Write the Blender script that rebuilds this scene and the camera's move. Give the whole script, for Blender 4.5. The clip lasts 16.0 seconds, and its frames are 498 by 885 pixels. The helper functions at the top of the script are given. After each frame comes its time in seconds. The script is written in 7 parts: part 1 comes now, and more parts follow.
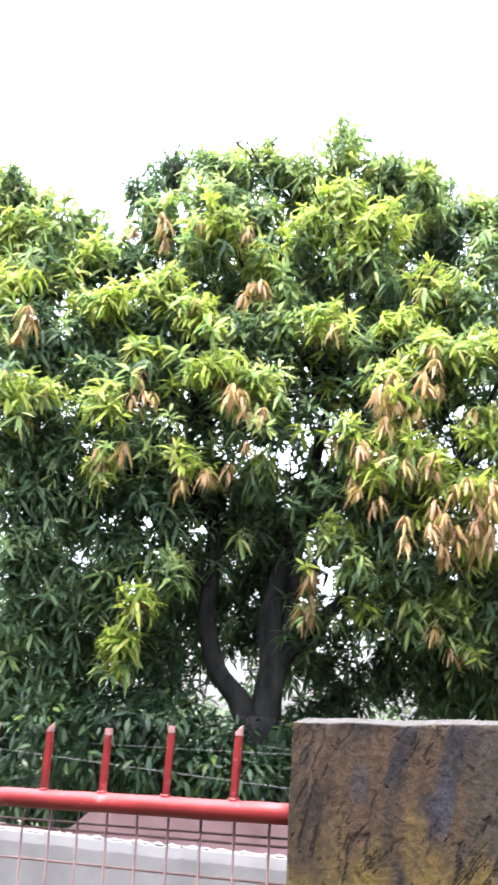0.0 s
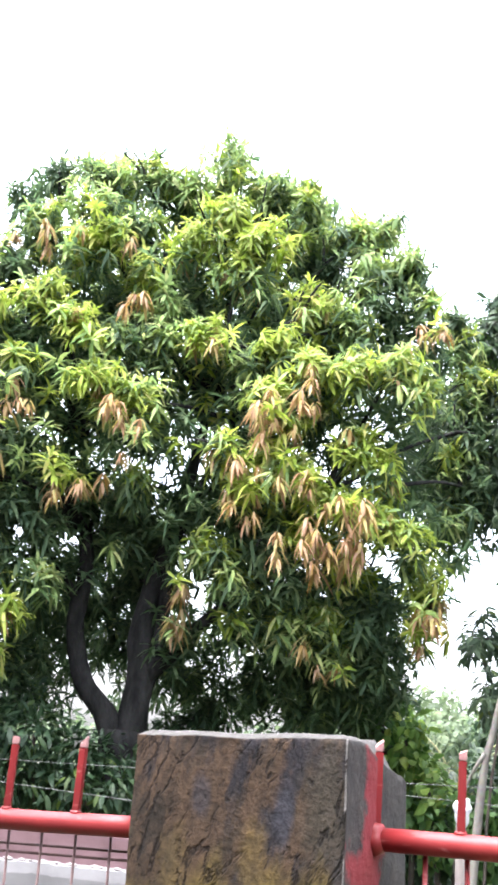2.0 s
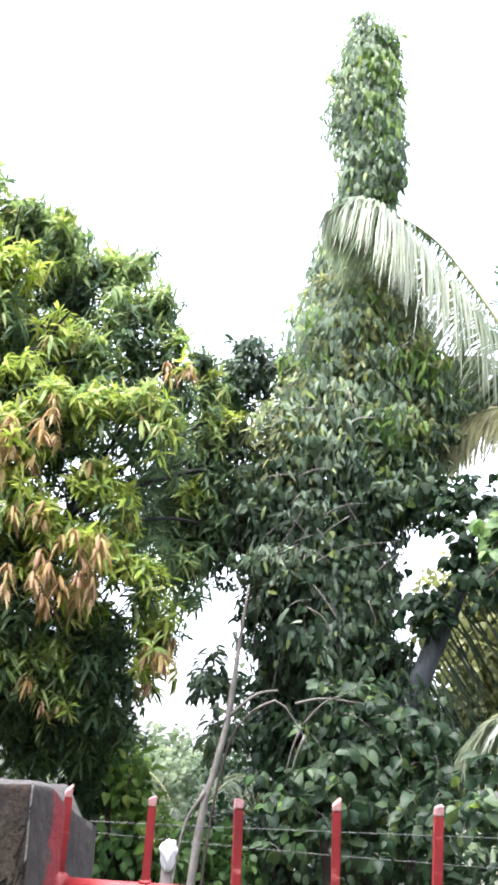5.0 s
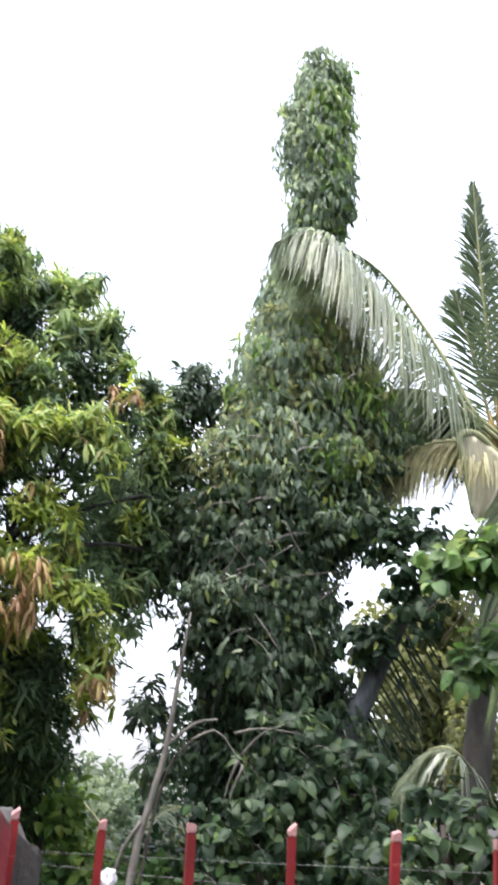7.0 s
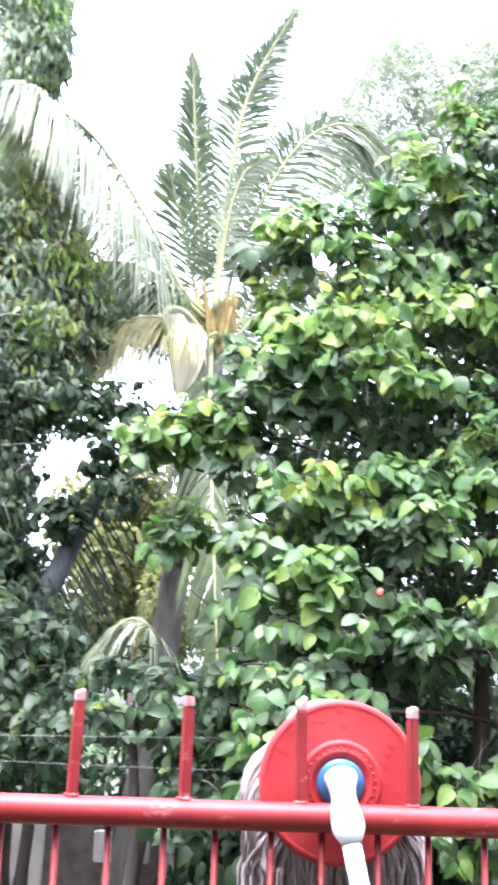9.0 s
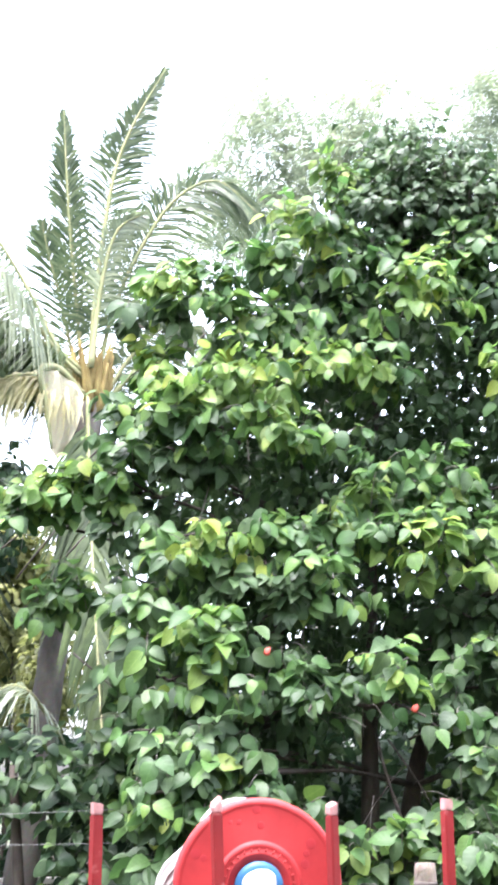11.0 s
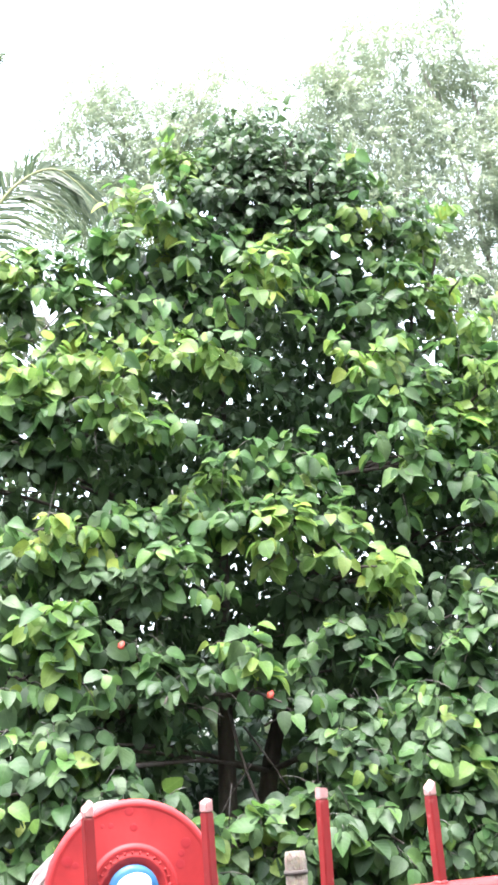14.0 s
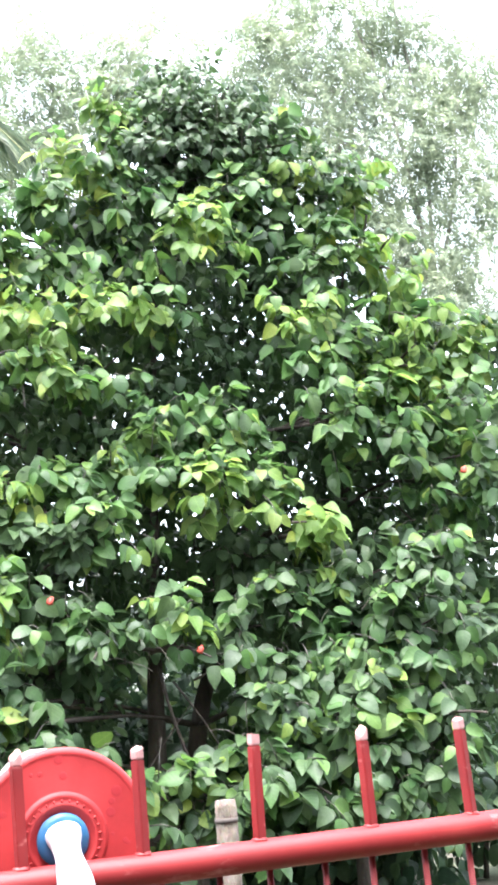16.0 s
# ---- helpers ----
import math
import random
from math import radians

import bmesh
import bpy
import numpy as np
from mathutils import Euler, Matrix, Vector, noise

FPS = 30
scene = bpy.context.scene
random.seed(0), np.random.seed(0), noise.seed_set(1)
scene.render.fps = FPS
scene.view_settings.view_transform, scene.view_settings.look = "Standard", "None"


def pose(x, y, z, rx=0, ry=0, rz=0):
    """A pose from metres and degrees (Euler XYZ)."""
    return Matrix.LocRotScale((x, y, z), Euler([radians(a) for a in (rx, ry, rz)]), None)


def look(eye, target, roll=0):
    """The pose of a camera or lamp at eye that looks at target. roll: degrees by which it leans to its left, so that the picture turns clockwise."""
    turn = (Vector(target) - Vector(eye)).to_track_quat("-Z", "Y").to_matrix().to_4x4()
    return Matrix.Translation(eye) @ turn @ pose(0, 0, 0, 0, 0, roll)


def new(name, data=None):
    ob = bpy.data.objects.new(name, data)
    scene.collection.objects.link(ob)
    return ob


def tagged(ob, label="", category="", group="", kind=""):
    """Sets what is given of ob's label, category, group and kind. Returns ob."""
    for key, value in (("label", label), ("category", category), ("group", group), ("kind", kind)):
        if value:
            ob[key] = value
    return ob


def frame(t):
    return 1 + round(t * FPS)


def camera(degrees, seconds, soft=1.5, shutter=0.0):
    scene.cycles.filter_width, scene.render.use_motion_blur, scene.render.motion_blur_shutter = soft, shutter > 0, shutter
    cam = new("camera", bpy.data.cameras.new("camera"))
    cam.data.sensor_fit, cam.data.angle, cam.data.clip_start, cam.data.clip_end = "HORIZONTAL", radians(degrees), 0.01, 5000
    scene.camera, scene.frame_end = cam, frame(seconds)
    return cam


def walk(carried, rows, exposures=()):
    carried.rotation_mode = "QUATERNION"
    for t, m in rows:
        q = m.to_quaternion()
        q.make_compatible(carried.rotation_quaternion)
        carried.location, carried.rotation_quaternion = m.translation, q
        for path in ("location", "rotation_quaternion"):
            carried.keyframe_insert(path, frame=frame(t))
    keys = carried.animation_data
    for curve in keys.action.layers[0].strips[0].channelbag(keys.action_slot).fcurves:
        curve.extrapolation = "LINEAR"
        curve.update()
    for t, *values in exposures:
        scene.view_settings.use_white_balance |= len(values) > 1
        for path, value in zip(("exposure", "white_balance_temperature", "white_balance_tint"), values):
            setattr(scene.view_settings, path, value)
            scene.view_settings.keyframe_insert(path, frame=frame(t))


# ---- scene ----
cam = camera(24.0, 16.0, soft=3.1, shutter=0.5)
PATH = [
    (0, (0.63, -1.59, 1.503), (-0.499, -0.013, 1.994), 2.9),
    (0.5, (0.64, -1.586, 1.503), (-0.438, 0.02, 2.009), 3.1),
    (1, (0.654, -1.577, 1.502), (-0.375, 0.058, 2.018), 3.2),
    (1.5, (0.655, -1.573, 1.501), (-0.326, 0.09, 2.023), 3.4),
    (2, (0.662, -1.568, 1.501), (-0.294, 0.108, 2.026), 3.5),
    (2.5, (0.669, -1.565, 1.505), (-0.247, 0.133, 2.031), 3.4),
    (3, (0.68, -1.561, 1.516), (-0.179, 0.165, 2.048), 3.2),
    (3.5, (0.688, -1.548, 1.516), (-0.112, 0.202, 2.063), 3.1),
    (4, (0.693, -1.515, 1.514), (-0.01, 0.273, 2.071), 2.9),
    (4.2, (0.695, -1.508, 1.508), (0.041, 0.297, 2.069), 2.9),
    (6.3, (0.699, -1.52, 1.534), (0.178, 0.286, 2.218), 3.7),
    (6.5, (0.676, -1.514, 1.52), (0.165, 0.293, 2.208), 3.8),
    (7, (0.665, -1.493, 1.505), (0.203, 0.338, 2.163), 3.7),
    (7.5, (0.66, -1.457, 1.494), (0.283, 0.417, 2.081), 4.0),
    (8, (0.662, -1.405, 1.49), (0.445, 0.512, 2.017), 3.5),
    (8.5, (0.647, -1.387, 1.495), (0.558, 0.544, 2.01), 3.1),
    (9, (0.653, -1.34, 1.494), (0.693, 0.599, 1.981), 2.0),
    (9.5, (0.648, -1.316, 1.51), (0.753, 0.626, 1.976), 1.0),
    (9.7, (0.645, -1.31, 1.513), (0.755, 0.632, 1.979), 1.0),
    (11.8, (0.614, -1.276, 1.562), (0.952, 0.596, 2.181), -2.8),
    (12, (0.617, -1.262, 1.564), (0.969, 0.615, 2.159), -3.1),
    (12.5, (0.613, -1.257, 1.565), (1.047, 0.611, 2.13), -4.1),
    (13, (0.608, -1.259, 1.564), (1.072, 0.605, 2.121), -4.3),
    (13.5, (0.604, -1.256, 1.56), (1.086, 0.605, 2.112), -4.4),
    (14, (0.607, -1.259, 1.553), (1.116, 0.597, 2.098), -4.6),
    (14.5, (0.603, -1.251, 1.556), (1.129, 0.602, 2.094), -4.7),
    (15, (0.603, -1.244, 1.552), (1.149, 0.607, 2.075), -4.7),
    (15.5, (0.606, -1.241, 1.548), (1.191, 0.606, 2.045), -5.0),
    (16, (0.61, -1.234, 1.544), (1.233, 0.609, 2.011), -5.2),
]
SKY, SUN = 1.15, 1.3
# front edge of the unseen overhang added to darken the near things
BLOCK_EDGE = -1.75
EXPOSURES = [(0.0, 0.62, 6150, 15), (3.5, 0.62, 6100, 14), (4.2, 0.66, 6050, 16), (6.3, -0.78, 6250, 17), (6.6, -0.68, 6250, 17), (7.0, -0.50, 6250, 17), (7.6, -0.45, 6250, 17), (8.0, 0.04, 6150, 20), (8.5, 0.48, 6000, 22),
             (9.0, 0.76, 5850, 21), (9.7, 0.73, 5850, 21), (11.8, 0.54, 6150, 15), (16.0, 0.64, 6150, 13)]
walk(cam, [(t, look(eye, target, roll)) for t, eye, target, roll in PATH], EXPOSURES)

# ---------------------------------------------------------------- sky and sun
world = bpy.data.worlds.new("overcast_sky")
scene.world = world
world.use_nodes = True
wn, wl = world.node_tree.nodes, world.node_tree.links
sky = wn.new("ShaderNodeTexSky")
sky.sky_type = "NISHITA"
sky.sun_disc = False
sky.sun_elevation, sky.sun_rotation = radians(74), radians(211)
sky.air_density, sky.dust_density = 1.0, 6.0
grey = wn.new("ShaderNodeHueSaturation")
grey.inputs["Saturation"].default_value = 0.36
wl.new(sky.outputs[0], grey.inputs["Color"])
wl.new(grey.outputs[0], wn["Background"].inputs["Color"])
wn["Background"].inputs["Strength"].default_value = SKY

sun_data = bpy.data.lights.new("sun", "SUN")
sun_data.energy, sun_data.angle, sun_data.color = SUN, radians(40), (1.0, 0.98, 0.95)
sun = new("sun", sun_data)
sun.matrix_world = look((0, 0, 30), (3, 5, 0))

# ---------------------------------------------------------------- materials


def material(name):
    m = bpy.data.materials.new(name)
    m.use_nodes = True
    n, l = m.node_tree.nodes, m.node_tree.links
    return m, n, l, n["Principled BSDF"]


def ramp(n, stops):
    r = n.new("ShaderNodeValToRGB")
    e = r.color_ramp.elements
    while len(e) < len(stops):
        e.new(0.5)
    for k, (p, c) in enumerate(stops):
        e[k].position, e[k].color = p, (*c, 1)
    return r


def noise_of(n, l, scale, detail=4, rough=0.55, stretch=None):
    t = n.new("ShaderNodeTexNoise")
    t.inputs["Scale"].default_value, t.inputs["Detail"].default_value, t.inputs["Roughness"].default_value = scale, detail, rough
    c = n.new("ShaderNodeTexCoord")
    if stretch:
        mp = n.new("ShaderNodeMapping")
        mp.inputs["Scale"].default_value = stretch
        l.new(c.outputs["Object"], mp.inputs["Vector"])
        l.new(mp.outputs[0], t.inputs["Vector"])
    else:
        l.new(c.outputs["Object"], t.inputs["Vector"])
    return t


def mixed(n, l, fac, a, b, mode="MIX"):
    x = n.new("ShaderNodeMix")
    x.data_type, x.blend_type = "RGBA", mode
    for socket, v in ((x.inputs[0], fac), (x.inputs[6], a), (x.inputs[7], b)):
        if isinstance(v, (int, float)):
            socket.default_value = v
        elif isinstance(v, tuple):
            socket.default_value = (*v, 1)
        else:
            l.new(v, socket)
    return x.outputs[2]


def bump(n, l, p, height, strength, distance):
    b = n.new("ShaderNodeBump")
    b.inputs["Strength"].default_value, b.inputs["Distance"].default_value = strength, distance
    l.new(height, b.inputs["Height"])
    l.new(b.outputs[0], p.inputs["Normal"])


def leaf_material(name, stops, rough=0.50, through_light=0.45, glow=1.6, gloss=0.3, veins=False):
    """Leaf blades: colour varies from leaf to leaf, light passes through."""
    m, n, l, p = material(name)
    g, o, a = n.new("ShaderNodeNewGeometry"), n.new("ShaderNodeObjectInfo"), n.new("ShaderNodeMath")
    a.operation = "ADD"
    l.new(g.outputs["Random Per Island"], a.inputs[0])
    l.new(o.outputs["Random"], a.inputs[1])
    f = n.new("ShaderNodeMath")
    f.operation = "FRACT"
    l.new(a.outputs[0], f.inputs[0])
    r = ramp(n, stops)
    l.new(f.outputs[0], r.inputs[0])
    spots = noise_of(n, l, 14, 3)
    sr = ramp(n, [(0.3, (0.72, 0.72, 0.66)), (0.7, (1.15, 1.12, 1.0))])
    l.new(spots.outputs["Fac"], sr.inputs[0])
    patch = noise_of(n, l, 1.7, 3)
    pr = ramp(n, [(0.33, (0.70, 0.74, 0.74)), (0.67, (1.22, 1.2, 1.12))])
    l.new(patch.outputs["Fac"], pr.inputs[0])
    col = mixed(n, l, 1.0, mixed(n, l, 1.0, r.outputs[0], sr.outputs[0], "MULTIPLY"), pr.outputs[0], "MULTIPLY")
    if veins:
        def calc(op, a, b=None, c=None):
            q = n.new("ShaderNodeMath")
            q.operation = op
            for k, v in enumerate((a, b, c)):
                if isinstance(v, (int, float)):
                    q.inputs[k].default_value = v
                elif v is not None:
                    l.new(v, q.inputs[k])
            return q.outputs[0]

        uv, xy = n.new("ShaderNodeUVMap"), n.new("ShaderNodeSeparateXYZ")
        uv.uv_map = "leaf"
        l.new(uv.outputs[0], xy.inputs[0])
        aside = calc("ABSOLUTE", xy.outputs["Y"])
        ribs = calc("SINE", calc("MULTIPLY_ADD", aside, -24.0, calc("MULTIPLY", xy.outputs["X"], 30.0)))
        mid = calc("LESS_THAN", aside, 0.022)
        line = calc("MAXIMUM", mid, calc("MULTIPLY", calc("GREATER_THAN", ribs, 0.90), 0.4))
        col = mixed(n, l, calc("MULTIPLY", line, 0.22), col, mixed(n, l, 1.0, col, (1.9, 1.75, 1.7), "MULTIPLY"))
        bump(n, l, p, ribs, 0.16, 0.002)
    l.new(col, p.inputs["Base Color"])
    p.inputs["Roughness"].default_value = rough
    p.inputs["Specular IOR Level"].default_value = gloss
    t = n.new("ShaderNodeBsdfTranslucent")
    l.new(mixed(n, l, 1.0, col, (glow, glow * 1.02, glow * 0.93), "MULTIPLY"), t.inputs["Color"])
    x = n.new("ShaderNodeMixShader")
    x.inputs[0].default_value = through_light
    l.new(p.outputs[0], x.inputs[1])
    l.new(t.outputs[0], x.inputs[2])
    l.new(x.outputs[0], n["Material Output"].inputs[0])
    return m


# old leaves; the dark green also carries the shade inside the crown
M_OLD_SHADED = leaf_material("mango_leaf_old", [(0.0, (0.040, 0.074, 0.045)), (0.6, (0.070, 0.112, 0.064)), (1.0, (0.114, 0.158, 0.084))], rough=0.58, gloss=0.16)
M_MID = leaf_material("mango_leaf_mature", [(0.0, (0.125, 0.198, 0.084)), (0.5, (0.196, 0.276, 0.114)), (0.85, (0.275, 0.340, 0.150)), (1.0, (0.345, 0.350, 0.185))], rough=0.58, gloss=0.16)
M_NEW = leaf_material("mango_leaf_young", [(0.0, (0.125, 0.190, 0.030)), (0.5, (0.200, 0.260, 0.045)), (0.85, (0.265, 0.305, 0.080)), (1.0, (0.305, 0.295, 0.120))], glow=1.7, rough=0.58, gloss=0.16)
M_RUST = leaf_material("mango_leaf_flush", [(0.0, (0.240, 0.140, 0.092)), (0.4, (0.275, 0.182, 0.115)), (0.75, (0.255, 0.222, 0.085)), (1.0, (0.280, 0.160, 0.060))], rough=0.5, glow=1.3)
# old leaves; their dark green also carries shade low down and inside crowns
T_OLD_SHADED = leaf_material("broad_leaf_old", [(0.0, (0.028, 0.054, 0.027)), (0.6, (0.046, 0.084, 0.040)), (1.0, (0.066, 0.108, 0.050))], rough=0.45, through_light=0.30, gloss=0.25, veins=True)
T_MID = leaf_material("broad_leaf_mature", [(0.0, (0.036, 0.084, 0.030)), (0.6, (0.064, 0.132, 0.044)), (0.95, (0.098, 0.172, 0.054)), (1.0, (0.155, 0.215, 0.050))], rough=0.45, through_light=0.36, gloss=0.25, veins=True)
T_NEW = leaf_material("broad_leaf_young", [(0.0, (0.066, 0.135, 0.036)), (0.5, (0.112, 0.195, 0.050)), (0.92, (0.168, 0.242, 0.064)), (1.0, (0.215, 0.265, 0.050))], rough=0.45, through_light=0.42, glow=1.7, gloss=0.25, veins=True)
V_DARK = leaf_material("vine_leaf_dark", [(0.0, (0.038, 0.064, 0.043)), (0.6, (0.064, 0.102, 0.066)), (0.92, (0.100, 0.145, 0.088)), (1.0, (0.150, 0.195, 0.060))], rough=0.45, through_light=0.32, gloss=0.22, veins=True)
O_LEAF = leaf_material("olive_leaf", [(0.0, (0.075, 0.088, 0.030)), (0.6, (0.130, 0.145, 0.055)), (1.0, (0.20, 0.21, 0.085))], rough=0.55)
V_OLIVE = leaf_material("vine_leaf_olive", [(0.0, (0.150, 0.172, 0.085)), (0.6, (0.235, 0.258, 0.130)), (0.92, (0.310, 0.320, 0.170)), (1.0, (0.320, 0.360, 0.090))], rough=0.6, gloss=0.2)
# glare haze on the column is painted in: a lighter, greyer, bluer green
V_LEAF = leaf_material("vine_leaf", [(0.0, (0.120, 0.172, 0.138)), (0.6, (0.210, 0.272, 0.210)), (0.90, (0.300, 0.360, 0.265)), (1.0, (0.340, 0.420, 0.150))], rough=0.62, gloss=0.25)
# near-black green puts the shade under the trees into the leaf colour
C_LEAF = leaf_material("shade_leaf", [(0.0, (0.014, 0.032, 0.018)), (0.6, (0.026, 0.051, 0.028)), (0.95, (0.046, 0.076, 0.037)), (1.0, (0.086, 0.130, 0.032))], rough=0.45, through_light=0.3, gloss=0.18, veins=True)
# distance haze and glare are put into this pale, greyed leaf colour
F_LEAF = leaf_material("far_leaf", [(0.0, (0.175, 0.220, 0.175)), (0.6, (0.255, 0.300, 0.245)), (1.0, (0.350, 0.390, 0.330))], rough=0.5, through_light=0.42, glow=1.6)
P_LEAF = leaf_material("palm_leaflet", [(0.0, (0.038, 0.068, 0.036)), (0.6, (0.074, 0.112, 0.060)), (1.0, (0.130, 0.164, 0.092))], rough=0.42)
P_PALE = leaf_material("palm_leaflet_grey", [(0.0, (0.13, 0.17, 0.12)), (0.6, (0.21, 0.25, 0.18)), (1.0, (0.30, 0.34, 0.25))], rough=0.36, gloss=0.7)
P_DRY = leaf_material("palm_leaflet_dry", [(0.0, (0.36, 0.34, 0.22)), (0.6, (0.46, 0.44, 0.30)), (1.0, (0.54, 0.52, 0.38))], rough=0.55)
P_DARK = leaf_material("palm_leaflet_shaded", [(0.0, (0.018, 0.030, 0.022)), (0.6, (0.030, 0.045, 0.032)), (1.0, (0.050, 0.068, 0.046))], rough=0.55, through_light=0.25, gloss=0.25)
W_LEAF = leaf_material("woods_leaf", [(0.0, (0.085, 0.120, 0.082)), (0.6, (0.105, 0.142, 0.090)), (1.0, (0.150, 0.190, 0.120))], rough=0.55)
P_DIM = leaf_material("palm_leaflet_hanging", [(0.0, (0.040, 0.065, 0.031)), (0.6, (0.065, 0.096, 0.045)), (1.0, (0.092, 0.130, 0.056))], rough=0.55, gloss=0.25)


def bark(name, dark, light, scale=9.0):
    m, n, l, p = material(name)
    a = noise_of(n, l, scale, 6, 0.65, (1, 1, 0.35))
    b = noise_of(n, l, scale * 6, 4)
    r = ramp(n, [(0.3, dark), (0.7, light)])
    l.new(a.outputs["Fac"], r.inputs[0])
    l.new(mixed(n, l, 0.35, r.outputs[0], b.outputs["Color"], "SOFT_LIGHT"), p.inputs["Base Color"])
    p.inputs["Roughness"].default_value = 0.9
    p.inputs["Specular IOR Level"].default_value = 0.15
    bump(n, l, p, a.outputs["Fac"], 0.9, 0.03)
    return m


# near-black: the crown's shade on trunk and boughs is in the bark colour
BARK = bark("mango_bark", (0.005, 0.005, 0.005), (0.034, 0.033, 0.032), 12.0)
BARK_GREY = bark("grey_bark", (0.12, 0.11, 0.095), (0.34, 0.32, 0.28))
BARK_MID = bark("weathered_bark", (0.056, 0.051, 0.045), (0.179, 0.169, 0.145))
BARK_DARK = bark("dark_bark", (0.026, 0.022, 0.019), (0.075, 0.064, 0.053))
PALM_BARK = bark("palm_bark", (0.060, 0.057, 0.051), (0.156, 0.144, 0.126), 5)
RACHIS = bark("palm_rachis", (0.165, 0.180, 0.090), (0.270, 0.277, 0.150), 6)
SHEATH = bark("dry_sheath", (0.42, 0.40, 0.27), (0.60, 0.57, 0.43), 7)
SLATE = bark("folded_frond", (0.045, 0.050, 0.054), (0.115, 0.125, 0.130), 16)
FIBRE = bark("palm_fibre", (0.105, 0.075, 0.030), (0.300, 0.240, 0.095), 14)


def red_paint():
    m, n, l, p = material("red_gloss_paint")
    a, b = noise_of(n, l, 9, 5), noise_of(n, l, 55, 6, 0.65, (0.35, 1, 1))
    r = ramp(n, [(0.25, (0.120, 0.008, 0.009)), (0.6, (0.190, 0.013, 0.0135)), (0.85, (0.26, 0.030, 0.027))])
    l.new(a.outputs["Fac"], r.inputs[0])
    chip = ramp(n, [(0.60, (0, 0, 0)), (0.72, (0.6, 0.6, 0.6))])
    l.new(b.outputs["Fac"], chip.inputs[0])
    l.new(mixed(n, l, chip.outputs[0], r.outputs[0], (0.42, 0.17, 0.16)), p.inputs["Base Color"])
    p.inputs["Roughness"].default_value = 0.52
    p.inputs["Specular IOR Level"].default_value = 0.36
    bump(n, l, p, a.outputs["Fac"], 0.25, 0.004)
    return m


RED = red_paint()


def plain(name, lo, hi, rough, scale=20.0, metal=0.0, relief=0.2, depth=0.003):
    m, n, l, p = material(name)
    a = noise_of(n, l, scale, 6, 0.6)
    r = ramp(n, [(0.3, lo), (0.7, hi)])
    l.new(a.outputs["Fac"], r.inputs[0])
    l.new(r.outputs[0], p.inputs["Base Color"])
    p.inputs["Roughness"].default_value, p.inputs["Metallic"].default_value = rough, metal
    bump(n, l, p, a.outputs["Fac"], relief, depth)
    return m


TIP = plain("bare_cut_tip", (0.26, 0.120, 0.115), (0.40, 0.235, 0.220), 0.7, 90)
MESH_WIRE = plain("rusty_wire", (0.070, 0.036, 0.034), (0.135, 0.070, 0.064), 0.6, 60)
PLASTER = plain("grey_white_plaster", (0.095, 0.094, 0.096), (0.138, 0.136, 0.137), 0.9, 7, relief=0.4, depth=0.01)
MAUVE = plain("mauve_wall_paint", (0.083, 0.044, 0.048), (0.127, 0.074, 0.080), 0.85, 12, relief=0.4, depth=0.01)
MORTAR = plain("pale_mortar", (0.159, 0.144, 0.140), (0.221, 0.202, 0.196), 0.95, 40, relief=0.6, depth=0.01)
WHITE_WASH = plain("dirty_white_paint", (0.42, 0.40, 0.37), (0.60, 0.58, 0.54), 0.8, 6)
DARK_IN = plain("dark_timber", (0.035, 0.03, 0.028), (0.09, 0.075, 0.065), 0.9, 8)
MOP_RED = plain("red_plastic", (0.28, 0.013, 0.015), (0.39, 0.024, 0.025), 0.65, 30, relief=0.05)
MOP_SPOT = plain("worn_red_plastic", (0.28, 0.016, 0.022), (0.38, 0.024, 0.030), 0.5, 30, relief=0.05)
MOP_BLUE = plain("blue_plastic", (0.016, 0.085, 0.19), (0.028, 0.125, 0.26), 0.45, 30, relief=0.05)
MOP_WHITE = plain("white_plastic", (0.50, 0.51, 0.54), (0.60, 0.61, 0.64), 0.45, 20, relief=0.03)
YARN = plain("grey_cotton_yarn", (0.16, 0.14, 0.14), (0.31, 0.28, 0.275), 0.95, 45, relief=0.6)
YARN_PALE = plain("beige_cotton_yarn", (0.25, 0.22, 0.215), (0.40, 0.365, 0.355), 0.95, 45, relief=0.6)
BAG = plain("white_plastic_bag", (0.357, 0.363, 0.369), (0.472, 0.472, 0.478), 0.4, 14, relief=0.5, depth=0.01)
WIRE = plain("galvanised_wire", (0.060, 0.062, 0.060), (0.110, 0.113, 0.107), 0.6, 40, 0.3)
FLOWER = plain("red_petal", (0.22, 0.022, 0.012), (0.32, 0.045, 0.022), 0.6, 20)
POST_WOOD = bark("weathered_post_wood", (0.095, 0.080, 0.064), (0.245, 0.212, 0.172), 26)


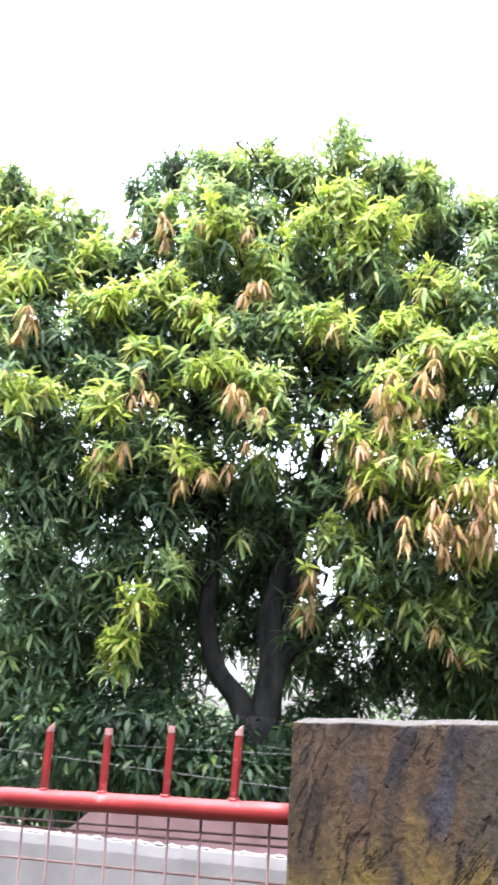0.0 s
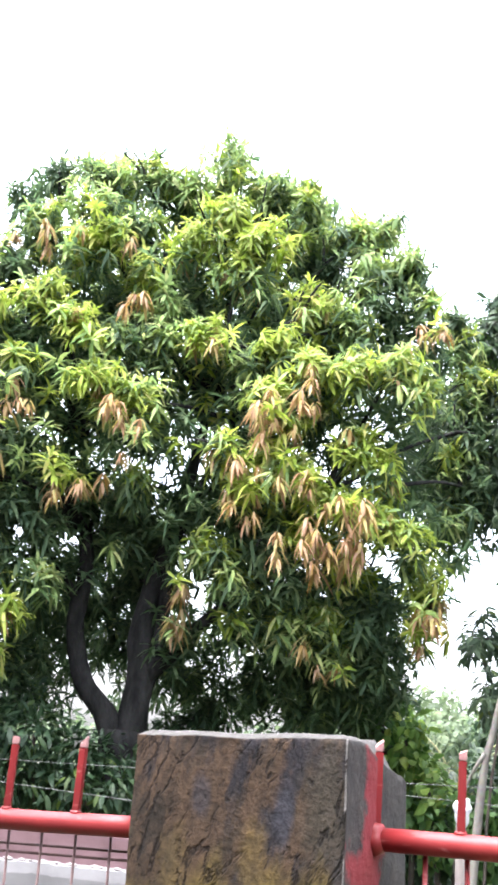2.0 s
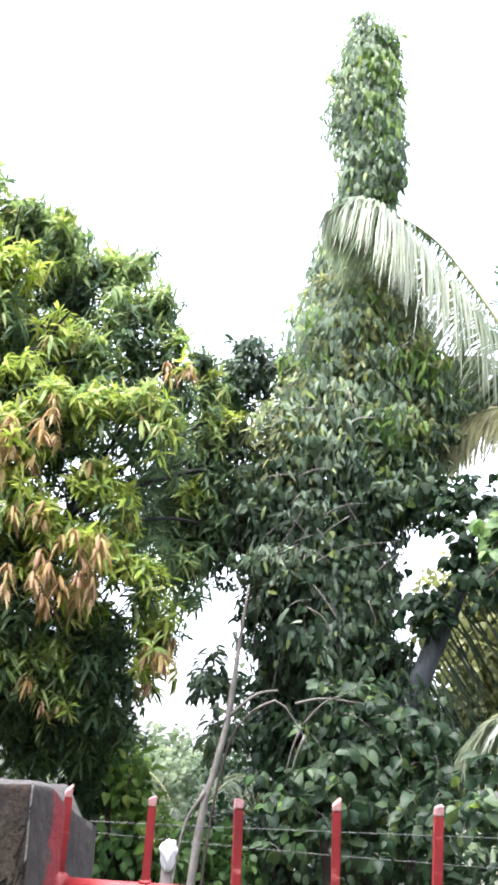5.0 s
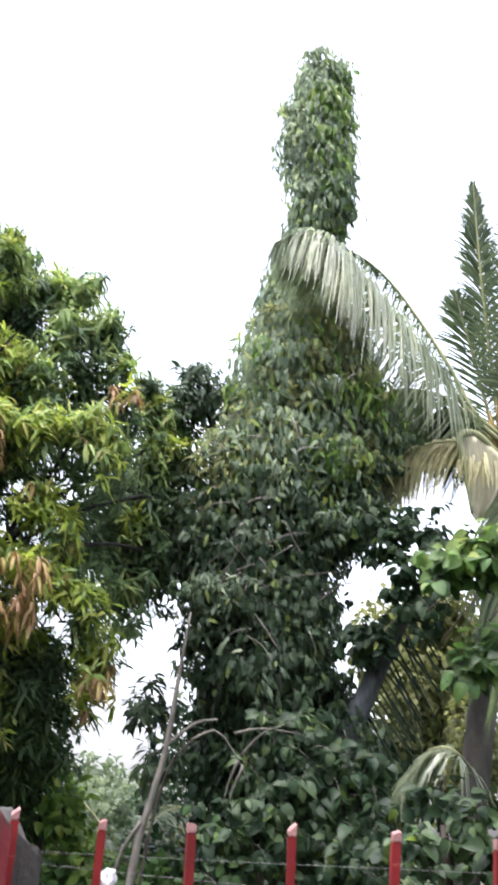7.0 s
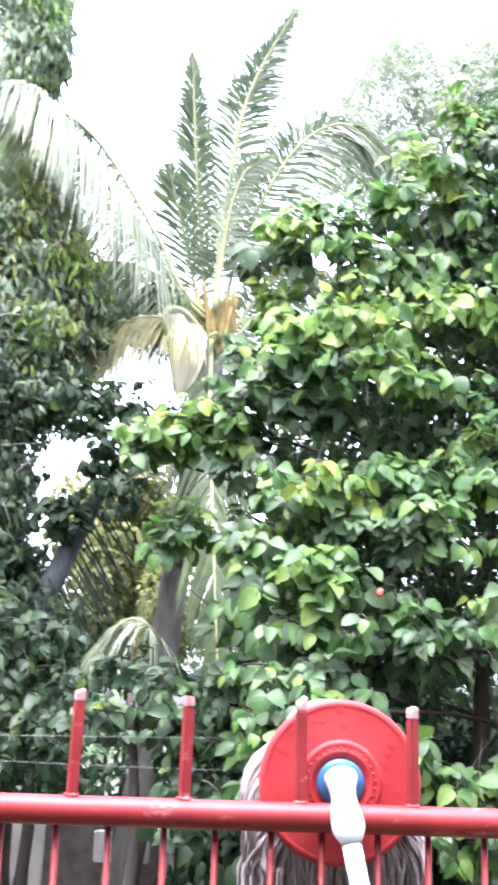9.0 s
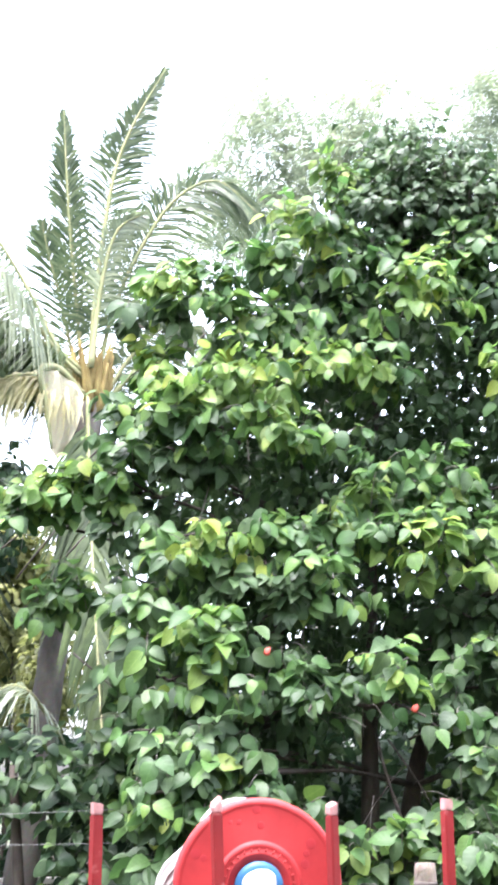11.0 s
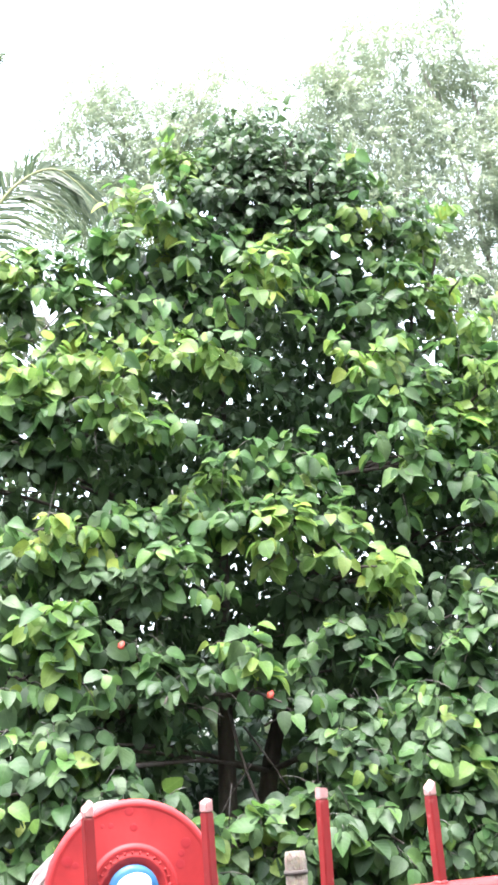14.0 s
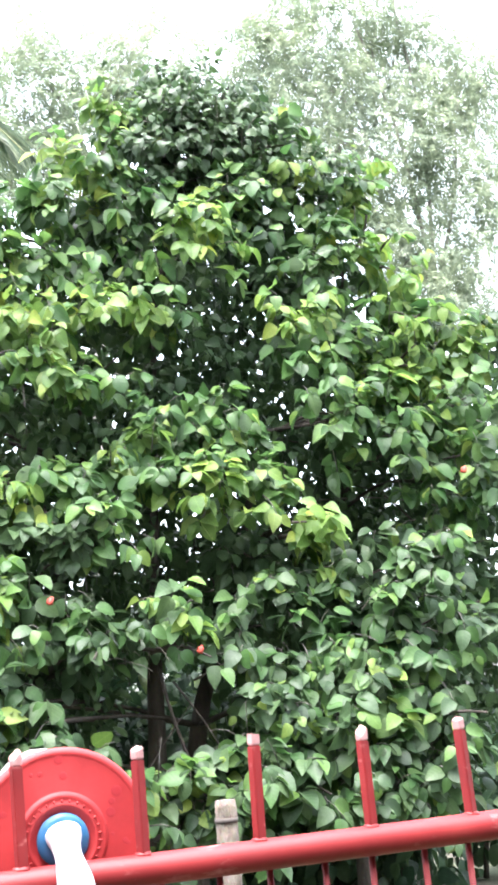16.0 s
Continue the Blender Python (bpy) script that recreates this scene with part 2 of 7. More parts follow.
def pillar_concrete():
    """Weathered concrete: brown stains, dark streaks that run down, remains of yellow paint, short cracks."""
    m, n, l, p = material("stained_concrete")
    g, lean = n.new("ShaderNodeTexCoord"), n.new("ShaderNodeMapping")
    lean.inputs["Rotation"].default_value = (0, radians(-14), 0)
    l.new(g.outputs["Object"], lean.inputs[0])

    def field(scale, detail, rough, stretch, shift=0.0):
        t, mp = n.new("ShaderNodeTexNoise"), n.new("ShaderNodeMapping")
        mp.inputs["Scale"].default_value, mp.inputs["Location"].default_value = stretch, (shift, shift, shift)
        l.new(lean.outputs[0], mp.inputs[0])
        l.new(mp.outputs[0], t.inputs["Vector"])
        t.inputs["Scale"].default_value, t.inputs["Detail"].default_value, t.inputs["Roughness"].default_value = scale, detail, rough
        return t.outputs["Fac"]

    def step(value, lo, hi):
        r = ramp(n, [(lo, (0, 0, 0)), (hi, (1, 1, 1))])
        l.new(value, r.inputs[0])
        return r.outputs[0]

    base = ramp(n, [(0.30, (0.018, 0.015, 0.012)), (0.42, (0.032, 0.023, 0.0155)), (0.55, (0.066, 0.042, 0.025)), (0.66, (0.046, 0.033, 0.022)), (0.78, (0.028, 0.025, 0.021))])
    l.new(field(15, 7, 0.68, (1.0, 1.0, 0.40)), base.inputs[0])
    c = mixed(n, l, step(field(14, 8, 0.7, (1.0, 1.0, 0.34), 3.1), 0.50, 0.60), base.outputs[0], (0.021, 0.019, 0.022))
    z = n.new("ShaderNodeSeparateXYZ")
    l.new(g.outputs["Object"], z.inputs[0])
    low = n.new("ShaderNodeMath")
    low.operation, low.inputs[1].default_value = "MULTIPLY_ADD", -2.6
    l.new(z.outputs["Z"], low.inputs[0])
    add = n.new("ShaderNodeMath")
    add.operation, add.inputs[1].default_value = "ADD", 3.535
    l.new(field(15, 4, 0.5, (1.0, 1.0, 0.12), 7.7), low.inputs[2])
    l.new(low.outputs[0], add.inputs[0])
    c = mixed(n, l, step(add.outputs[0], 0.46, 0.60), c, (0.112, 0.080, 0.024))
    def calc(op, u, v=0.0):
        q = n.new("ShaderNodeMath")
        q.operation = op
        for k, w in enumerate((u, v)):
            if isinstance(w, (int, float)):
                q.inputs[k].default_value = w
            else:
                l.new(w, q.inputs[k])
        return q.outputs[0]

    ragged = field(34, 6, 0.65, (1.0, 1.0, 0.45), 2.2)

    def stain(c, x, wide, height, tall, strength, colour):
        """An upright lens-shaped stain with a ragged rim."""
        u = calc("POWER", calc("ABSOLUTE", calc("DIVIDE", calc("SUBTRACT", z.outputs["X"], x), wide)), 2.0)
        v = calc("POWER", calc("ABSOLUTE", calc("DIVIDE", calc("SUBTRACT", z.outputs["Z"], height), tall)), 2.0)
        rim = calc("ADD", calc("SQRT", calc("ADD", u, v)), calc("MULTIPLY", calc("SUBTRACT", ragged, 0.5), 1.6))
        r = ramp(n, [(0.45, (strength, strength, strength)), (1.0, (0, 0, 0))])
        l.new(rim, r.inputs[0])
        return mixed(n, l, r.outputs[0], c, colour)

    c = stain(c, -0.020, 0.046, 1.44, 0.14, 0.75, (0.052, 0.044, 0.032))
    c = stain(c, -0.128, 0.034, 1.370, 0.070, 0.65, (0.104, 0.072, 0.024))
    c = stain(c, -0.027, 0.022, 1.350, 0.040, 0.65, (0.118, 0.084, 0.024))
    c = stain(c, -0.250, 0.034, 1.365, 0.060, 0.50, (0.105, 0.074, 0.025))
    c = stain(c, -0.086, 0.019, 1.435, 0.060, 0.95, (0.032, 0.032, 0.040))
    c = stain(c, -0.215, 0.020, 1.452, 0.040, 0.70, (0.034, 0.033, 0.040))
    worn = calc("MULTIPLY", calc("GREATER_THAN", z.outputs["X"], 0.0035), calc("GREATER_THAN", field(60, 3, 0.6, (1.0, 1.0, 0.3), 4.1), 0.46))
    c = mixed(n, l, calc("MULTIPLY", worn, 0.8), c, (0.26, 0.25, 0.235))
    fine = field(85, 6, 0.72, (1, 1, 1))
    c = mixed(n, l, 0.9, c, mixed(n, l, step(fine, 0.34, 0.62), (0.40, 0.40, 0.42), (1.12, 1.1, 1.06)), "MULTIPLY")
    pit = step(field(60, 4, 0.6, (1, 1, 0.8), 1.3), 0.27, 0.36)
    crack = step(field(26, 5, 0.7, (1.5, 1.0, 0.35), 5.5), 0.37, 0.41)
    both = mixed(n, l, 1.0, pit, crack, "MULTIPLY")
    slope = n.new("ShaderNodeMapping")
    slope.inputs["Rotation"].default_value = (0, radians(-32), 0)
    l.new(g.outputs["Object"], slope.inputs[0])
    for seed, scale, where in ((2.0, 9.0, 0.50), (9.0, 14.0, 0.54)):
        t, mp = n.new("ShaderNodeTexNoise"), n.new("ShaderNodeMapping")
        mp.inputs["Scale"].default_value, mp.inputs["Location"].default_value = (1.6, 1.0, 0.42), (seed, seed, seed)
        l.new(slope.outputs[0], mp.inputs[0])
        l.new(mp.outputs[0], t.inputs["Vector"])
        t.inputs["Scale"].default_value, t.inputs["Detail"].default_value, t.inputs["Roughness"].default_value = scale, 6, 0.62
        off, size = n.new("ShaderNodeMath"), n.new("ShaderNodeMath")
        off.operation, off.inputs[1].default_value = "SUBTRACT", 0.5
        size.operation = "ABSOLUTE"
        l.new(t.outputs["Fac"], off.inputs[0])
        l.new(off.outputs[0], size.inputs[0])
        fissure = step(size.outputs[0], 0.006, 0.020)
        both = mixed(n, l, step(field(6, 3, 0.5, (1, 1, 0.7), seed), where, where + 0.05), both, mixed(n, l, 1.0, both, fissure, "MULTIPLY"))
    c = mixed(n, l, 1.0, c, mixed(n, l, both, (0.30, 0.27, 0.25), (1, 1, 1)), "MULTIPLY")
    l.new(c, p.inputs["Base Color"])
    p.inputs["Roughness"].default_value = 0.92
    p.inputs["Specular IOR Level"].default_value = 0.2
    bump(n, l, p, mixed(n, l, 0.6, fine, both), 1.0, 0.012)
    return m


CONCRETE = pillar_concrete()


def pillar_side():
    """Dark concrete with red paint brushed over it where the rail and the first spike were painted."""
    m, n, l, p = material("dark_concrete_side")
    a, b, g, xyz = noise_of(n, l, 26, 6, 0.65), noise_of(n, l, 38, 5, 0.6), n.new("ShaderNodeTexCoord"), n.new("ShaderNodeSeparateXYZ")
    l.new(g.outputs["Object"], xyz.inputs[0])
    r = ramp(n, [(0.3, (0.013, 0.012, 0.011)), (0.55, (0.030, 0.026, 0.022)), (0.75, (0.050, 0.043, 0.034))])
    l.new(a.outputs["Fac"], r.inputs[0])

    def calc(op, u, v=0.0):
        q = n.new("ShaderNodeMath")
        q.operation = op
        for k, w in enumerate((u, v)):
            if isinstance(w, (int, float)):
                q.inputs[k].default_value = w
            else:
                l.new(w, q.inputs[k])
        return q.outputs[0]

    def patch(y, half, low, high):
        aside = calc("SUBTRACT", calc("ABSOLUTE", calc("ADD", xyz.outputs["Y"], -y)), half)
        return calc("MAXIMUM", aside, calc("MAXIMUM", calc("SUBTRACT", xyz.outputs["Z"], high), calc("SUBTRACT", low, xyz.outputs["Z"])))

    edge = calc("MINIMUM", patch(-0.018, 0.014, 1.38, 1.515), calc("MINIMUM", patch(-0.060, 0.022, 1.355, 1.385), patch(-0.012, 0.014, 1.25, 1.43)))
    rough_edge = calc("ADD", edge, calc("MULTIPLY", calc("SUBTRACT", b.outputs["Fac"], 0.5), 0.07))
    paint = ramp(n, [(0.0, (0.8, 0.8, 0.8)), (0.016, (0, 0, 0))])
    l.new(rough_edge, paint.inputs[0])
    l.new(mixed(n, l, paint.outputs[0], r.outputs[0], (0.20, 0.013, 0.018)), p.inputs["Base Color"])
    p.inputs["Roughness"].default_value = 0.85
    bump(n, l, p, a.outputs["Fac"], 0.9, 0.008)
    return m


CONCRETE_GREY = pillar_side()
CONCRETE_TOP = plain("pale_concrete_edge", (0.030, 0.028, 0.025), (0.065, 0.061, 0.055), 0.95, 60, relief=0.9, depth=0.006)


def ground_material():
    m, n, l, p = material("grassy_earth")
    a, b = noise_of(n, l, 0.6, 6), noise_of(n, l, 12, 6)
    r = ramp(n, [(0.35, (0.075, 0.058, 0.040)), (0.5, (0.050, 0.058, 0.026)), (0.7, (0.038, 0.068, 0.024))])
    l.new(a.outputs["Fac"], r.inputs[0])
    grain = ramp(n, [(0.3, (0.45, 0.45, 0.45)), (0.7, (1.15, 1.15, 1.1))])
    l.new(b.outputs["Fac"], grain.inputs[0])
    l.new(mixed(n, l, 1.0, r.outputs[0], grain.outputs[0], "MULTIPLY"), p.inputs["Base Color"])
    p.inputs["Roughness"].default_value = 0.95
    bump(n, l, p, b.outputs["Fac"], 0.8, 0.03)
    return m


GROUND = ground_material()

# ---------------------------------------------------------------- mesh helpers
rng = np.random.default_rng(7)


def link(name, me, mat, parent=None, label=""):
    if mat is not None and not me.materials:
        me.materials.append(mat)
    ob = new(name, me)
    if parent is not None:
        ob.parent = parent
    if label:
        ob["label"] = label
    return ob


def part(name, bm, mat, parent=None, label="", smooth=True):
    me = bpy.data.meshes.new(name)
    bm.to_mesh(me)
    bm.free()
    if smooth:
        for f in me.polygons:
            f.use_smooth = True
    return link(name, me, mat, parent, label)


def thing(name, at=(0, 0, 0)):
    ob = new(name)
    ob.location = at
    return ob


def smooth_path(points, n):
    """Catmull-Rom line through the points."""
    p = np.array(points, float)
    p = np.vstack([2 * p[0] - p[1], p, 2 * p[-1] - p[-2]])
    out = []
    for k in np.linspace(0, len(points) - 1 - 1e-6, n):
        i, f = int(k), k - int(k)
        a, b, c, d = p[i:i + 4]
        out.append(0.5 * (2 * b + (c - a) * f + (2 * a - 5 * b + 4 * c - d) * f * f + (3 * b - a - 3 * c + d) * f ** 3))
    return np.array(out)


def tube(points, radii, sides=8, wobble=0.0, bm=None):
    """A tapered tube along a line, capped."""
    bm = bm or bmesh.new()
    pts = [Vector(p) for p in points]
    rad = np.interp(np.linspace(0, 1, len(pts)), np.linspace(0, 1, len(radii)), radii)
    rings = []
    side = None
    for i, p in enumerate(pts):
        t = (pts[min(i + 1, len(pts) - 1)] - pts[max(i - 1, 0)]).normalized()
        if side is None:
            side = t.orthogonal().normalized()
        side = (side - t * side.dot(t)).normalized()
        up = t.cross(side)
        ring = []
        for k in range(sides):
            a = 2 * math.pi * k / sides
            d = side * math.cos(a) + up * math.sin(a)
            r = rad[i] * (1 + wobble * noise.noise(p * 6 + d * 2))
            ring.append(bm.verts.new(p + d * r))
        rings.append(ring)
    for a, b in zip(rings, rings[1:]):
        for k in range(sides):
            bm.faces.new((a[k], a[(k + 1) % sides], b[(k + 1) % sides], b[k]))
    bm.faces.new(rings[0][::-1])
    bm.faces.new(rings[-1])
    return bm


def box(bm, lo, hi, bevel=0.0, cuts=0):
    r = bmesh.ops.create_cube(bm, size=1)
    c, s = (Vector(lo) + Vector(hi)) / 2, Vector(hi) - Vector(lo)
    for v in r["verts"]:
        v.co = Vector((v.co.x * s.x, v.co.y * s.y, v.co.z * s.z)) + c
    es = list({e for v in r["verts"] for e in v.link_edges})
    if cuts:
        bmesh.ops.subdivide_edges(bm, edges=es, cuts=cuts, use_grid_fill=True)
    elif bevel:
        bmesh.ops.bevel(bm, geom=es, offset=bevel, segments=2, affect="EDGES")
    return bm


# leaf blades: (verts, faces), along +x, broad in y, facing +z
def blade(length, width, shape, bend=0.25, fold=0.25, twist=0.0):
    """shape: (station, half width) pairs between base and tip."""
    v, f = [(0, 0, 0)], []
    for s, w in shape:
        x, z = s * length, -bend * length * s * s
        h = w * width
        v += [(x, h, z + (fold + twist * s) * h), (x, 0, z), (x, -h, z + (fold - twist * s) * h)]
    v.append((length, 0, -bend * length))
    f += [(0, 2, 1), (0, 3, 2)]
    for k in range(len(shape) - 1):
        a, b = 1 + 3 * k, 4 + 3 * k
        f += [(a, a + 1, b + 1, b), (a + 1, a + 2, b + 2, b + 1)]
    a, t = 1 + 3 * (len(shape) - 1), len(v) - 1
    f += [(a, a + 1, t), (a + 1, a + 2, t)]
    return np.array(v), f


LANCE = ((0.22, 0.40), (0.55, 0.50), (0.82, 0.28))
HEART = ((0.05, 0.22), (0.20, 0.45), (0.42, 0.50), (0.66, 0.38), (0.86, 0.17))
OVAL = ((0.06, 0.24), (0.24, 0.46), (0.50, 0.50), (0.74, 0.38), (0.92, 0.18))


def turn(axis_x, normal):
    """Rotations whose x runs along axis_x and whose z leans to normal; arrays (n, 3)."""
    x = axis_x / np.linalg.norm(axis_x, axis=1, keepdims=True)
    y = np.cross(normal, x)
    y /= np.linalg.norm(y, axis=1, keepdims=True) + 1e-9
    z = np.cross(x, y)
    return np.stack([x, y, z], axis=2)


def leaf_uv(me, flat):
    """Lays a leaf's own length and breadth down as its map."""
    layer = me.uv_layers.new(name="leaf")
    idx = np.zeros(len(me.loops), int)
    me.loops.foreach_get("vertex_index", idx)
    layer.data.foreach_set("uv", flat[idx].ravel())


def strew(name, templates, which, rot, at, size, mat, parent, label=""):
    """One mesh of many leaves or sprays; the rest of a crown."""
    vs, fs, uvs, base = [], [], [], 0
    for k, (tv, tf) in enumerate(templates):
        idx = np.nonzero(which == k)[0]
        if not len(idx):
            continue
        w = np.einsum("nij,vj->nvi", rot[idx] * size[idx, None, None], tv) + at[idx, None, :]
        vs.append(w.reshape(-1, 3))
        uvs.append(np.tile(tv[:, :2] * 9.0, (len(idx), 1)))
        step = len(tv)
        for j in range(len(idx)):
            o = base + j * step
            fs += [tuple(o + q for q in face) for face in tf]
        base += len(idx) * step
    me = bpy.data.meshes.new(name)
    me.from_pydata(np.vstack(vs).tolist(), [], fs)
    me.polygons.foreach_set("use_smooth", [True] * len(me.polygons))
    leaf_uv(me, np.vstack(uvs))
    ob = link(name, me, mat, parent, label)
    ob["kind"] = "stuff"
    return ob


def merged(pieces):
    vs, fs, o = [], [], 0
    for v, f in pieces:
        vs.append(v)
        fs += [tuple(o + q for q in face) for face in f]
        o += len(v)
    return np.vstack(vs), fs


def spray(n, length, width, lo, hi, limp, seed):
    """A whorl of long leaves round a twig's end, hanging over."""
    r = np.random.default_rng(seed)
    out = []
    for k in range(n):
        v, f = blade(length * r.uniform(0.75, 1.15), width * r.uniform(0.85, 1.15), LANCE, bend=r.uniform(0.15, 0.5) * limp, fold=0.3)
        az, el = k * 2.4 + r.uniform(-0.4, 0.4), radians(r.uniform(lo, hi))
        d = np.array([[math.cos(az) * math.cos(el), math.sin(az) * math.cos(el), math.sin(el)]])
        nrm = np.array([[-math.cos(az) * math.sin(el) * 0.8, -math.sin(az) * math.sin(el) * 0.8, math.cos(el) + 0.15]]) + r.normal(0, 0.15, (1, 3))
        m = turn(d, nrm)[0]
        w = v @ m.T + np.array([0, 0, -0.07 * r.random()])
        w[:, 2] -= limp * 1.1 * (w[:, 0] ** 2 + w[:, 1] ** 2) / length
        out.append((w, f))
    return merged(out)


def upright(n, tilt_dir, tilt):
    """Rotations: any turn about z, then a tilt towards tilt_dir (n, 3)."""
    out = np.zeros((n, 3, 3))
    spin = rng.uniform(0, 2 * math.pi, n)
    for i in range(n):
        ax = Vector((-tilt_dir[i][1], tilt_dir[i][0], 0))
        if ax.length < 1e-4:
            ax = Vector((1, 0, 0))
        out[i] = np.array(Matrix.Rotation(tilt[i], 3, ax.normalized()) @ Matrix.Rotation(spin[i], 3, "Z"))
    return out


def shell(lobes, per_area, depth=0.55, thick=(0.62, 1.05)):
    """Points over foliage masses (x, y, z, half width, half height, kind), with outward normals and the kind."""
    at, nor, kind = [], [], []
    for x, y, z, rx, rz, c in lobes:
        n = max(6, int(per_area * 4 * math.pi * (rx * rz + rx * rx * depth + rz * rx * depth) / 3))
        d = rng.normal(0, 1, (n, 3))
        d /= np.linalg.norm(d, axis=1, keepdims=True)
        e = d * rng.uniform(*thick, (n, 1))
        lump = np.array([1 + 0.28 * noise.noise(Vector(q) * 1.7 + Vector((x, y, z))) for q in d])[:, None]
        at.append(np.array((x, y, z)) + e * lump * np.array((rx, max(rx, rz) * depth + 0.12, rz)))
        nor.append(d)
        kind.append(np.full(n, c))
    return np.vstack(at), np.vstack(nor), np.concatenate(kind)


def limbs(tree, fork, lobes, r0, mat, sag=0.15):
    for x, y, z, rx, rz, c in lobes:
        a, b = Vector(fork), Vector((x, y, z))
        mid = a.lerp(b, 0.5) + Vector((rng.normal(0, 0.12), rng.normal(0, 0.12), sag * rng.uniform(0.3, 1.2)))
        n = 8
        part("limb", tube(smooth_path([a, mid, b], n), [r0, r0 * 0.55, 0.012], 6, 0.25), mat, tree)
        for _ in range(3):
            e = b + Vector((rng.normal(0, rx * 0.4), rng.normal(0, 0.15), rng.normal(0, rz * 0.35)))
            s = mid.lerp(b, rng.uniform(0.3, 0.95))
            part("twig", tube(smooth_path([s, s.lerp(e, 0.5) + Vector((0, 0, 0.04)), e], 5), [0.014, 0.005], 5), mat, tree)

# ---------------------------------------------------------------- ground
bm = bmesh.new()
bmesh.ops.create_grid(bm, x_segments=120, y_segments=120, size=1)
for v in bm.verts:
    for k in (0, 1):
        v.co[k] = math.copysign(abs(v.co[k]) ** 3 * 600, v.co[k])
    d = v.co.xy.length
    v.co.z = -0.02 + 0.08 * noise.noise(v.co * 0.4) * min(1, d / 4)
ground = part("ground", bm, GROUND)
tagged(ground, "rough grassy earth under the trees", "ground", kind="structure")

# unseen wall and overhang added behind the camera to block sky light
bm = box(bmesh.new(), (-9, -3.4, -0.05), (10, -3.2, 4.6))
tagged(part("wall_house", bm, WHITE_WASH, smooth=False), "plain off-white wall added out of view to block sky light", "wall", kind="structure")
bm = box(bmesh.new(), (-9.3, -3.19, 3.0), (10.3, BLOCK_EDGE, 3.12))
tagged(part("roof_eaves", bm, DARK_IN, smooth=False), "plain dark slab added out of view to block sky light", "roof", kind="structure")

# ---------------------------------------------------------------- fence
RAIL_Z, RAIL_R = 1.4095, 0.0158


def spike(parent, x, y, z0, height, lean, face):
    """A square bar welded on the rail, cut on the slant, its end worn bare."""
    spin = Matrix.Rotation(radians(24 + 9 * math.sin(x * 31.0)), 3, "Z")

    def bar_piece(lo, hi, half, slant):
        bm = box(bmesh.new(), (-half, -half, lo), (half, half, hi), bevel=0.0011)
        for v in bm.verts:
            f = (v.co.z - z0) / height
            if v.co.z > hi - 0.003:
                v.co.z += slant * v.co.x + 0.5 * abs(slant) * v.co.y
            v.co = spin @ v.co + Vector((x + lean * f, y, 0))
        return bm

    bar = part("spike", bar_piece(z0 - 0.012, z0 + height - 0.012, 0.0054, 0.0), RED, parent, smooth=False)
    bm = bar_piece(z0 + height - 0.0118, z0 + height, 0.0053, 0.35 + face)
    part("spike_tip", bm, TIP, bar, "bare cut end with worn pale pink paint", smooth=False)
    bm = bmesh.new()
    bmesh.ops.create_icosphere(bm, subdivisions=2, radius=0.0088)
    for v in bm.verts:
        v.co = Vector((v.co.x * 1.1 + x, v.co.y * 0.9 + y, v.co.z * 0.55 + z0 + 0.001)) + v.normal * 0.0025 * noise.noise(v.co * 200)
    part("weld", bm, RED, bar)
    return bar


def rail(parent, a, b, r):
    pts = [Vector(a).lerp(Vector(b), k / 40) + Vector((0, 0.0008 * noise.noise(Vector((k * 0.7, 0, 0))), 0.0012 * noise.noise(Vector((k * 0.5, 9, 0))))) for k in range(41)]
    return part("top_rail", tube(pts, [r], 20, 0.025), RED, parent)


right_fence = thing("steel_fence", (0.6, 0, 0))


def rebase(ob, base):
    """Moves a thing's parts so that they keep their places under a moved base."""
    for c in ob.children:
        c.matrix_parent_inverse = Matrix.Translation(-Vector(base))


rail(right_fence, (0.012, 0.0, RAIL_Z), (2.9, 0.0, RAIL_Z + 0.004), RAIL_R)
tops = [0.113, 0.107, 0.110, 0.113, 0.114, 0.112, 0.112, 0.107, 0.110, 0.104, 0.106, 0.11, 0.108, 0.11, 0.11, 0.11, 0.11, 0.11, 0.11, 0.11, 0.11, 0.11]
for k in range(22):
    spike(right_fence, 0.125 * k + (0.006 if k == 0 else 0) + 0.002 * math.sin(k * 2.3), 0.0, RAIL_Z + RAIL_R - 0.001, tops[k], 0.0025 * math.sin(k * 1.7 + 0.6), 0.55 * math.sin(k * 2.1 + 1))
for k in range(46):
    x = 0.075 + 0.0585 * k + 0.003 * math.sin(k * 3.1)
    part("bar", tube([(x, 0.006, RAIL_Z - 0.006), (x + 0.002, 0.006, 0.75), (x, 0.006, 0.16)], [0.0037], 8, 0.04), RED, right_fence)
for z in (0.9, 0.2):
    part("lower_rail", tube([(0.012, 0.0, z), (1.4, 0.001, z), (2.9, 0.0, z)], [0.011], 12), RED, right_fence)
for x in (1.72, 2.89):
    part("post", tube([(x, 0.03, -0.05), (x, 0.03, RAIL_Z - 0.01)], [0.02], 14), RED, right_fence)
bm = bmesh.new()
bmesh.ops.create_icosphere(bm, subdivisions=3, radius=0.021)
for v in bm.verts:
    v.co = Vector((v.co.x * 0.9 + 0.006, v.co.y - 0.002, v.co.z * 1.05 + RAIL_Z)) + v.normal * 0.005 * noise.noise(v.co * 70)
part("weld_plate", bm, RED, right_fence, "lumpy red weld joining the rail to the pillar")
rebase(right_fence, (0.6, 0, 0))
tagged(right_fence, "glossy red steel fence with short upright spikes on a pipe rail", "fence")

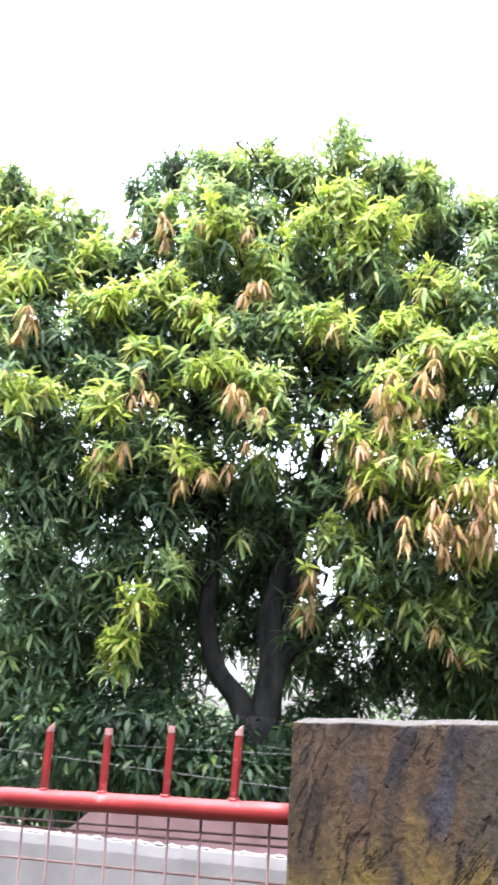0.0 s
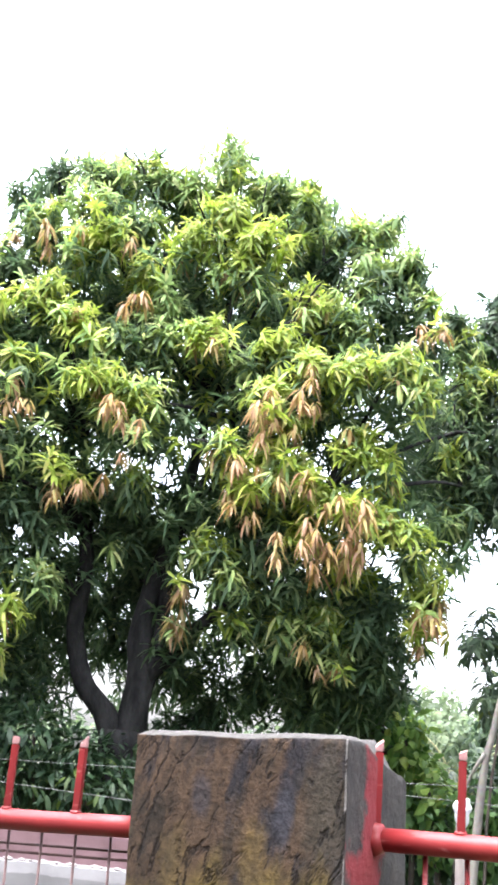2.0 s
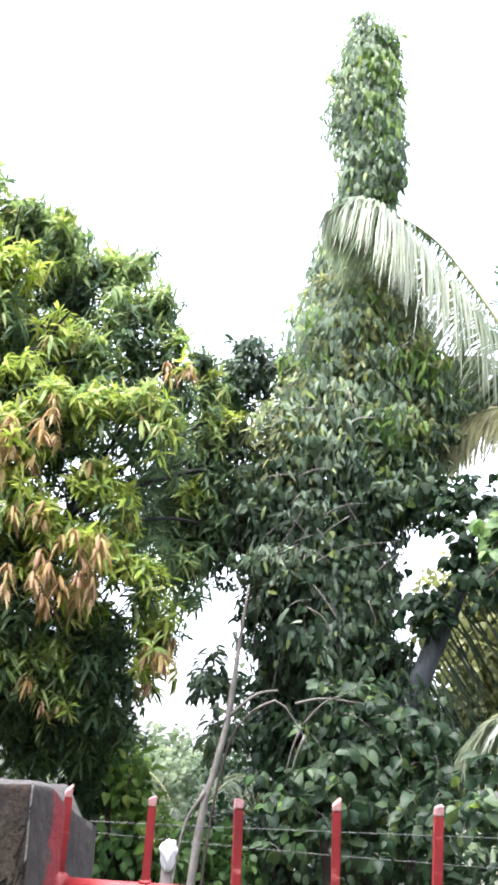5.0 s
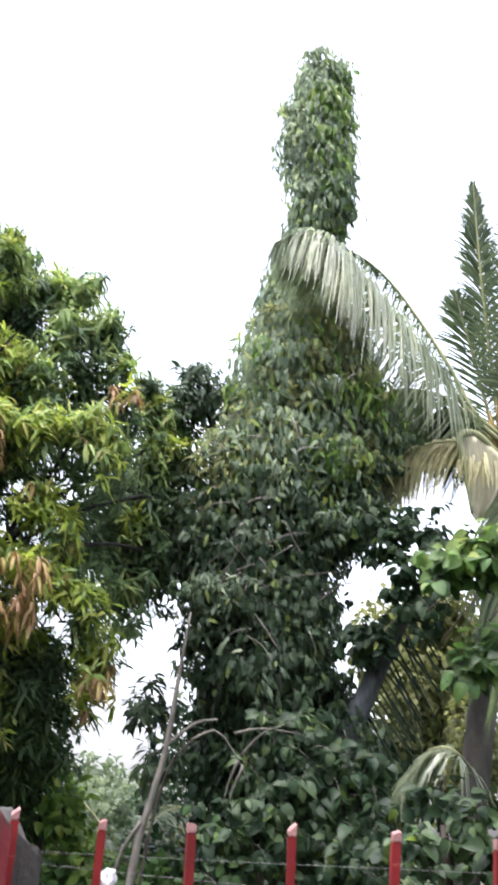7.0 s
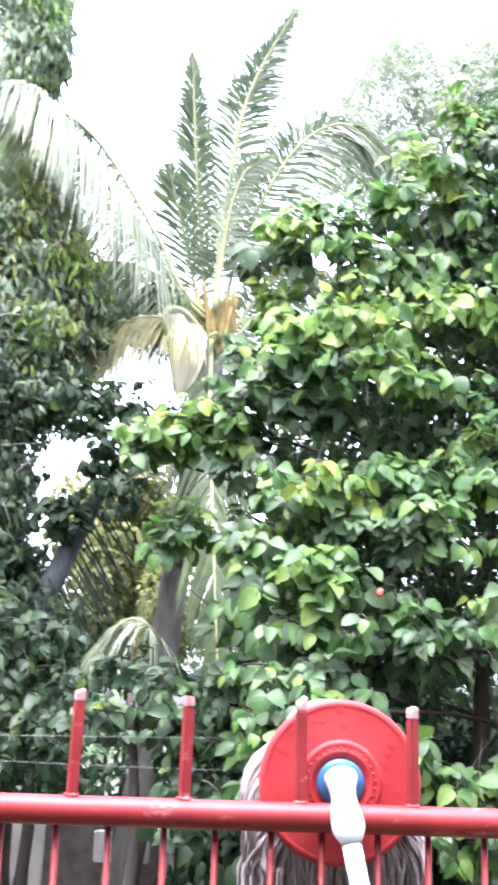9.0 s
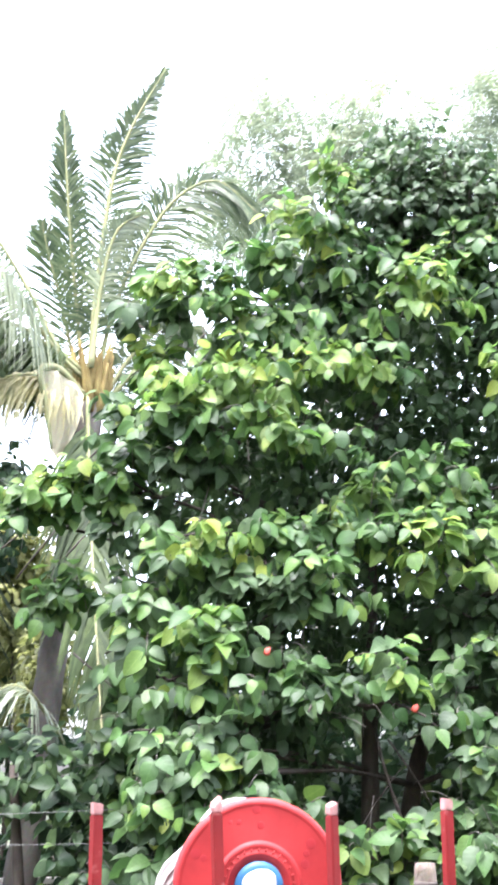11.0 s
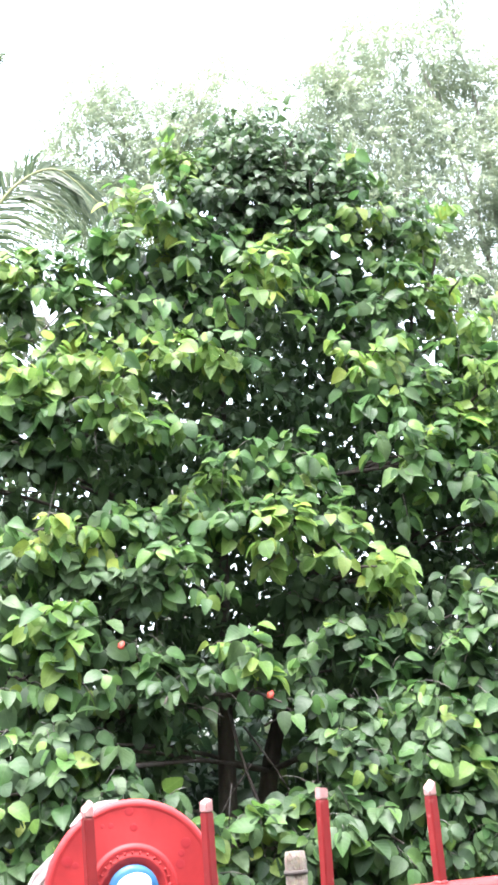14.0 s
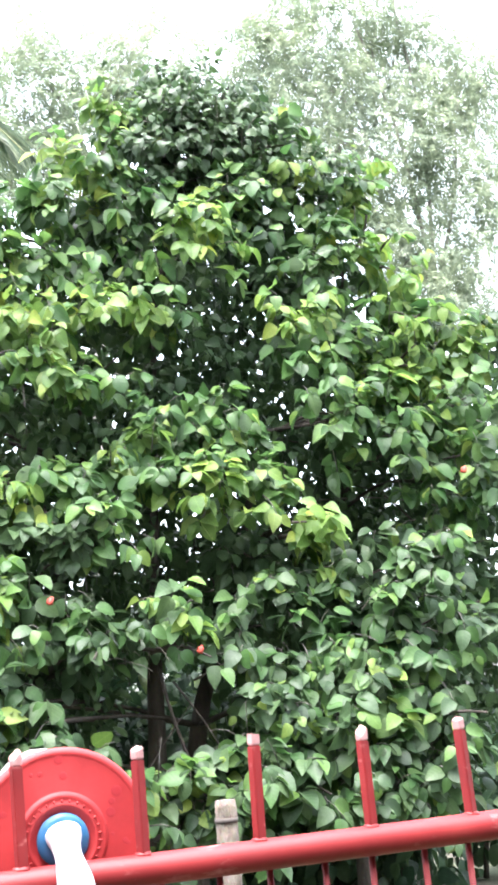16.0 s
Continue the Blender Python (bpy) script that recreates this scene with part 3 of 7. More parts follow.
left_fence = thing("mesh_fence", (-0.9, -0.085, 0))
rail(left_fence, (-2.4, -0.10, 1.352), (-0.335, -0.078, 1.3995), RAIL_R)
for k in range(16):
    x = -0.446 - 0.1315 * k
    f = (x + 0.335) / (-2.4 + 0.335)
    spike(left_fence, x, -0.078 - 0.022 * f, 1.3995 - 0.0475 * f + RAIL_R - 0.001, 0.107 + 0.003 * math.sin(k * 2.2), 0.004, 0.6 * math.sin(k * 1.9 + 2))
for k in range(30):
    x = -0.386 - 0.0635 * k
    f = (x + 0.335) / (-2.4 + 0.335)
    part("mesh_wire", tube([(x, -0.068 - 0.02 * f, 1.392 - 0.047 * f), (x - 0.006, -0.068, 0.8), (x - 0.004, -0.068, 0.15)], [0.0021], 6), MESH_WIRE, left_fence)
for k, z in enumerate([1.364, 1.352] + [1.300 - 0.068 * j for j in range(17)]):
    part("mesh_wire", tube([(-0.34, -0.064, z), (-1.3, -0.073, z - 0.022), (-2.4, -0.085, z - 0.047)], [0.0021], 6), MESH_WIRE, left_fence)
part("post", tube([(-2.38, -0.08, -0.05), (-2.38, -0.08, 1.345)], [0.02], 14), RED, left_fence)
rebase(left_fence, (-0.9, -0.085, 0))
tagged(left_fence, "red pipe-railed fence panel filled with rusty wire mesh", "fence")

# ---------------------------------------------------------------- gate pillar
pillar = thing("gate_pillar", (-0.16, 0, 0))
X0, X1, Y0, Y1, ZT = -0.329, 0.007, -0.105, 0.105, 1.543
bm = bmesh.new()
box(bm, (X0, Y0, 0.93), (X1, Y1, ZT), cuts=44)
for v in bm.verts:
    p = v.co.copy()
    n3 = Vector((noise.noise(p * 9), noise.noise(p * 9 + Vector((7, 0, 0))), noise.noise(p * 9 + Vector((0, 7, 0)))))
    v.co += Vector((n3.x, n3.y, n3.z * 0.3)) * 0.003 + Vector((0, noise.noise(p * 40) * 0.0018, noise.noise(p * 30) * 0.001))
    top = max(0.0, (p.z - ZT + 0.02) / 0.02)
    if p.z > ZT - 0.012:
        v.co.z -= 0.006 * (1 - (p.x - X0) / (X1 - X0)) - 0.0022 * noise.noise(p * 14)
        ex = min(p.x - X0, X1 - p.x, p.y - Y0)
        v.co.z -= max(0.0, 0.014 - ex) * 0.5
    if p.x > X1 - 0.05 and p.z > ZT - 0.14:
        back = (p.y - Y0) / (Y1 - Y0)
        fall = 0.066 * max(0.0, back - 0.30) ** 0.8 + 0.012 * noise.noise(p * 30) * back
        v.co.z -= fall * min(1, (p.x - X1 + 0.05) / 0.03) * (p.z - ZT + 0.14) / 0.14
shaft = part("shaft", bm, CONCRETE, pillar, smooth=False)
me = shaft.data
me.materials.append(CONCRETE_GREY)
me.materials.append(CONCRETE_TOP)
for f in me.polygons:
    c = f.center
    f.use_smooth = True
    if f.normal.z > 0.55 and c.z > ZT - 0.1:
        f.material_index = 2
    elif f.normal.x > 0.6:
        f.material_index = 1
bm = box(bmesh.new(), (X0 - 0.004, Y0 - 0.004, -0.06), (X1 + 0.004, Y1 + 0.004, 0.928), bevel=0.008)
part("base_block", bm, CONCRETE, pillar, smooth=False)
rebase(pillar, (-0.16, 0, 0))
tagged(pillar, "weathered concrete gate pillar, brown and ochre stained and cracked", "pillar")

# ---------------------------------------------------------------- low wall behind the mesh fence
wall = thing("wall_garden", (-2.2, 0.95, 0))
bm = box(bmesh.new(), (-4.6, 0.95, -0.05), (-0.62, 1.10, 1.302), cuts=30)
for v in bm.verts:
    v.co += Vector((0, noise.noise(v.co * 8) * 0.004, noise.noise(v.co * 20) * 0.006 if v.co.z > 1.2 else 0))
    if v.co.x < -1.72 and v.co.z > 1.2:
        v.co.z = 1.213 + 0.012 * noise.noise(v.co * 16)
part("painted_wall", bm, MAUVE, wall, "mauve painted wall top", smooth=False)
bm = bmesh.new()
n = 240
rows = []
for k in range(n + 1):
    x = -4.6 + 3.98 * k / n
    t = 1.232 + 0.003 * noise.noise(Vector((x * 9, 0, 0))) + 0.005 * noise.noise(Vector((x * 45, 3, 0))) + 0.012 * (x + 1.0)
    rows.append([bm.verts.new((x, y, z)) for y, z in ((0.948, t), (0.912, t - 0.004), (0.906, t - 0.03), (0.908, -0.05))])
for a, b in zip(rows, rows[1:]):
    for j in range(3):
        bm.faces.new((a[j], a[j + 1], b[j + 1], b[j]))
part("plaster_face", bm, PLASTER, wall, "grey-white plaster with a ragged upper edge", smooth=False)
bm = bmesh.new()
for k in range(110):
    x = -4.5 + 3.85 * k / 110 + rng.normal(0, 0.02)
    r = bmesh.ops.create_icosphere(bm, subdivisions=1, radius=rng.uniform(0.005, 0.012))
    for v in r["verts"]:
        v.co = Vector((v.co.x * 1.8 + x, v.co.y * 0.7 + 0.925, v.co.z * 0.6 + 1.232 + 0.012 * (x + 1.0))) + v.normal * 0.004 * noise.noise(v.co * 90)
part("mortar_edge", bm, MORTAR, wall, "pale rough mortar squeezed along the joint")
for x in (-1.66, -1.60):
    part("coping_brick", box(bmesh.new(), (x, 0.97, 1.300), (x + 0.045, 1.07, 1.330), bevel=0.005), MORTAR, wall, smooth=False)
rebase(wall, (-2.2, 0.95, 0))
tagged(wall, "low mauve boundary wall with ragged grey-white plaster", "wall", kind="structure")

# ---------------------------------------------------------------- mop
mop = thing("spin_mop", (0.80, 0.03, 1.30))
C = Vector((0.7975, 0.034, 1.4475))
profile = [(0.0905, -0.004), (0.0915, 0.001), (0.0895, 0.005), (0.086, 0.0062), (0.0835, 0.0056), (0.0830, 0.0054), (0.0825, 0.0054), (0.0480, 0.0056), (0.0472, 0.0058), (0.0465, 0.0072), (0.0450, 0.0092),
           (0.0425, 0.0098), (0.0405, 0.0090), (0.0375, 0.0090), (0.0360, 0.0104), (0.0335, 0.0106), (0.0320, 0.0075), (0.0, 0.0075)]


def lathe(profile, seg, centre, tilt=Matrix.Identity(3), bm=None):
    """Turns a profile (radius, height) about the axis that points to -y."""
    bm = bm or bmesh.new()
    rings = []
    for r, h in profile:
        if r == 0:
            rings.append([bm.verts.new(centre + tilt @ Vector((0, -h, 0)))])
        else:
            rings.append([bm.verts.new(centre + tilt @ Vector((r * math.cos(2 * math.pi * k / seg), -h, r * math.sin(2 * math.pi * k / seg)))) for k in range(seg)])
    for a, b in zip(rings, rings[1:]):
        for k in range(seg):
            q = (a[k], a[(k + 1) % seg], b[(k + 1) % seg], b[k]) if len(b) > 1 else (a[k], a[(k + 1) % seg], b[0])
            bm.faces.new(q)
    return bm


TILT_M = Matrix.Rotation(radians(4), 3, "X")
disc = part("mop_disc", lathe(profile, 72, C, TILT_M), MOP_RED, mop, "round red plastic mop plate with a raised ring")
for k in range(30):
    a = 2 * math.pi * k / 30
    bm = box(bmesh.new(), (-0.0008, -0.0012, 0.0368), (0.0008, 0.0012, 0.0400), bevel=0)
    for v in bm.verts:
        v.co = C + TILT_M @ (Matrix.Rotation(a, 3, "Y") @ v.co + Vector((0, -0.0098, 0)))
    part("ring_tooth", bm, MOP_RED, disc)
for k in range(20):
    a, r, s = k * 2.1 + 0.6 * math.sin(k * 5.0), 0.052 + 0.030 * ((k * 0.37) % 1), 0.30 + 0.65 * ((k * 0.61) % 1)
    p = C + TILT_M @ Vector((r * math.cos(a), -0.0055, r * math.sin(a)))
    part("dimple_ring", lathe([(0.0062 * s, 0.00005), (0.0056 * s, 0.00015), (0.0030 * s, 0.0002), (0.0, 0.0002)], 16, p, TILT_M), MOP_SPOT, disc)
hub = part("hub", lathe([(0.0270, 0.006), (0.0264, 0.011), (0.022, 0.0132), (0.015, 0.0142), (0, 0.0142)], 40, C, TILT_M), MOP_BLUE, mop, "blue plastic swivel hub")
a, b, c, d = C + Vector((-0.001, -0.018, 0.006)), C + Vector((0.001, -0.050, -0.026)), C + Vector((0.004, -0.062, -0.046)), C + Vector((0.050, -0.135, -0.31))
bm = tube(smooth_path([a, a.lerp(b, 0.35), b, c, c.lerp(d, 0.05)], 22), [0.0185, 0.0178, 0.0145, 0.0135, 0.0155, 0.0178, 0.0180, 0.0150, 0.0112], 20)
part("connector", bm, MOP_WHITE, mop, "white plastic socket joint")
handle_end = Vector((1.0, -0.36, 0.02))
bm = tube(smooth_path([c.lerp(d, 0.06), d, handle_end], 20), [0.0105], 16)
part("handle", bm, MOP_WHITE, mop, "white tubular handle")
for k in range(230):
    f = rng.uniform(-1, 1)
    s = C + Vector((0.080 * f, rng.uniform(0.006, 0.022), -0.03 - 0.03 * rng.random()))
    end = C + Vector((0.104 * f + rng.normal(0, 0.006), rng.uniform(0.010, 0.040), -rng.uniform(0.105, 0.175) + 0.02 * abs(f)))
    mid = s.lerp(end, 0.5) + Vector((0.012 * f, 0.006, 0.0))
    pts = smooth_path([s, mid, end], 7)
    pts += np.array([[0.0012 * math.sin(q * 2.0 + k), 0.0012 * math.cos(q * 1.7 + k), 0] for q in range(7)])
    part("strand", tube(pts, [0.0022, 0.0025, 0.0020], 5, 0.3), YARN_PALE if k % 7 == 0 else YARN, mop)
for k in range(44):
    f = k / 43
    s = C + Vector((-0.070 - 0.006 * rng.random(), 0.012, 0.055 * (1 - f) - 0.01))
    e = C + Vector((-0.112 + 0.03 * f * rng.random(), 0.014 + 0.01 * rng.random(), -0.022 - 0.07 * f))
    part("strand", tube(smooth_path([s, s.lerp(e, 0.5) + Vector((-0.010, 0, 0.006)), e], 6), [0.0022, 0.0026, 0.0020], 5, 0.3), YARN_PALE, mop)
bm = tube(smooth_path([C + Vector((0.090 * math.cos(q), 0.012, 0.090 * math.sin(q))) for q in (radians(v) for v in (96, 108, 120, 132))], 12), [0.002, 0.006, 0.006, 0.002], 8, 0.4)
part("cloth_fold", bm, YARN_PALE, mop, "pale cloth edge showing above the plate")
rebase(mop, (0.80, 0.03, 1.30))
tagged(mop, "red round mop with white handle hung over the fence rail", "mop")

# ---------------------------------------------------------------- small things behind the fence
post = thing("wooden_post", (1.129, 0.55, 0))
bm = tube([(1.115, 0.55, -0.1), (1.118, 0.55, 0.7), (1.123, 0.55, 1.425), (1.123, 0.55, 1.437)], [0.0165, 0.0165, 0.0170, 0.0150], 14, 0.12)
part("shaft", bm, POST_WOOD, post)
part("band", tube([(1.1225, 0.55, 1.404), (1.1225, 0.55, 1.411)], [0.0182], 14), DARK_IN, post, "dark wire tied round the top")
rebase(post, (1.129, 0.55, 0))
tagged(post, "weathered grey wooden stake standing behind the fence", "post")

stake = thing("bagged_stake", (-0.352, 1.46, 0))
part("stake", tube([(-0.37, 1.46, -0.1), (-0.372, 1.46, 1.38)], [0.017, 0.014], 10, 0.2), DARK_IN, stake)
bm = bmesh.new()
bmesh.ops.create_icosphere(bm, subdivisions=4, radius=0.028)
for v in bm.verts:
    q = v.co.copy()
    v.co = Vector((q.x * (0.85 if q.z > 0 else 0.7) - 0.366, q.y * 0.8 + 1.455, q.z * (1.15 if q.z > 0 else 1.6) + 1.412)) + v.normal * 0.008 * noise.noise(q * 60)
part("bag", bm, BAG, stake, "crumpled white plastic bag")
rebase(stake, (-0.352, 1.46, 0))
tagged(stake, "dark stake with a crumpled white plastic bag over it", "stake")

for a, b, sag in (((-6.0, 3.6, 1.45), (0.7, 3.84, 1.485), 0.03), ((-3.0, 3.8, 1.47), (0.7, 3.92, 1.35), 0.03), ((-4.6, 0.75, 1.60), (-0.45, 0.95, 1.365), 0.01)):
    a, b = Vector(a), Vector(b)
    pts = [a.lerp(b, k / 24) - Vector((0, 0, sag * 4 * (k / 24) * (1 - k / 24))) for k in range(25)]
    w = part("fence_wire", tube(pts, [0.0014 if sag > 0.02 else 0.0009], 5), WIRE)
    tagged(w, "thin slack grey fence wire strung behind the fence", "wire", group="fence wires")

hut = thing("garden_shelter", (-0.5, 9, 0))
for x, w in ((-0.93, 0.06), (-0.78, 0.05), (0.30, 0.06)):
    part("post", box(bmesh.new(), (x - w, 8.94, -0.05), (x + w, 9.06, 1.17 if x < -0.9 else 0.84), bevel=0.008), WHITE_WASH, hut, smooth=False)
for z in (0.78, 0.86):
    part("beam", box(bmesh.new(), (-0.72, 8.95, z), (0.36, 9.03, z + 0.05), bevel=0.006), WHITE_WASH, hut, smooth=False)
# dark panel stands in for the shade inside the open shelter
part("back_panel", box(bmesh.new(), (-1.1, 9.5, -0.05), (0.5, 9.56, 0.86), bevel=0.008), DARK_IN, hut, smooth=False)
for x in (-0.30, 0.02):
    part("block", box(bmesh.new(), (x, 8.85, 0.45), (x + 0.14, 8.97, 0.70), bevel=0.01), WHITE_WASH, hut, smooth=False)
rebase(hut, (-0.5, 9, 0))
tagged(hut, "low open shelter with dirty white posts and beams", "shelter")

# ---------------------------------------------------------------- where the foliage masses hang
MANGO_A = [
    (-3.53, 5.26, 5.88, 0.19, 0.19, 1), (-3.48, 5.18, 5.60, 0.23, 0.17, 1), (-4.03, 4.86, 5.66, 0.23, 0.15, 1),
    (-3.80, 4.98, 5.57, 0.19, 0.17, 1), (-4.50, 4.46, 5.54, 0.19, 0.15, 0), (-4.63, 4.26, 5.29, 0.12, 0.12, 0),
    (-4.12, 4.40, 5.20, 0.18, 0.18, 1), (-4.42, 4.22, 5.05, 0.18, 0.18, 1), (-3.17, 5.32, 5.51, 0.19, 0.17, 1),
    (-2.96, 5.41, 5.46, 0.21, 0.21, 1), (-2.64, 5.46, 5.14, 0.20, 0.16, 1), (-2.42, 5.57, 5.19, 0.20, 0.16, 1),
    (-2.20, 5.56, 4.88, 0.20, 0.20, 1), (-2.06, 5.51, 4.59, 0.13, 0.17, 1), (-3.00, 5.28, 5.14, 0.20, 0.16, 1),
    (-2.86, 5.57, 4.96, 0.21, 0.19, 0),
]
MANGO_B = [
    (-2.43, 5.41, 4.74, 0.24, 0.20, 1), (-2.25, 5.38, 4.45, 0.19, 0.19, 0), (-5.01, 4.05, 5.05, 0.18, 0.18, 1),
    (-5.06, 3.68, 4.86, 0.23, 0.20, 1), (-4.72, 3.91, 4.68, 0.19, 0.16, 2), (-4.89, 3.67, 4.49, 0.23, 0.19, 1),
    (-3.35, 4.91, 5.18, 0.24, 0.16, 2), (-3.46, 4.73, 4.91, 0.20, 0.16, 2), (-3.05, 4.89, 4.94, 0.18, 0.18, 2),
    (-3.98, 4.38, 4.90, 0.20, 0.16, 2), (-3.91, 4.75, 5.18, 0.20, 0.16, 1), (-3.15, 4.85, 4.73, 0.19, 0.14, 2),
    (-4.17, 4.01, 4.38, 0.23, 0.15, 2), (-4.41, 3.75, 4.24, 0.20, 0.17, 2), (-3.89, 4.03, 4.18, 0.17, 0.15, 2),
    (-4.35, 3.97, 4.11, 0.22, 0.15, 0),
]
MANGO_C = [
    (-4.56, 3.73, 3.98, 0.18, 0.18, 0), (-4.25, 4.06, 3.89, 0.22, 0.15, 0), (-4.73, 3.55, 3.94, 0.22, 0.22, 0),
    (-4.37, 3.77, 3.73, 0.18, 0.15, 0), (-3.81, 4.64, 4.72, 0.16, 0.16, 2), (-3.62, 4.67, 4.49, 0.16, 0.16, 1),
    (-3.19, 4.59, 4.15, 0.19, 0.15, 2), (-3.57, 4.56, 4.16, 0.19, 0.17, 1), (-3.83, 4.40, 4.18, 0.17, 0.15, 1),
    (-3.67, 3.99, 3.75, 0.18, 0.12, 2), (-3.56, 4.14, 3.67, 0.14, 0.12, 2), (-3.44, 4.23, 3.61, 0.12, 0.14, 2),
    (-4.15, 3.51, 3.49, 0.16, 0.10, 2), (-4.14, 3.81, 3.91, 0.11, 0.09, 2), (-3.62, 5.03, 4.62, 0.16, 0.16, 0),
    (-4.05, 4.73, 4.58, 0.16, 0.16, 0),
]
MANGO_D = [
    (-2.63, 5.02, 4.46, 0.17, 0.17, 2), (-2.76, 4.82, 4.13, 0.18, 0.13, 2), (-2.52, 4.75, 3.92, 0.14, 0.14, 2),
    (-2.26, 4.88, 3.93, 0.18, 0.16, 2), (-2.08, 5.08, 4.01, 0.18, 0.16, 2), (-1.93, 5.07, 3.83, 0.12, 0.18, 2),
    (-2.79, 4.65, 3.77, 0.14, 0.13, 2), (-2.68, 4.69, 3.59, 0.16, 0.12, 2), (-2.51, 5.22, 4.35, 0.19, 0.15, 1),
    (-2.07, 5.66, 4.27, 0.15, 0.19, 0), (-3.05, 4.81, 4.01, 0.15, 0.15, 1), (-2.55, 4.98, 3.73, 0.16, 0.15, 1),
    (-2.98, 4.52, 3.39, 0.14, 0.12, 2), (-2.76, 4.65, 3.36, 0.14, 0.12, 2), (-2.60, 4.73, 3.22, 0.16, 0.14, 2),
    (-2.88, 4.58, 3.17, 0.12, 0.14, 2),
]
MANGO_E = [
    (-2.75, 4.88, 3.08, 0.16, 0.13, 1), (-2.43, 4.71, 3.10, 0.15, 0.14, 2), (-2.32, 4.87, 3.05, 0.16, 0.16, 2),
    (-2.50, 4.78, 2.87, 0.16, 0.12, 2), (-2.23, 4.91, 3.38, 0.18, 0.16, 2), (-2.15, 5.16, 3.25, 0.16, 0.18, 2),
    (-2.13, 4.95, 2.92, 0.17, 0.14, 2), (-1.94, 5.03, 2.85, 0.15, 0.14, 2), (-2.36, 5.07, 2.74, 0.14, 0.16, 2),
    (-1.96, 5.27, 2.65, 0.14, 0.17, 2), (-3.15, 4.66, 2.77, 0.18, 0.12, 1), (-3.03, 4.76, 2.61, 0.18, 0.12, 1),
    (-2.84, 4.83, 2.79, 0.18, 0.14, 0), (-2.70, 4.96, 2.59, 0.18, 0.14, 0), (-3.02, 4.91, 2.34, 0.18, 0.13, 1),
    (-2.78, 5.06, 2.32, 0.18, 0.12, 1),
]
MANGO_F = [
    (-2.54, 5.14, 2.40, 0.16, 0.14, 1), (-2.31, 5.23, 2.44, 0.16, 0.18, 0), (-2.52, 5.26, 2.20, 0.16, 0.12, 1),
    (-2.36, 5.35, 2.17, 0.16, 0.14, 0), (-1.97, 5.41, 2.39, 0.12, 0.18, 2), (-2.64, 5.55, 1.97, 0.20, 0.15, 0),
    (-2.90, 5.48, 2.08, 0.22, 0.13, 0), (-3.33, 5.67, 1.93, 0.27, 0.14, 0), (-2.91, 5.70, 1.83, 0.30, 0.11, 0),
    (-3.72, 5.71, 1.81, 0.24, 0.12, 0), (-4.19, 3.61, 3.09, 0.10, 0.10, 2), (-4.21, 3.87, 3.30, 0.14, 0.13, 0),
    (-4.36, 3.73, 2.91, 0.21, 0.18, 0), (-4.13, 3.94, 2.94, 0.18, 0.16, 0), (-3.96, 4.08, 2.81, 0.16, 0.14, 0),
    (-4.19, 3.89, 2.65, 0.17, 0.16, 0),
]
MANGO_G = [
    (-3.95, 4.00, 2.52, 0.16, 0.12, 1), (-4.34, 3.83, 2.43, 0.16, 0.12, 0), (-3.93, 3.74, 2.29, 0.12, 0.07, 2),
    (-4.35, 3.98, 2.21, 0.14, 0.14, 0), (-4.08, 3.77, 2.05, 0.12, 0.07, 2), (-4.12, 3.82, 1.92, 0.13, 0.11, 2),
    (-4.52, 4.00, 1.93, 0.14, 0.21, 0), (-4.55, 3.54, 2.88, 0.17, 0.28, 0), (-4.57, 3.64, 2.37, 0.17, 0.28, 0),
    (-4.48, 4.55, 2.01, 0.15, 0.19, 0), (-4.26, 4.86, 3.14, 0.18, 0.16, 0), (-4.06, 5.13, 3.18, 0.20, 0.18, 0),
    (-4.24, 5.00, 2.88, 0.20, 0.16, 0), (-3.92, 5.23, 2.95, 0.18, 0.18, 0), (-3.55, 4.99, 3.16, 0.15, 0.13, 0),
    (-4.37, 4.80, 2.69, 0.20, 0.14, 0),
]
MANGO_H = [
    (-4.12, 5.27, 2.68, 0.22, 0.14, 0), (-4.12, 4.59, 3.31, 0.12, 0.12, 0), (-3.90, 4.00, 3.19, 0.09, 0.14, 2),
    (-3.56, 4.39, 3.18, 0.11, 0.11, 1), (-4.51, 4.83, 2.43, 0.16, 0.14, 0), (-3.84, 5.37, 2.61, 0.14, 0.16, 0),
    (-5.29, 3.63, 5.23, 0.22, 0.18, 1), (-5.09, 3.78, 5.12, 0.20, 0.16, 1), (-5.40, 3.45, 5.08, 0.24, 0.24, 1),
    (-5.17, 3.54, 4.78, 0.21, 0.17, 2), (-5.18, 3.35, 4.42, 0.23, 0.19, 1), (-4.86, 3.33, 4.24, 0.22, 0.16, 2),
    (-4.90, 3.37, 3.91, 0.22, 0.18, 1), (-4.62, 3.18, 3.44, 0.21, 0.17, 2), (-4.49, 3.32, 3.50, 0.17, 0.14, 2),
    (-4.72, 3.36, 3.21, 0.21, 0.21, 0),
]
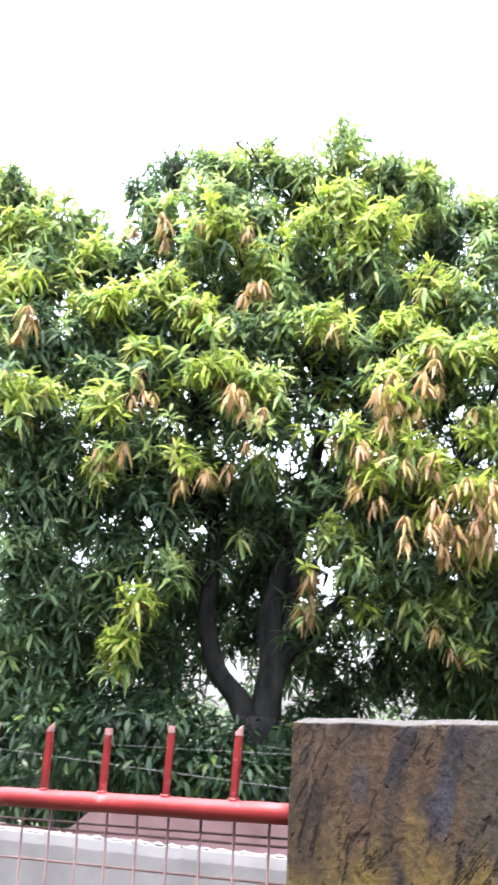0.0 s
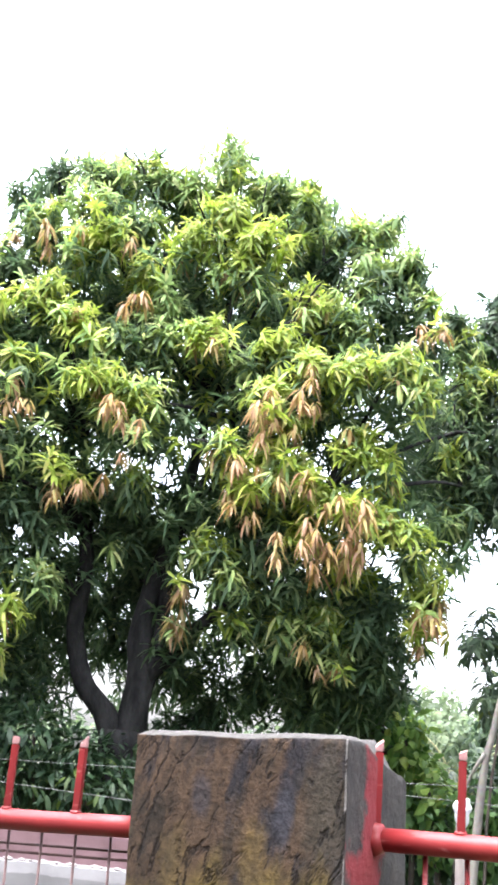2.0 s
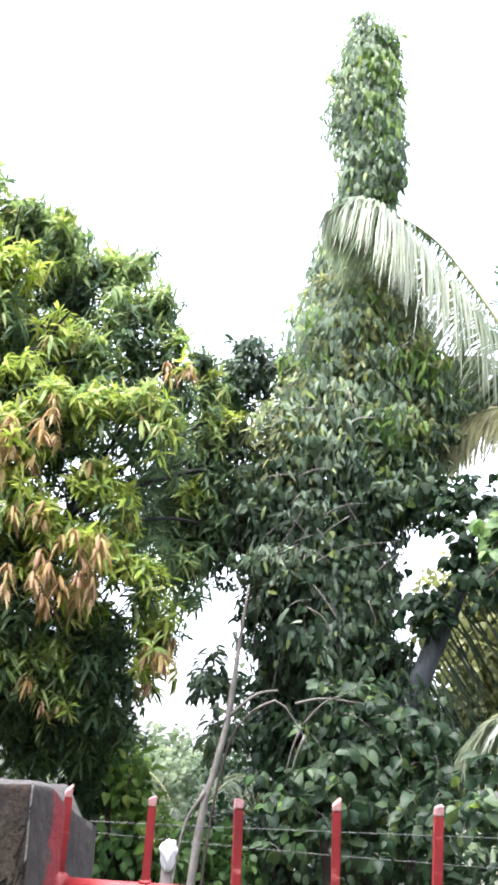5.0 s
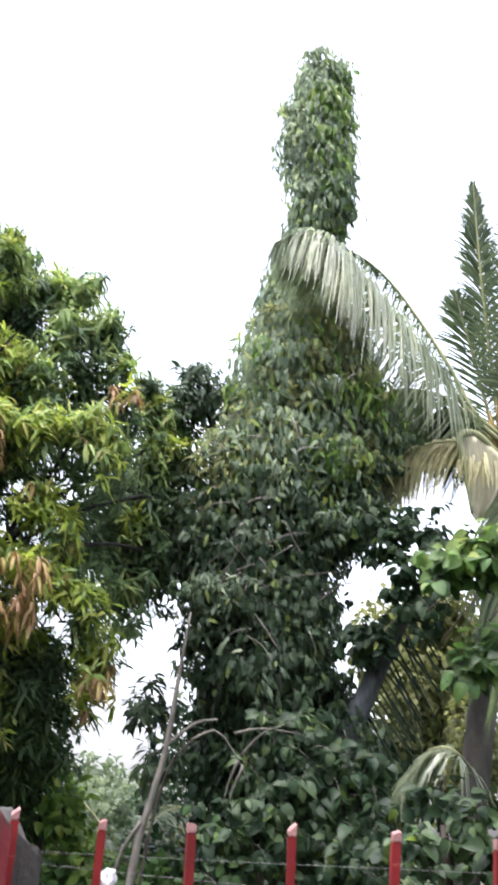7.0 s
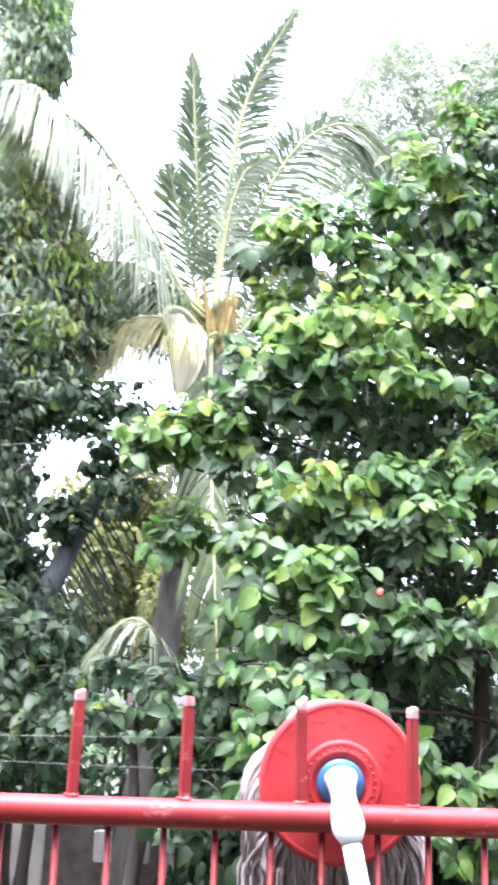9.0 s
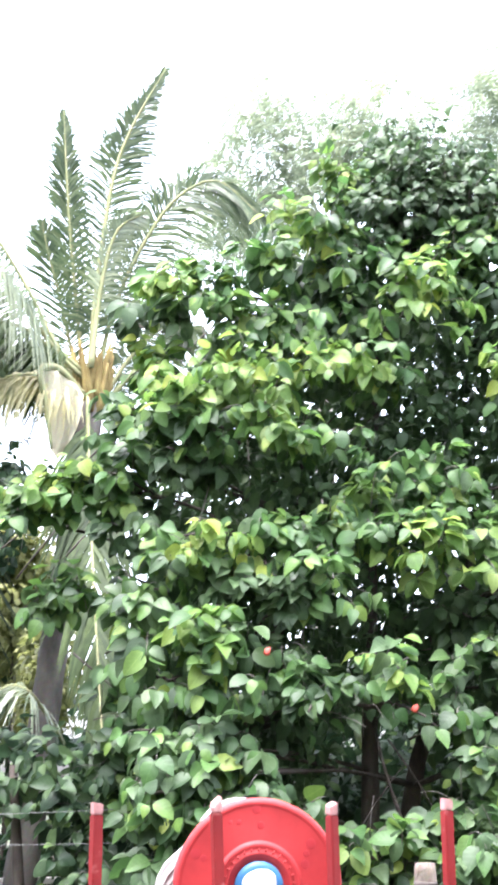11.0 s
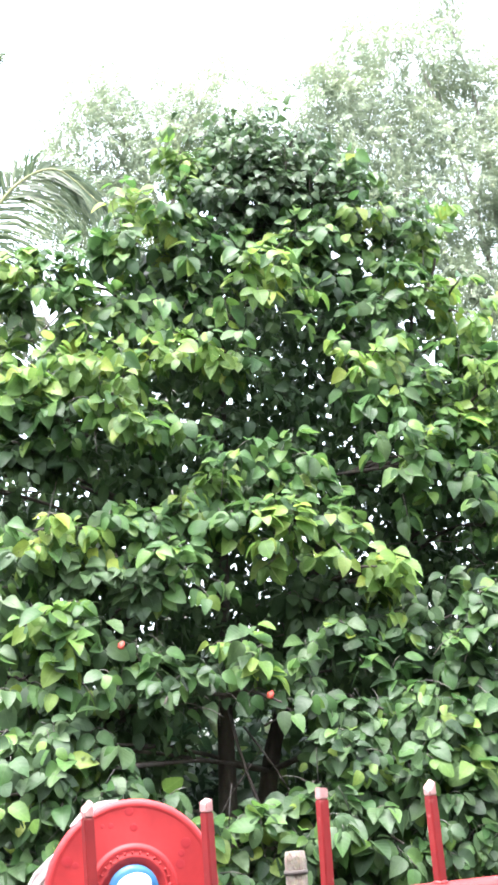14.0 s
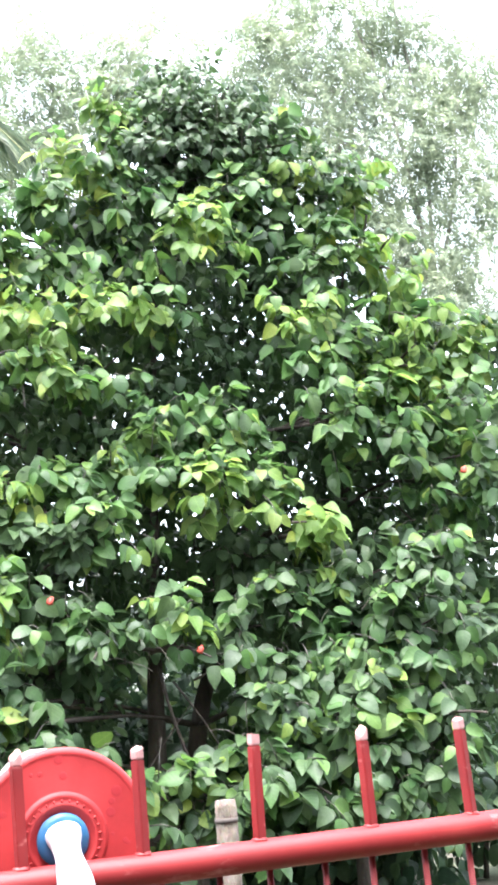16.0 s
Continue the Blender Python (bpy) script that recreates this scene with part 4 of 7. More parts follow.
MANGO_I = [
    (-4.72, 3.37, 2.86, 0.21, 0.21, 0), (-4.66, 3.42, 2.52, 0.20, 0.20, 0), (-4.75, 3.56, 2.20, 0.21, 0.21, 0),
    (-4.86, 3.68, 1.86, 0.21, 0.21, 0), (-4.53, 3.56, 3.25, 0.18, 0.18, 0), (-4.61, 3.82, 2.05, 0.18, 0.21, 0),
    (-4.32, 4.89, 5.75, 0.19, 0.17, 1), (-4.47, 4.80, 5.78, 0.15, 0.13, 1), (-4.03, 5.16, 5.67, 0.15, 0.15, 1),
    (-3.81, 5.24, 5.49, 0.17, 0.17, 0), (-3.20, 5.65, 5.66, 0.19, 0.15, 1), (-2.96, 5.70, 5.47, 0.17, 0.15, 1),
    (-3.32, 5.50, 5.69, 0.15, 0.15, 1), (-2.68, 5.80, 5.39, 0.15, 0.13, 1), (-4.28, 4.94, 5.52, 0.21, 0.17, 1),
    (-3.50, 5.49, 5.42, 0.22, 0.17, 1),
]
MANGO_J = [
    (-3.06, 5.77, 5.26, 0.26, 0.19, 0), (-4.40, 4.61, 4.90, 0.25, 0.16, 1), (-4.76, 4.29, 4.84, 0.20, 0.16, 0),
    (-3.77, 5.15, 4.91, 0.19, 0.17, 0), (-3.51, 5.03, 2.25, 0.13, 0.15, 0), (-3.72, 5.24, 2.05, 0.12, 0.12, 0),
    (-4.41, 5.53, 2.27, 0.21, 0.17, 0), (-4.61, 5.28, 2.45, 0.21, 0.17, 0), (-4.03, 5.45, 2.46, 0.16, 0.20, 0),
    (-3.66, 5.44, 1.99, 0.16, 0.12, 0), (-2.46, 5.87, 2.59, 0.17, 0.21, 0), (-2.57, 5.82, 2.36, 0.22, 0.22, 0),
    (-2.35, 5.92, 2.27, 0.13, 0.17, 0), (-2.63, 5.80, 2.06, 0.22, 0.22, 0), (-2.43, 5.88, 2.01, 0.13, 0.15, 0),
    (-2.64, 5.79, 2.72, 0.19, 0.19, 0),
]
MANGO_K = [
    (-2.86, 5.69, 2.29, 0.22, 0.26, 0), (-2.18, 6.66, 4.64, 0.15, 0.17, 1), (-2.07, 6.70, 4.46, 0.15, 0.14, 2),
    (-2.19, 6.66, 4.27, 0.14, 0.17, 1), (-2.11, 6.69, 4.04, 0.17, 0.18, 0), (-2.23, 6.65, 3.77, 0.17, 0.18, 1),
    (-2.12, 6.69, 3.58, 0.16, 0.19, 0), (-2.25, 6.64, 3.37, 0.15, 0.17, 1), (-2.24, 6.64, 4.88, 0.13, 0.14, 0),
]
MANGO = MANGO_A + MANGO_B + MANGO_C + MANGO_D + MANGO_E + MANGO_F + MANGO_G + MANGO_H + MANGO_I + MANGO_J + MANGO_K
FLUSH = [
    (-4.62, 3.22, 4.04), (-4.15, 3.90, 4.81), (-3.94, 4.12, 4.95), (-3.59, 4.26, 4.45), (-1.91, 5.18, 4.33),
    (-3.90, 3.60, 3.56), (-3.40, 3.88, 3.51), (-3.32, 3.94, 3.45), (-2.68, 4.47, 3.60), (-2.57, 4.41, 3.64),
    (-2.37, 4.53, 3.69), (-2.73, 4.44, 3.31), (-2.62, 4.39, 3.18), (-2.78, 4.41, 3.02), (-2.47, 4.46, 3.22),
    (-2.34, 4.53, 2.98), (-2.19, 4.60, 3.06), (-2.15, 4.62, 2.96), (-2.40, 4.50, 2.78), (-2.35, 4.52, 2.70),
    (-2.17, 4.72, 2.77), (-2.23, 4.69, 2.87), (-3.15, 4.48, 2.53), (-3.22, 4.55, 2.32), (-2.46, 4.98, 2.14),
    (-1.83, 5.07, 2.48), (-1.84, 5.15, 2.32), (-3.97, 3.67, 3.30), (-3.77, 3.85, 3.14), (-3.68, 4.05, 3.15),
    (-4.15, 3.52, 3.10),
]
VINE_PROFILE = [
    (-1.19, 8.57, 0.09), (-1.08, 8.42, 0.29), (-1.09, 8.11, 0.32), (-1.12, 7.87, 0.36),
    (-1.12, 7.57, 0.38), (-1.11, 7.28, 0.39), (-1.06, 7.10, 0.35), (-1.06, 6.82, 0.38),
    (-1.13, 6.63, 0.32), (-1.16, 6.43, 0.35), (-1.18, 6.16, 0.42), (-1.17, 5.84, 0.50),
    (-1.16, 5.63, 0.56), (-1.14, 5.37, 0.65), (-1.12, 5.11, 0.70), (-1.14, 4.86, 0.73),
    (-1.16, 4.61, 0.76), (-1.20, 4.37, 0.79), (-1.24, 4.13, 0.81), (-1.31, 3.90, 0.80),
    (-1.42, 3.67, 0.68), (-1.41, 3.44, 0.66), (-1.38, 3.21, 0.65), (-1.30, 2.99, 0.67),
    (-1.29, 2.78, 0.66), (-1.31, 2.56, 0.61), (-1.22, 2.36, 0.69), (-1.14, 1.95, 0.75),
    (-1.11, 1.63, 0.76), (-1.09, 1.32, 0.75), (-1.09, 0.00, 0.80),
]
ARMS_A = [
    (-0.22, 7.00, 3.88, 0.19, 0.11, 0), (-0.31, 7.00, 3.71, 0.17, 0.17, 0), (-0.14, 7.00, 3.53, 0.19, 0.17, 0),
    (-0.01, 7.00, 3.75, 0.19, 0.13, 0), (-0.21, 7.00, 3.32, 0.14, 0.17, 0), (-0.48, 7.00, 3.84, 0.15, 0.11, 0),
    (-0.05, 7.00, 3.24, 0.12, 0.12, 0), (-0.54, 7.00, 3.07, 0.14, 0.06, 0), (-0.45, 7.00, 2.94, 0.10, 0.06, 0),
    (-0.66, 6.00, 2.20, 0.25, 0.16, 0), (-0.44, 6.00, 1.97, 0.25, 0.18, 0), (-0.70, 5.90, 1.88, 0.21, 0.17, 0),
    (-0.88, 5.60, 1.73, 0.15, 0.10, 1), (-1.08, 5.60, 1.59, 0.17, 0.13, 1), (-0.33, 5.80, 1.67, 0.20, 0.17, 0),
    (-0.79, 5.70, 1.54, 0.20, 0.17, 0),
]
ARMS_B = [
    (-0.87, 5.90, 2.25, 0.14, 0.11, 1), (-1.13, 5.60, 1.40, 0.20, 0.13, 1), (-0.46, 5.80, 1.44, 0.23, 0.17, 0),
    (-2.02, 7.00, 4.88, 0.16, 0.14, 0), (-1.94, 7.00, 5.07, 0.06, 0.18, 0), (-2.15, 7.00, 4.73, 0.23, 0.18, 1),
    (-2.21, 7.00, 4.35, 0.20, 0.23, 0), (-1.97, 7.00, 4.25, 0.18, 0.22, 0), (-2.08, 7.00, 3.88, 0.22, 0.22, 0),
    (-2.32, 7.00, 3.93, 0.22, 0.22, 0), (-2.33, 7.00, 3.56, 0.20, 0.20, 0), (-2.09, 7.00, 3.52, 0.17, 0.17, 0),
    (-1.79, 7.00, 4.97, 0.14, 0.14, 0), (-1.88, 7.00, 3.75, 0.18, 0.22, 0), (-2.81, 7.60, 3.90, 0.19, 0.29, 0),
    (-2.81, 7.60, 4.40, 0.19, 0.29, 0),
]
ARMS_C = [
    (-2.08, 7.00, 2.45, 0.11, 0.15, 0), (-2.00, 7.00, 2.04, 0.08, 0.17, 0),
]
ARMS = ARMS_A + ARMS_B + ARMS_C
CREEPER_A = [
    (0.08, 5.10, 1.60, 0.14, 0.11, 1), (0.34, 5.10, 1.73, 0.14, 0.11, 1), (0.03, 5.10, 1.42, 0.13, 0.09, 1),
    (0.45, 5.00, 1.52, 0.12, 0.09, 1), (0.20, 5.40, 1.86, 0.13, 0.10, 0), (-0.18, 5.60, 1.48, 0.13, 0.13, 0),
    (0.52, 5.00, 1.30, 0.15, 0.12, 1), (0.45, 5.10, 0.87, 0.18, 0.15, 1), (0.64, 4.90, 1.14, 0.14, 0.14, 1),
    (0.77, 5.10, 1.68, 0.15, 0.12, 0), (0.69, 5.10, 1.45, 0.15, 0.15, 1), (0.72, 5.10, 3.59, 0.13, 0.11, 1),
    (0.76, 5.10, 3.42, 0.15, 0.13, 1), (0.49, 5.10, 3.26, 0.14, 0.10, 2), (0.29, 5.10, 3.12, 0.13, 0.10, 2),
    (0.21, 5.10, 3.02, 0.09, 0.08, 1),
]
CREEPER_B = [
    (0.52, 5.10, 3.15, 0.14, 0.12, 1), (0.72, 5.10, 3.19, 0.16, 0.14, 1), (0.85, 5.10, 2.96, 0.14, 0.13, 0),
    (0.44, 5.10, 2.61, 0.11, 0.09, 1), (0.37, 5.10, 2.49, 0.09, 0.08, 1), (0.80, 5.10, 2.57, 0.13, 0.11, 1),
    (0.87, 5.10, 2.36, 0.12, 0.12, 2), (0.83, 5.10, 2.15, 0.12, 0.12, 1), (0.87, 5.10, 1.96, 0.13, 0.12, 1),
    (0.86, 5.10, 1.75, 0.14, 0.12, 1), (0.84, 5.10, 1.54, 0.14, 0.12, 1),
]
CREEPER = CREEPER_A + CREEPER_B
THICKET_A = [
    (2.42, 5.45, 5.62, 0.15, 0.11, 3), (2.62, 5.35, 5.60, 0.17, 0.11, 3), (2.84, 5.33, 5.49, 0.15, 0.11, 3),
    (2.24, 5.28, 5.21, 0.14, 0.14, 1), (2.57, 5.17, 5.12, 0.18, 0.14, 3), (2.90, 5.20, 5.28, 0.18, 0.13, 3),
    (3.08, 5.13, 4.97, 0.14, 0.14, 3), (2.38, 5.16, 5.07, 0.18, 0.14, 3), (2.43, 5.40, 5.41, 0.19, 0.19, 3),
    (2.64, 5.20, 5.31, 0.22, 0.16, 3), (3.04, 5.28, 5.25, 0.20, 0.17, 3), (2.75, 5.15, 5.04, 0.22, 0.16, 3),
    (2.43, 5.22, 4.95, 0.21, 0.16, 3), (3.15, 5.18, 5.20, 0.11, 0.15, 1), (2.12, 5.39, 5.30, 0.13, 0.20, 2),
    (1.98, 5.11, 4.83, 0.12, 0.17, 1),
]
THICKET_B = [
    (2.16, 5.08, 4.67, 0.17, 0.15, 1), (2.94, 5.10, 4.83, 0.20, 0.14, 1), (3.20, 5.10, 4.80, 0.14, 0.16, 2),
    (3.44, 5.11, 4.90, 0.18, 0.15, 3), (3.67, 5.29, 4.87, 0.13, 0.22, 2), (3.33, 5.03, 4.50, 0.19, 0.16, 1),
    (3.62, 4.98, 4.26, 0.16, 0.14, 2), (3.20, 4.97, 4.21, 0.22, 0.12, 1), (2.87, 5.12, 4.49, 0.21, 0.16, 1),
    (2.41, 4.81, 4.30, 0.23, 0.15, 2), (2.69, 5.07, 4.65, 0.21, 0.12, 1), (3.05, 5.22, 4.12, 0.18, 0.12, 0),
    (1.68, 5.10, 4.78, 0.19, 0.12, 2), (1.59, 5.05, 4.53, 0.20, 0.13, 1), (1.94, 5.24, 4.59, 0.17, 0.14, 0),
    (0.97, 5.03, 4.43, 0.18, 0.10, 2),
]
THICKET_C = [
    (1.25, 5.01, 4.36, 0.16, 0.13, 1), (1.04, 5.17, 4.24, 0.20, 0.15, 0), (1.47, 4.96, 4.13, 0.19, 0.13, 1),
    (1.78, 5.07, 4.22, 0.17, 0.13, 1), (2.12, 5.19, 4.35, 0.17, 0.15, 1), (1.32, 4.68, 3.72, 0.23, 0.11, 2),
    (1.09, 4.75, 3.64, 0.18, 0.12, 2), (1.60, 4.88, 3.79, 0.16, 0.11, 2), (1.94, 4.91, 3.93, 0.23, 0.11, 2),
    (2.23, 4.89, 3.84, 0.15, 0.13, 1), (0.91, 4.80, 3.47, 0.15, 0.12, 1), (1.19, 4.69, 3.40, 0.18, 0.12, 1),
    (1.45, 4.60, 3.44, 0.15, 0.12, 2), (1.72, 4.78, 3.40, 0.18, 0.12, 1), (0.99, 4.83, 3.26, 0.15, 0.11, 0),
    (1.30, 4.93, 3.27, 0.12, 0.08, 0),
]
THICKET_D = [
    (0.90, 5.18, 3.89, 0.10, 0.16, 2), (3.05, 4.79, 3.81, 0.18, 0.13, 2), (3.30, 4.75, 3.66, 0.20, 0.15, 1),
    (3.09, 4.71, 3.51, 0.19, 0.13, 1), (3.58, 4.80, 3.50, 0.17, 0.17, 2), (3.37, 4.77, 3.35, 0.20, 0.15, 1),
    (3.12, 4.63, 3.15, 0.14, 0.13, 1), (3.49, 4.71, 3.10, 0.16, 0.19, 1), (3.77, 4.88, 3.81, 0.21, 0.14, 2),
    (3.93, 4.82, 3.58, 0.20, 0.20, 2), (3.89, 4.73, 3.17, 0.20, 0.20, 1), (4.18, 4.84, 3.66, 0.21, 0.21, 1),
    (3.70, 4.74, 2.81, 0.19, 0.16, 1), (4.00, 4.67, 2.92, 0.19, 0.23, 1), (3.82, 5.10, 3.97, 0.14, 0.09, 2),
    (2.27, 4.73, 3.19, 0.20, 0.11, 1),
]
THICKET_E = [
    (2.54, 4.70, 3.08, 0.19, 0.11, 1), (2.06, 4.70, 3.05, 0.17, 0.12, 2), (2.16, 4.55, 2.83, 0.18, 0.12, 1),
    (2.39, 4.52, 2.70, 0.19, 0.10, 2), (2.66, 4.64, 2.81, 0.15, 0.09, 1), (2.37, 4.69, 3.01, 0.15, 0.11, 1),
    (1.13, 4.53, 2.79, 0.14, 0.07, 2), (0.97, 4.60, 2.70, 0.16, 0.11, 1), (1.39, 4.61, 2.72, 0.17, 0.12, 1),
    (1.64, 4.63, 2.80, 0.18, 0.12, 1), (1.74, 4.47, 2.55, 0.17, 0.08, 1), (1.27, 4.56, 2.52, 0.17, 0.11, 0),
    (1.52, 4.55, 2.50, 0.11, 0.09, 0), (1.88, 4.65, 2.86, 0.12, 0.10, 1), (2.52, 4.94, 2.46, 0.16, 0.11, 0),
    (2.75, 4.85, 2.47, 0.16, 0.11, 0),
]
THICKET_F = [
    (2.82, 4.57, 2.51, 0.12, 0.12, 2), (2.64, 4.58, 2.20, 0.18, 0.12, 1), (2.90, 4.61, 2.28, 0.15, 0.12, 1),
    (3.27, 4.50, 2.22, 0.18, 0.15, 1), (3.24, 4.44, 1.98, 0.17, 0.15, 1), (3.12, 4.65, 2.06, 0.15, 0.12, 0),
    (3.56, 4.53, 2.33, 0.18, 0.18, 1), (3.62, 4.44, 1.96, 0.21, 0.21, 1), (1.05, 4.39, 2.27, 0.16, 0.11, 2),
    (1.24, 4.38, 2.21, 0.16, 0.11, 1), (0.94, 4.42, 2.04, 0.16, 0.13, 1), (1.19, 4.32, 2.01, 0.13, 0.11, 1),
    (1.51, 4.45, 2.12, 0.11, 0.12, 0), (0.85, 4.50, 2.32, 0.11, 0.14, 1), (1.67, 4.30, 1.92, 0.16, 0.11, 1),
    (1.59, 4.43, 2.04, 0.11, 0.08, 1),
]
THICKET_G = [
    (2.05, 4.35, 2.09, 0.15, 0.08, 2), (2.30, 4.44, 2.03, 0.13, 0.08, 1), (2.11, 4.30, 1.90, 0.12, 0.09, 1),
    (1.92, 4.43, 2.02, 0.11, 0.08, 1), (0.93, 4.33, 1.76, 0.15, 0.13, 1), (1.16, 4.35, 1.79, 0.16, 0.10, 0),
    (1.33, 4.30, 1.63, 0.14, 0.13, 1), (1.04, 4.18, 1.58, 0.15, 0.12, 1), (0.87, 4.25, 1.49, 0.12, 0.15, 1),
    (1.18, 4.14, 1.45, 0.12, 0.12, 1), (1.40, 4.25, 1.45, 0.13, 0.10, 0), (1.59, 4.34, 1.41, 0.10, 0.07, 1),
    (2.56, 4.39, 1.84, 0.17, 0.13, 1), (2.85, 4.41, 1.91, 0.16, 0.13, 1), (2.95, 4.27, 1.73, 0.17, 0.12, 1),
    (2.64, 4.34, 1.67, 0.17, 0.12, 1),
]
THICKET_H = [
    (2.43, 4.32, 1.61, 0.14, 0.11, 1), (2.82, 4.31, 1.55, 0.17, 0.12, 1), (3.05, 4.30, 1.51, 0.15, 0.14, 2),
    (2.28, 4.26, 1.43, 0.13, 0.11, 1), (2.53, 4.26, 1.42, 0.16, 0.11, 1), (3.29, 4.36, 1.69, 0.17, 0.17, 1),
    (3.41, 4.29, 1.46, 0.17, 0.20, 1), (1.93, 4.22, 1.34, 0.13, 0.08, 2), (2.08, 4.21, 1.28, 0.13, 0.10, 1),
    (2.26, 4.10, 1.24, 0.15, 0.11, 1), (2.51, 4.11, 1.24, 0.13, 0.12, 1), (2.80, 4.24, 1.32, 0.16, 0.12, 1),
    (2.75, 4.20, 1.10, 0.18, 0.12, 1), (3.01, 4.22, 1.25, 0.13, 0.16, 1), (2.12, 4.20, 1.10, 0.15, 0.10, 1),
    (1.86, 4.20, 1.13, 0.15, 0.10, 1),
]
THICKET_I = [
    (3.24, 4.22, 1.21, 0.19, 0.19, 1), (0.91, 4.20, 1.28, 0.17, 0.12, 1), (1.15, 4.20, 1.21, 0.15, 0.12, 1),
    (2.44, 4.20, 1.05, 0.16, 0.10, 1),
]
THICKET = THICKET_A + THICKET_B + THICKET_C + THICKET_D + THICKET_E + THICKET_F + THICKET_G + THICKET_H + THICKET_I
HEDGE = [
    (-4.19, 3.89, 1.59, 0.24, 0.17, 0), (-3.93, 4.11, 1.58, 0.24, 0.17, 0), (-3.68, 4.29, 1.50, 0.17, 0.14, 0),
    (-4.27, 3.82, 1.36, 0.23, 0.17, 0), (-4.02, 4.03, 1.34, 0.23, 0.17, 0), (-3.75, 4.24, 1.30, 0.20, 0.17, 0),
    (-4.47, 3.62, 1.54, 0.23, 0.23, 0), (-3.53, 4.40, 1.31, 0.20, 0.17, 0), (-4.52, 3.99, 1.76, 0.18, 0.14, 0),
    (-4.29, 4.46, 1.79, 0.18, 0.11, 0), (-3.74, 4.99, 1.52, 0.22, 0.15, 0), (-3.68, 5.50, 1.65, 0.23, 0.16, 0),
]
GAP_BUSHES = [
    (-2.49, 6.44, 1.74, 0.14, 0.24, 2), (-2.33, 6.51, 1.37, 0.20, 0.20, 2), (-2.65, 6.38, 1.93, 0.16, 0.20, 1),
    (-2.03, 6.61, 1.27, 0.20, 0.20, 1), (-1.77, 6.69, 1.21, 0.20, 0.20, 1), (-2.54, 6.42, 1.20, 0.24, 0.20, 1),
    (-2.21, 6.55, 1.08, 0.23, 0.20, 1), (-1.87, 6.66, 0.95, 0.27, 0.19, 1), (-2.41, 6.48, 1.55, 0.14, 0.16, 2),
    (-2.74, 6.34, 1.61, 0.20, 0.24, 0),
]
FAR_LEFT = [
    (2.64, 13.00, 10.66, 0.43, 0.35, 0), (3.04, 13.00, 10.78, 0.40, 0.32, 0), (2.38, 13.00, 10.02, 0.35, 0.39, 0),
    (2.93, 13.00, 10.06, 0.55, 0.39, 0), (3.56, 13.00, 10.10, 0.55, 0.39, 0), (4.34, 13.00, 10.87, 0.56, 0.36, 0),
    (4.84, 13.00, 10.82, 0.41, 0.32, 0), (3.91, 13.00, 10.48, 0.48, 0.32, 0), (4.55, 13.00, 10.34, 0.56, 0.32, 0),
    (2.51, 13.00, 9.34, 0.46, 0.38, 0), (3.13, 13.00, 9.37, 0.54, 0.39, 0), (2.26, 13.00, 8.83, 0.38, 0.38, 0),
    (3.02, 13.00, 8.69, 0.53, 0.38, 0), (3.94, 13.00, 9.77, 0.47, 0.39, 0), (2.66, 13.00, 11.11, 0.20, 0.16, 0),
    (4.50, 13.00, 11.35, 0.20, 0.12, 0),
]
FAR_RIGHT_A = [
    (6.19, 13.00, 11.58, 0.46, 0.34, 0), (6.87, 13.00, 12.03, 0.60, 0.43, 0), (7.66, 13.00, 12.50, 0.61, 0.35, 0),
    (8.25, 13.00, 12.76, 0.44, 0.26, 0), (6.03, 13.00, 10.81, 0.41, 0.41, 0), (6.76, 13.00, 11.05, 0.67, 0.50, 0),
    (7.73, 13.00, 11.61, 0.68, 0.51, 0), (8.37, 13.00, 11.56, 0.43, 0.43, 0), (6.40, 13.00, 10.18, 0.66, 0.41, 0),
    (7.32, 13.00, 10.52, 0.67, 0.50, 0), (8.23, 13.00, 10.58, 0.59, 0.51, 0), (5.66, 13.00, 10.50, 0.25, 0.25, 0),
    (6.76, 13.00, 9.56, 0.57, 0.41, 0), (7.66, 13.00, 9.70, 0.66, 0.50, 0), (8.38, 13.00, 9.64, 0.59, 0.50, 0),
    (7.20, 13.00, 8.86, 0.49, 0.41, 0),
]
FAR_RIGHT_B = [
    (7.99, 13.00, 8.80, 0.58, 0.49, 0), (9.17, 13.00, 11.23, 0.61, 0.52, 0), (9.18, 13.00, 10.06, 0.60, 0.68, 0),
    (9.69, 13.00, 10.87, 0.61, 0.69, 0), (8.71, 13.00, 8.83, 0.58, 0.58, 0), (8.14, 13.00, 8.01, 0.57, 0.49, 0),
    (8.83, 13.00, 7.85, 0.57, 0.57, 0), (9.56, 13.00, 8.96, 0.59, 0.76, 0), (8.20, 13.00, 7.22, 0.56, 0.40, 0),
    (9.08, 13.00, 7.15, 0.57, 0.49, 0), (7.72, 13.00, 8.17, 0.40, 0.32, 0),
]
FAR_RIGHT = FAR_RIGHT_A + FAR_RIGHT_B
OLIVE = [
    (-0.48, 10.99, 3.21, 0.54, 0.78, 0), (-0.28, 10.87, 3.98, 0.42, 0.42, 0), (-0.91, 11.03, 2.43, 0.54, 0.42, 1),
    (0.18, 10.10, 2.56, 0.33, 0.55, 0), (-1.15, 10.51, 1.99, 0.35, 0.46, 1), (-0.90, 12.37, 3.86, 0.54, 0.61, 0),
    (-0.39, 12.56, 2.83, 0.61, 0.74, 0), (-0.95, 11.54, 2.17, 0.56, 0.56, 0), (0.02, 11.48, 3.55, 0.44, 0.56, 0),
]
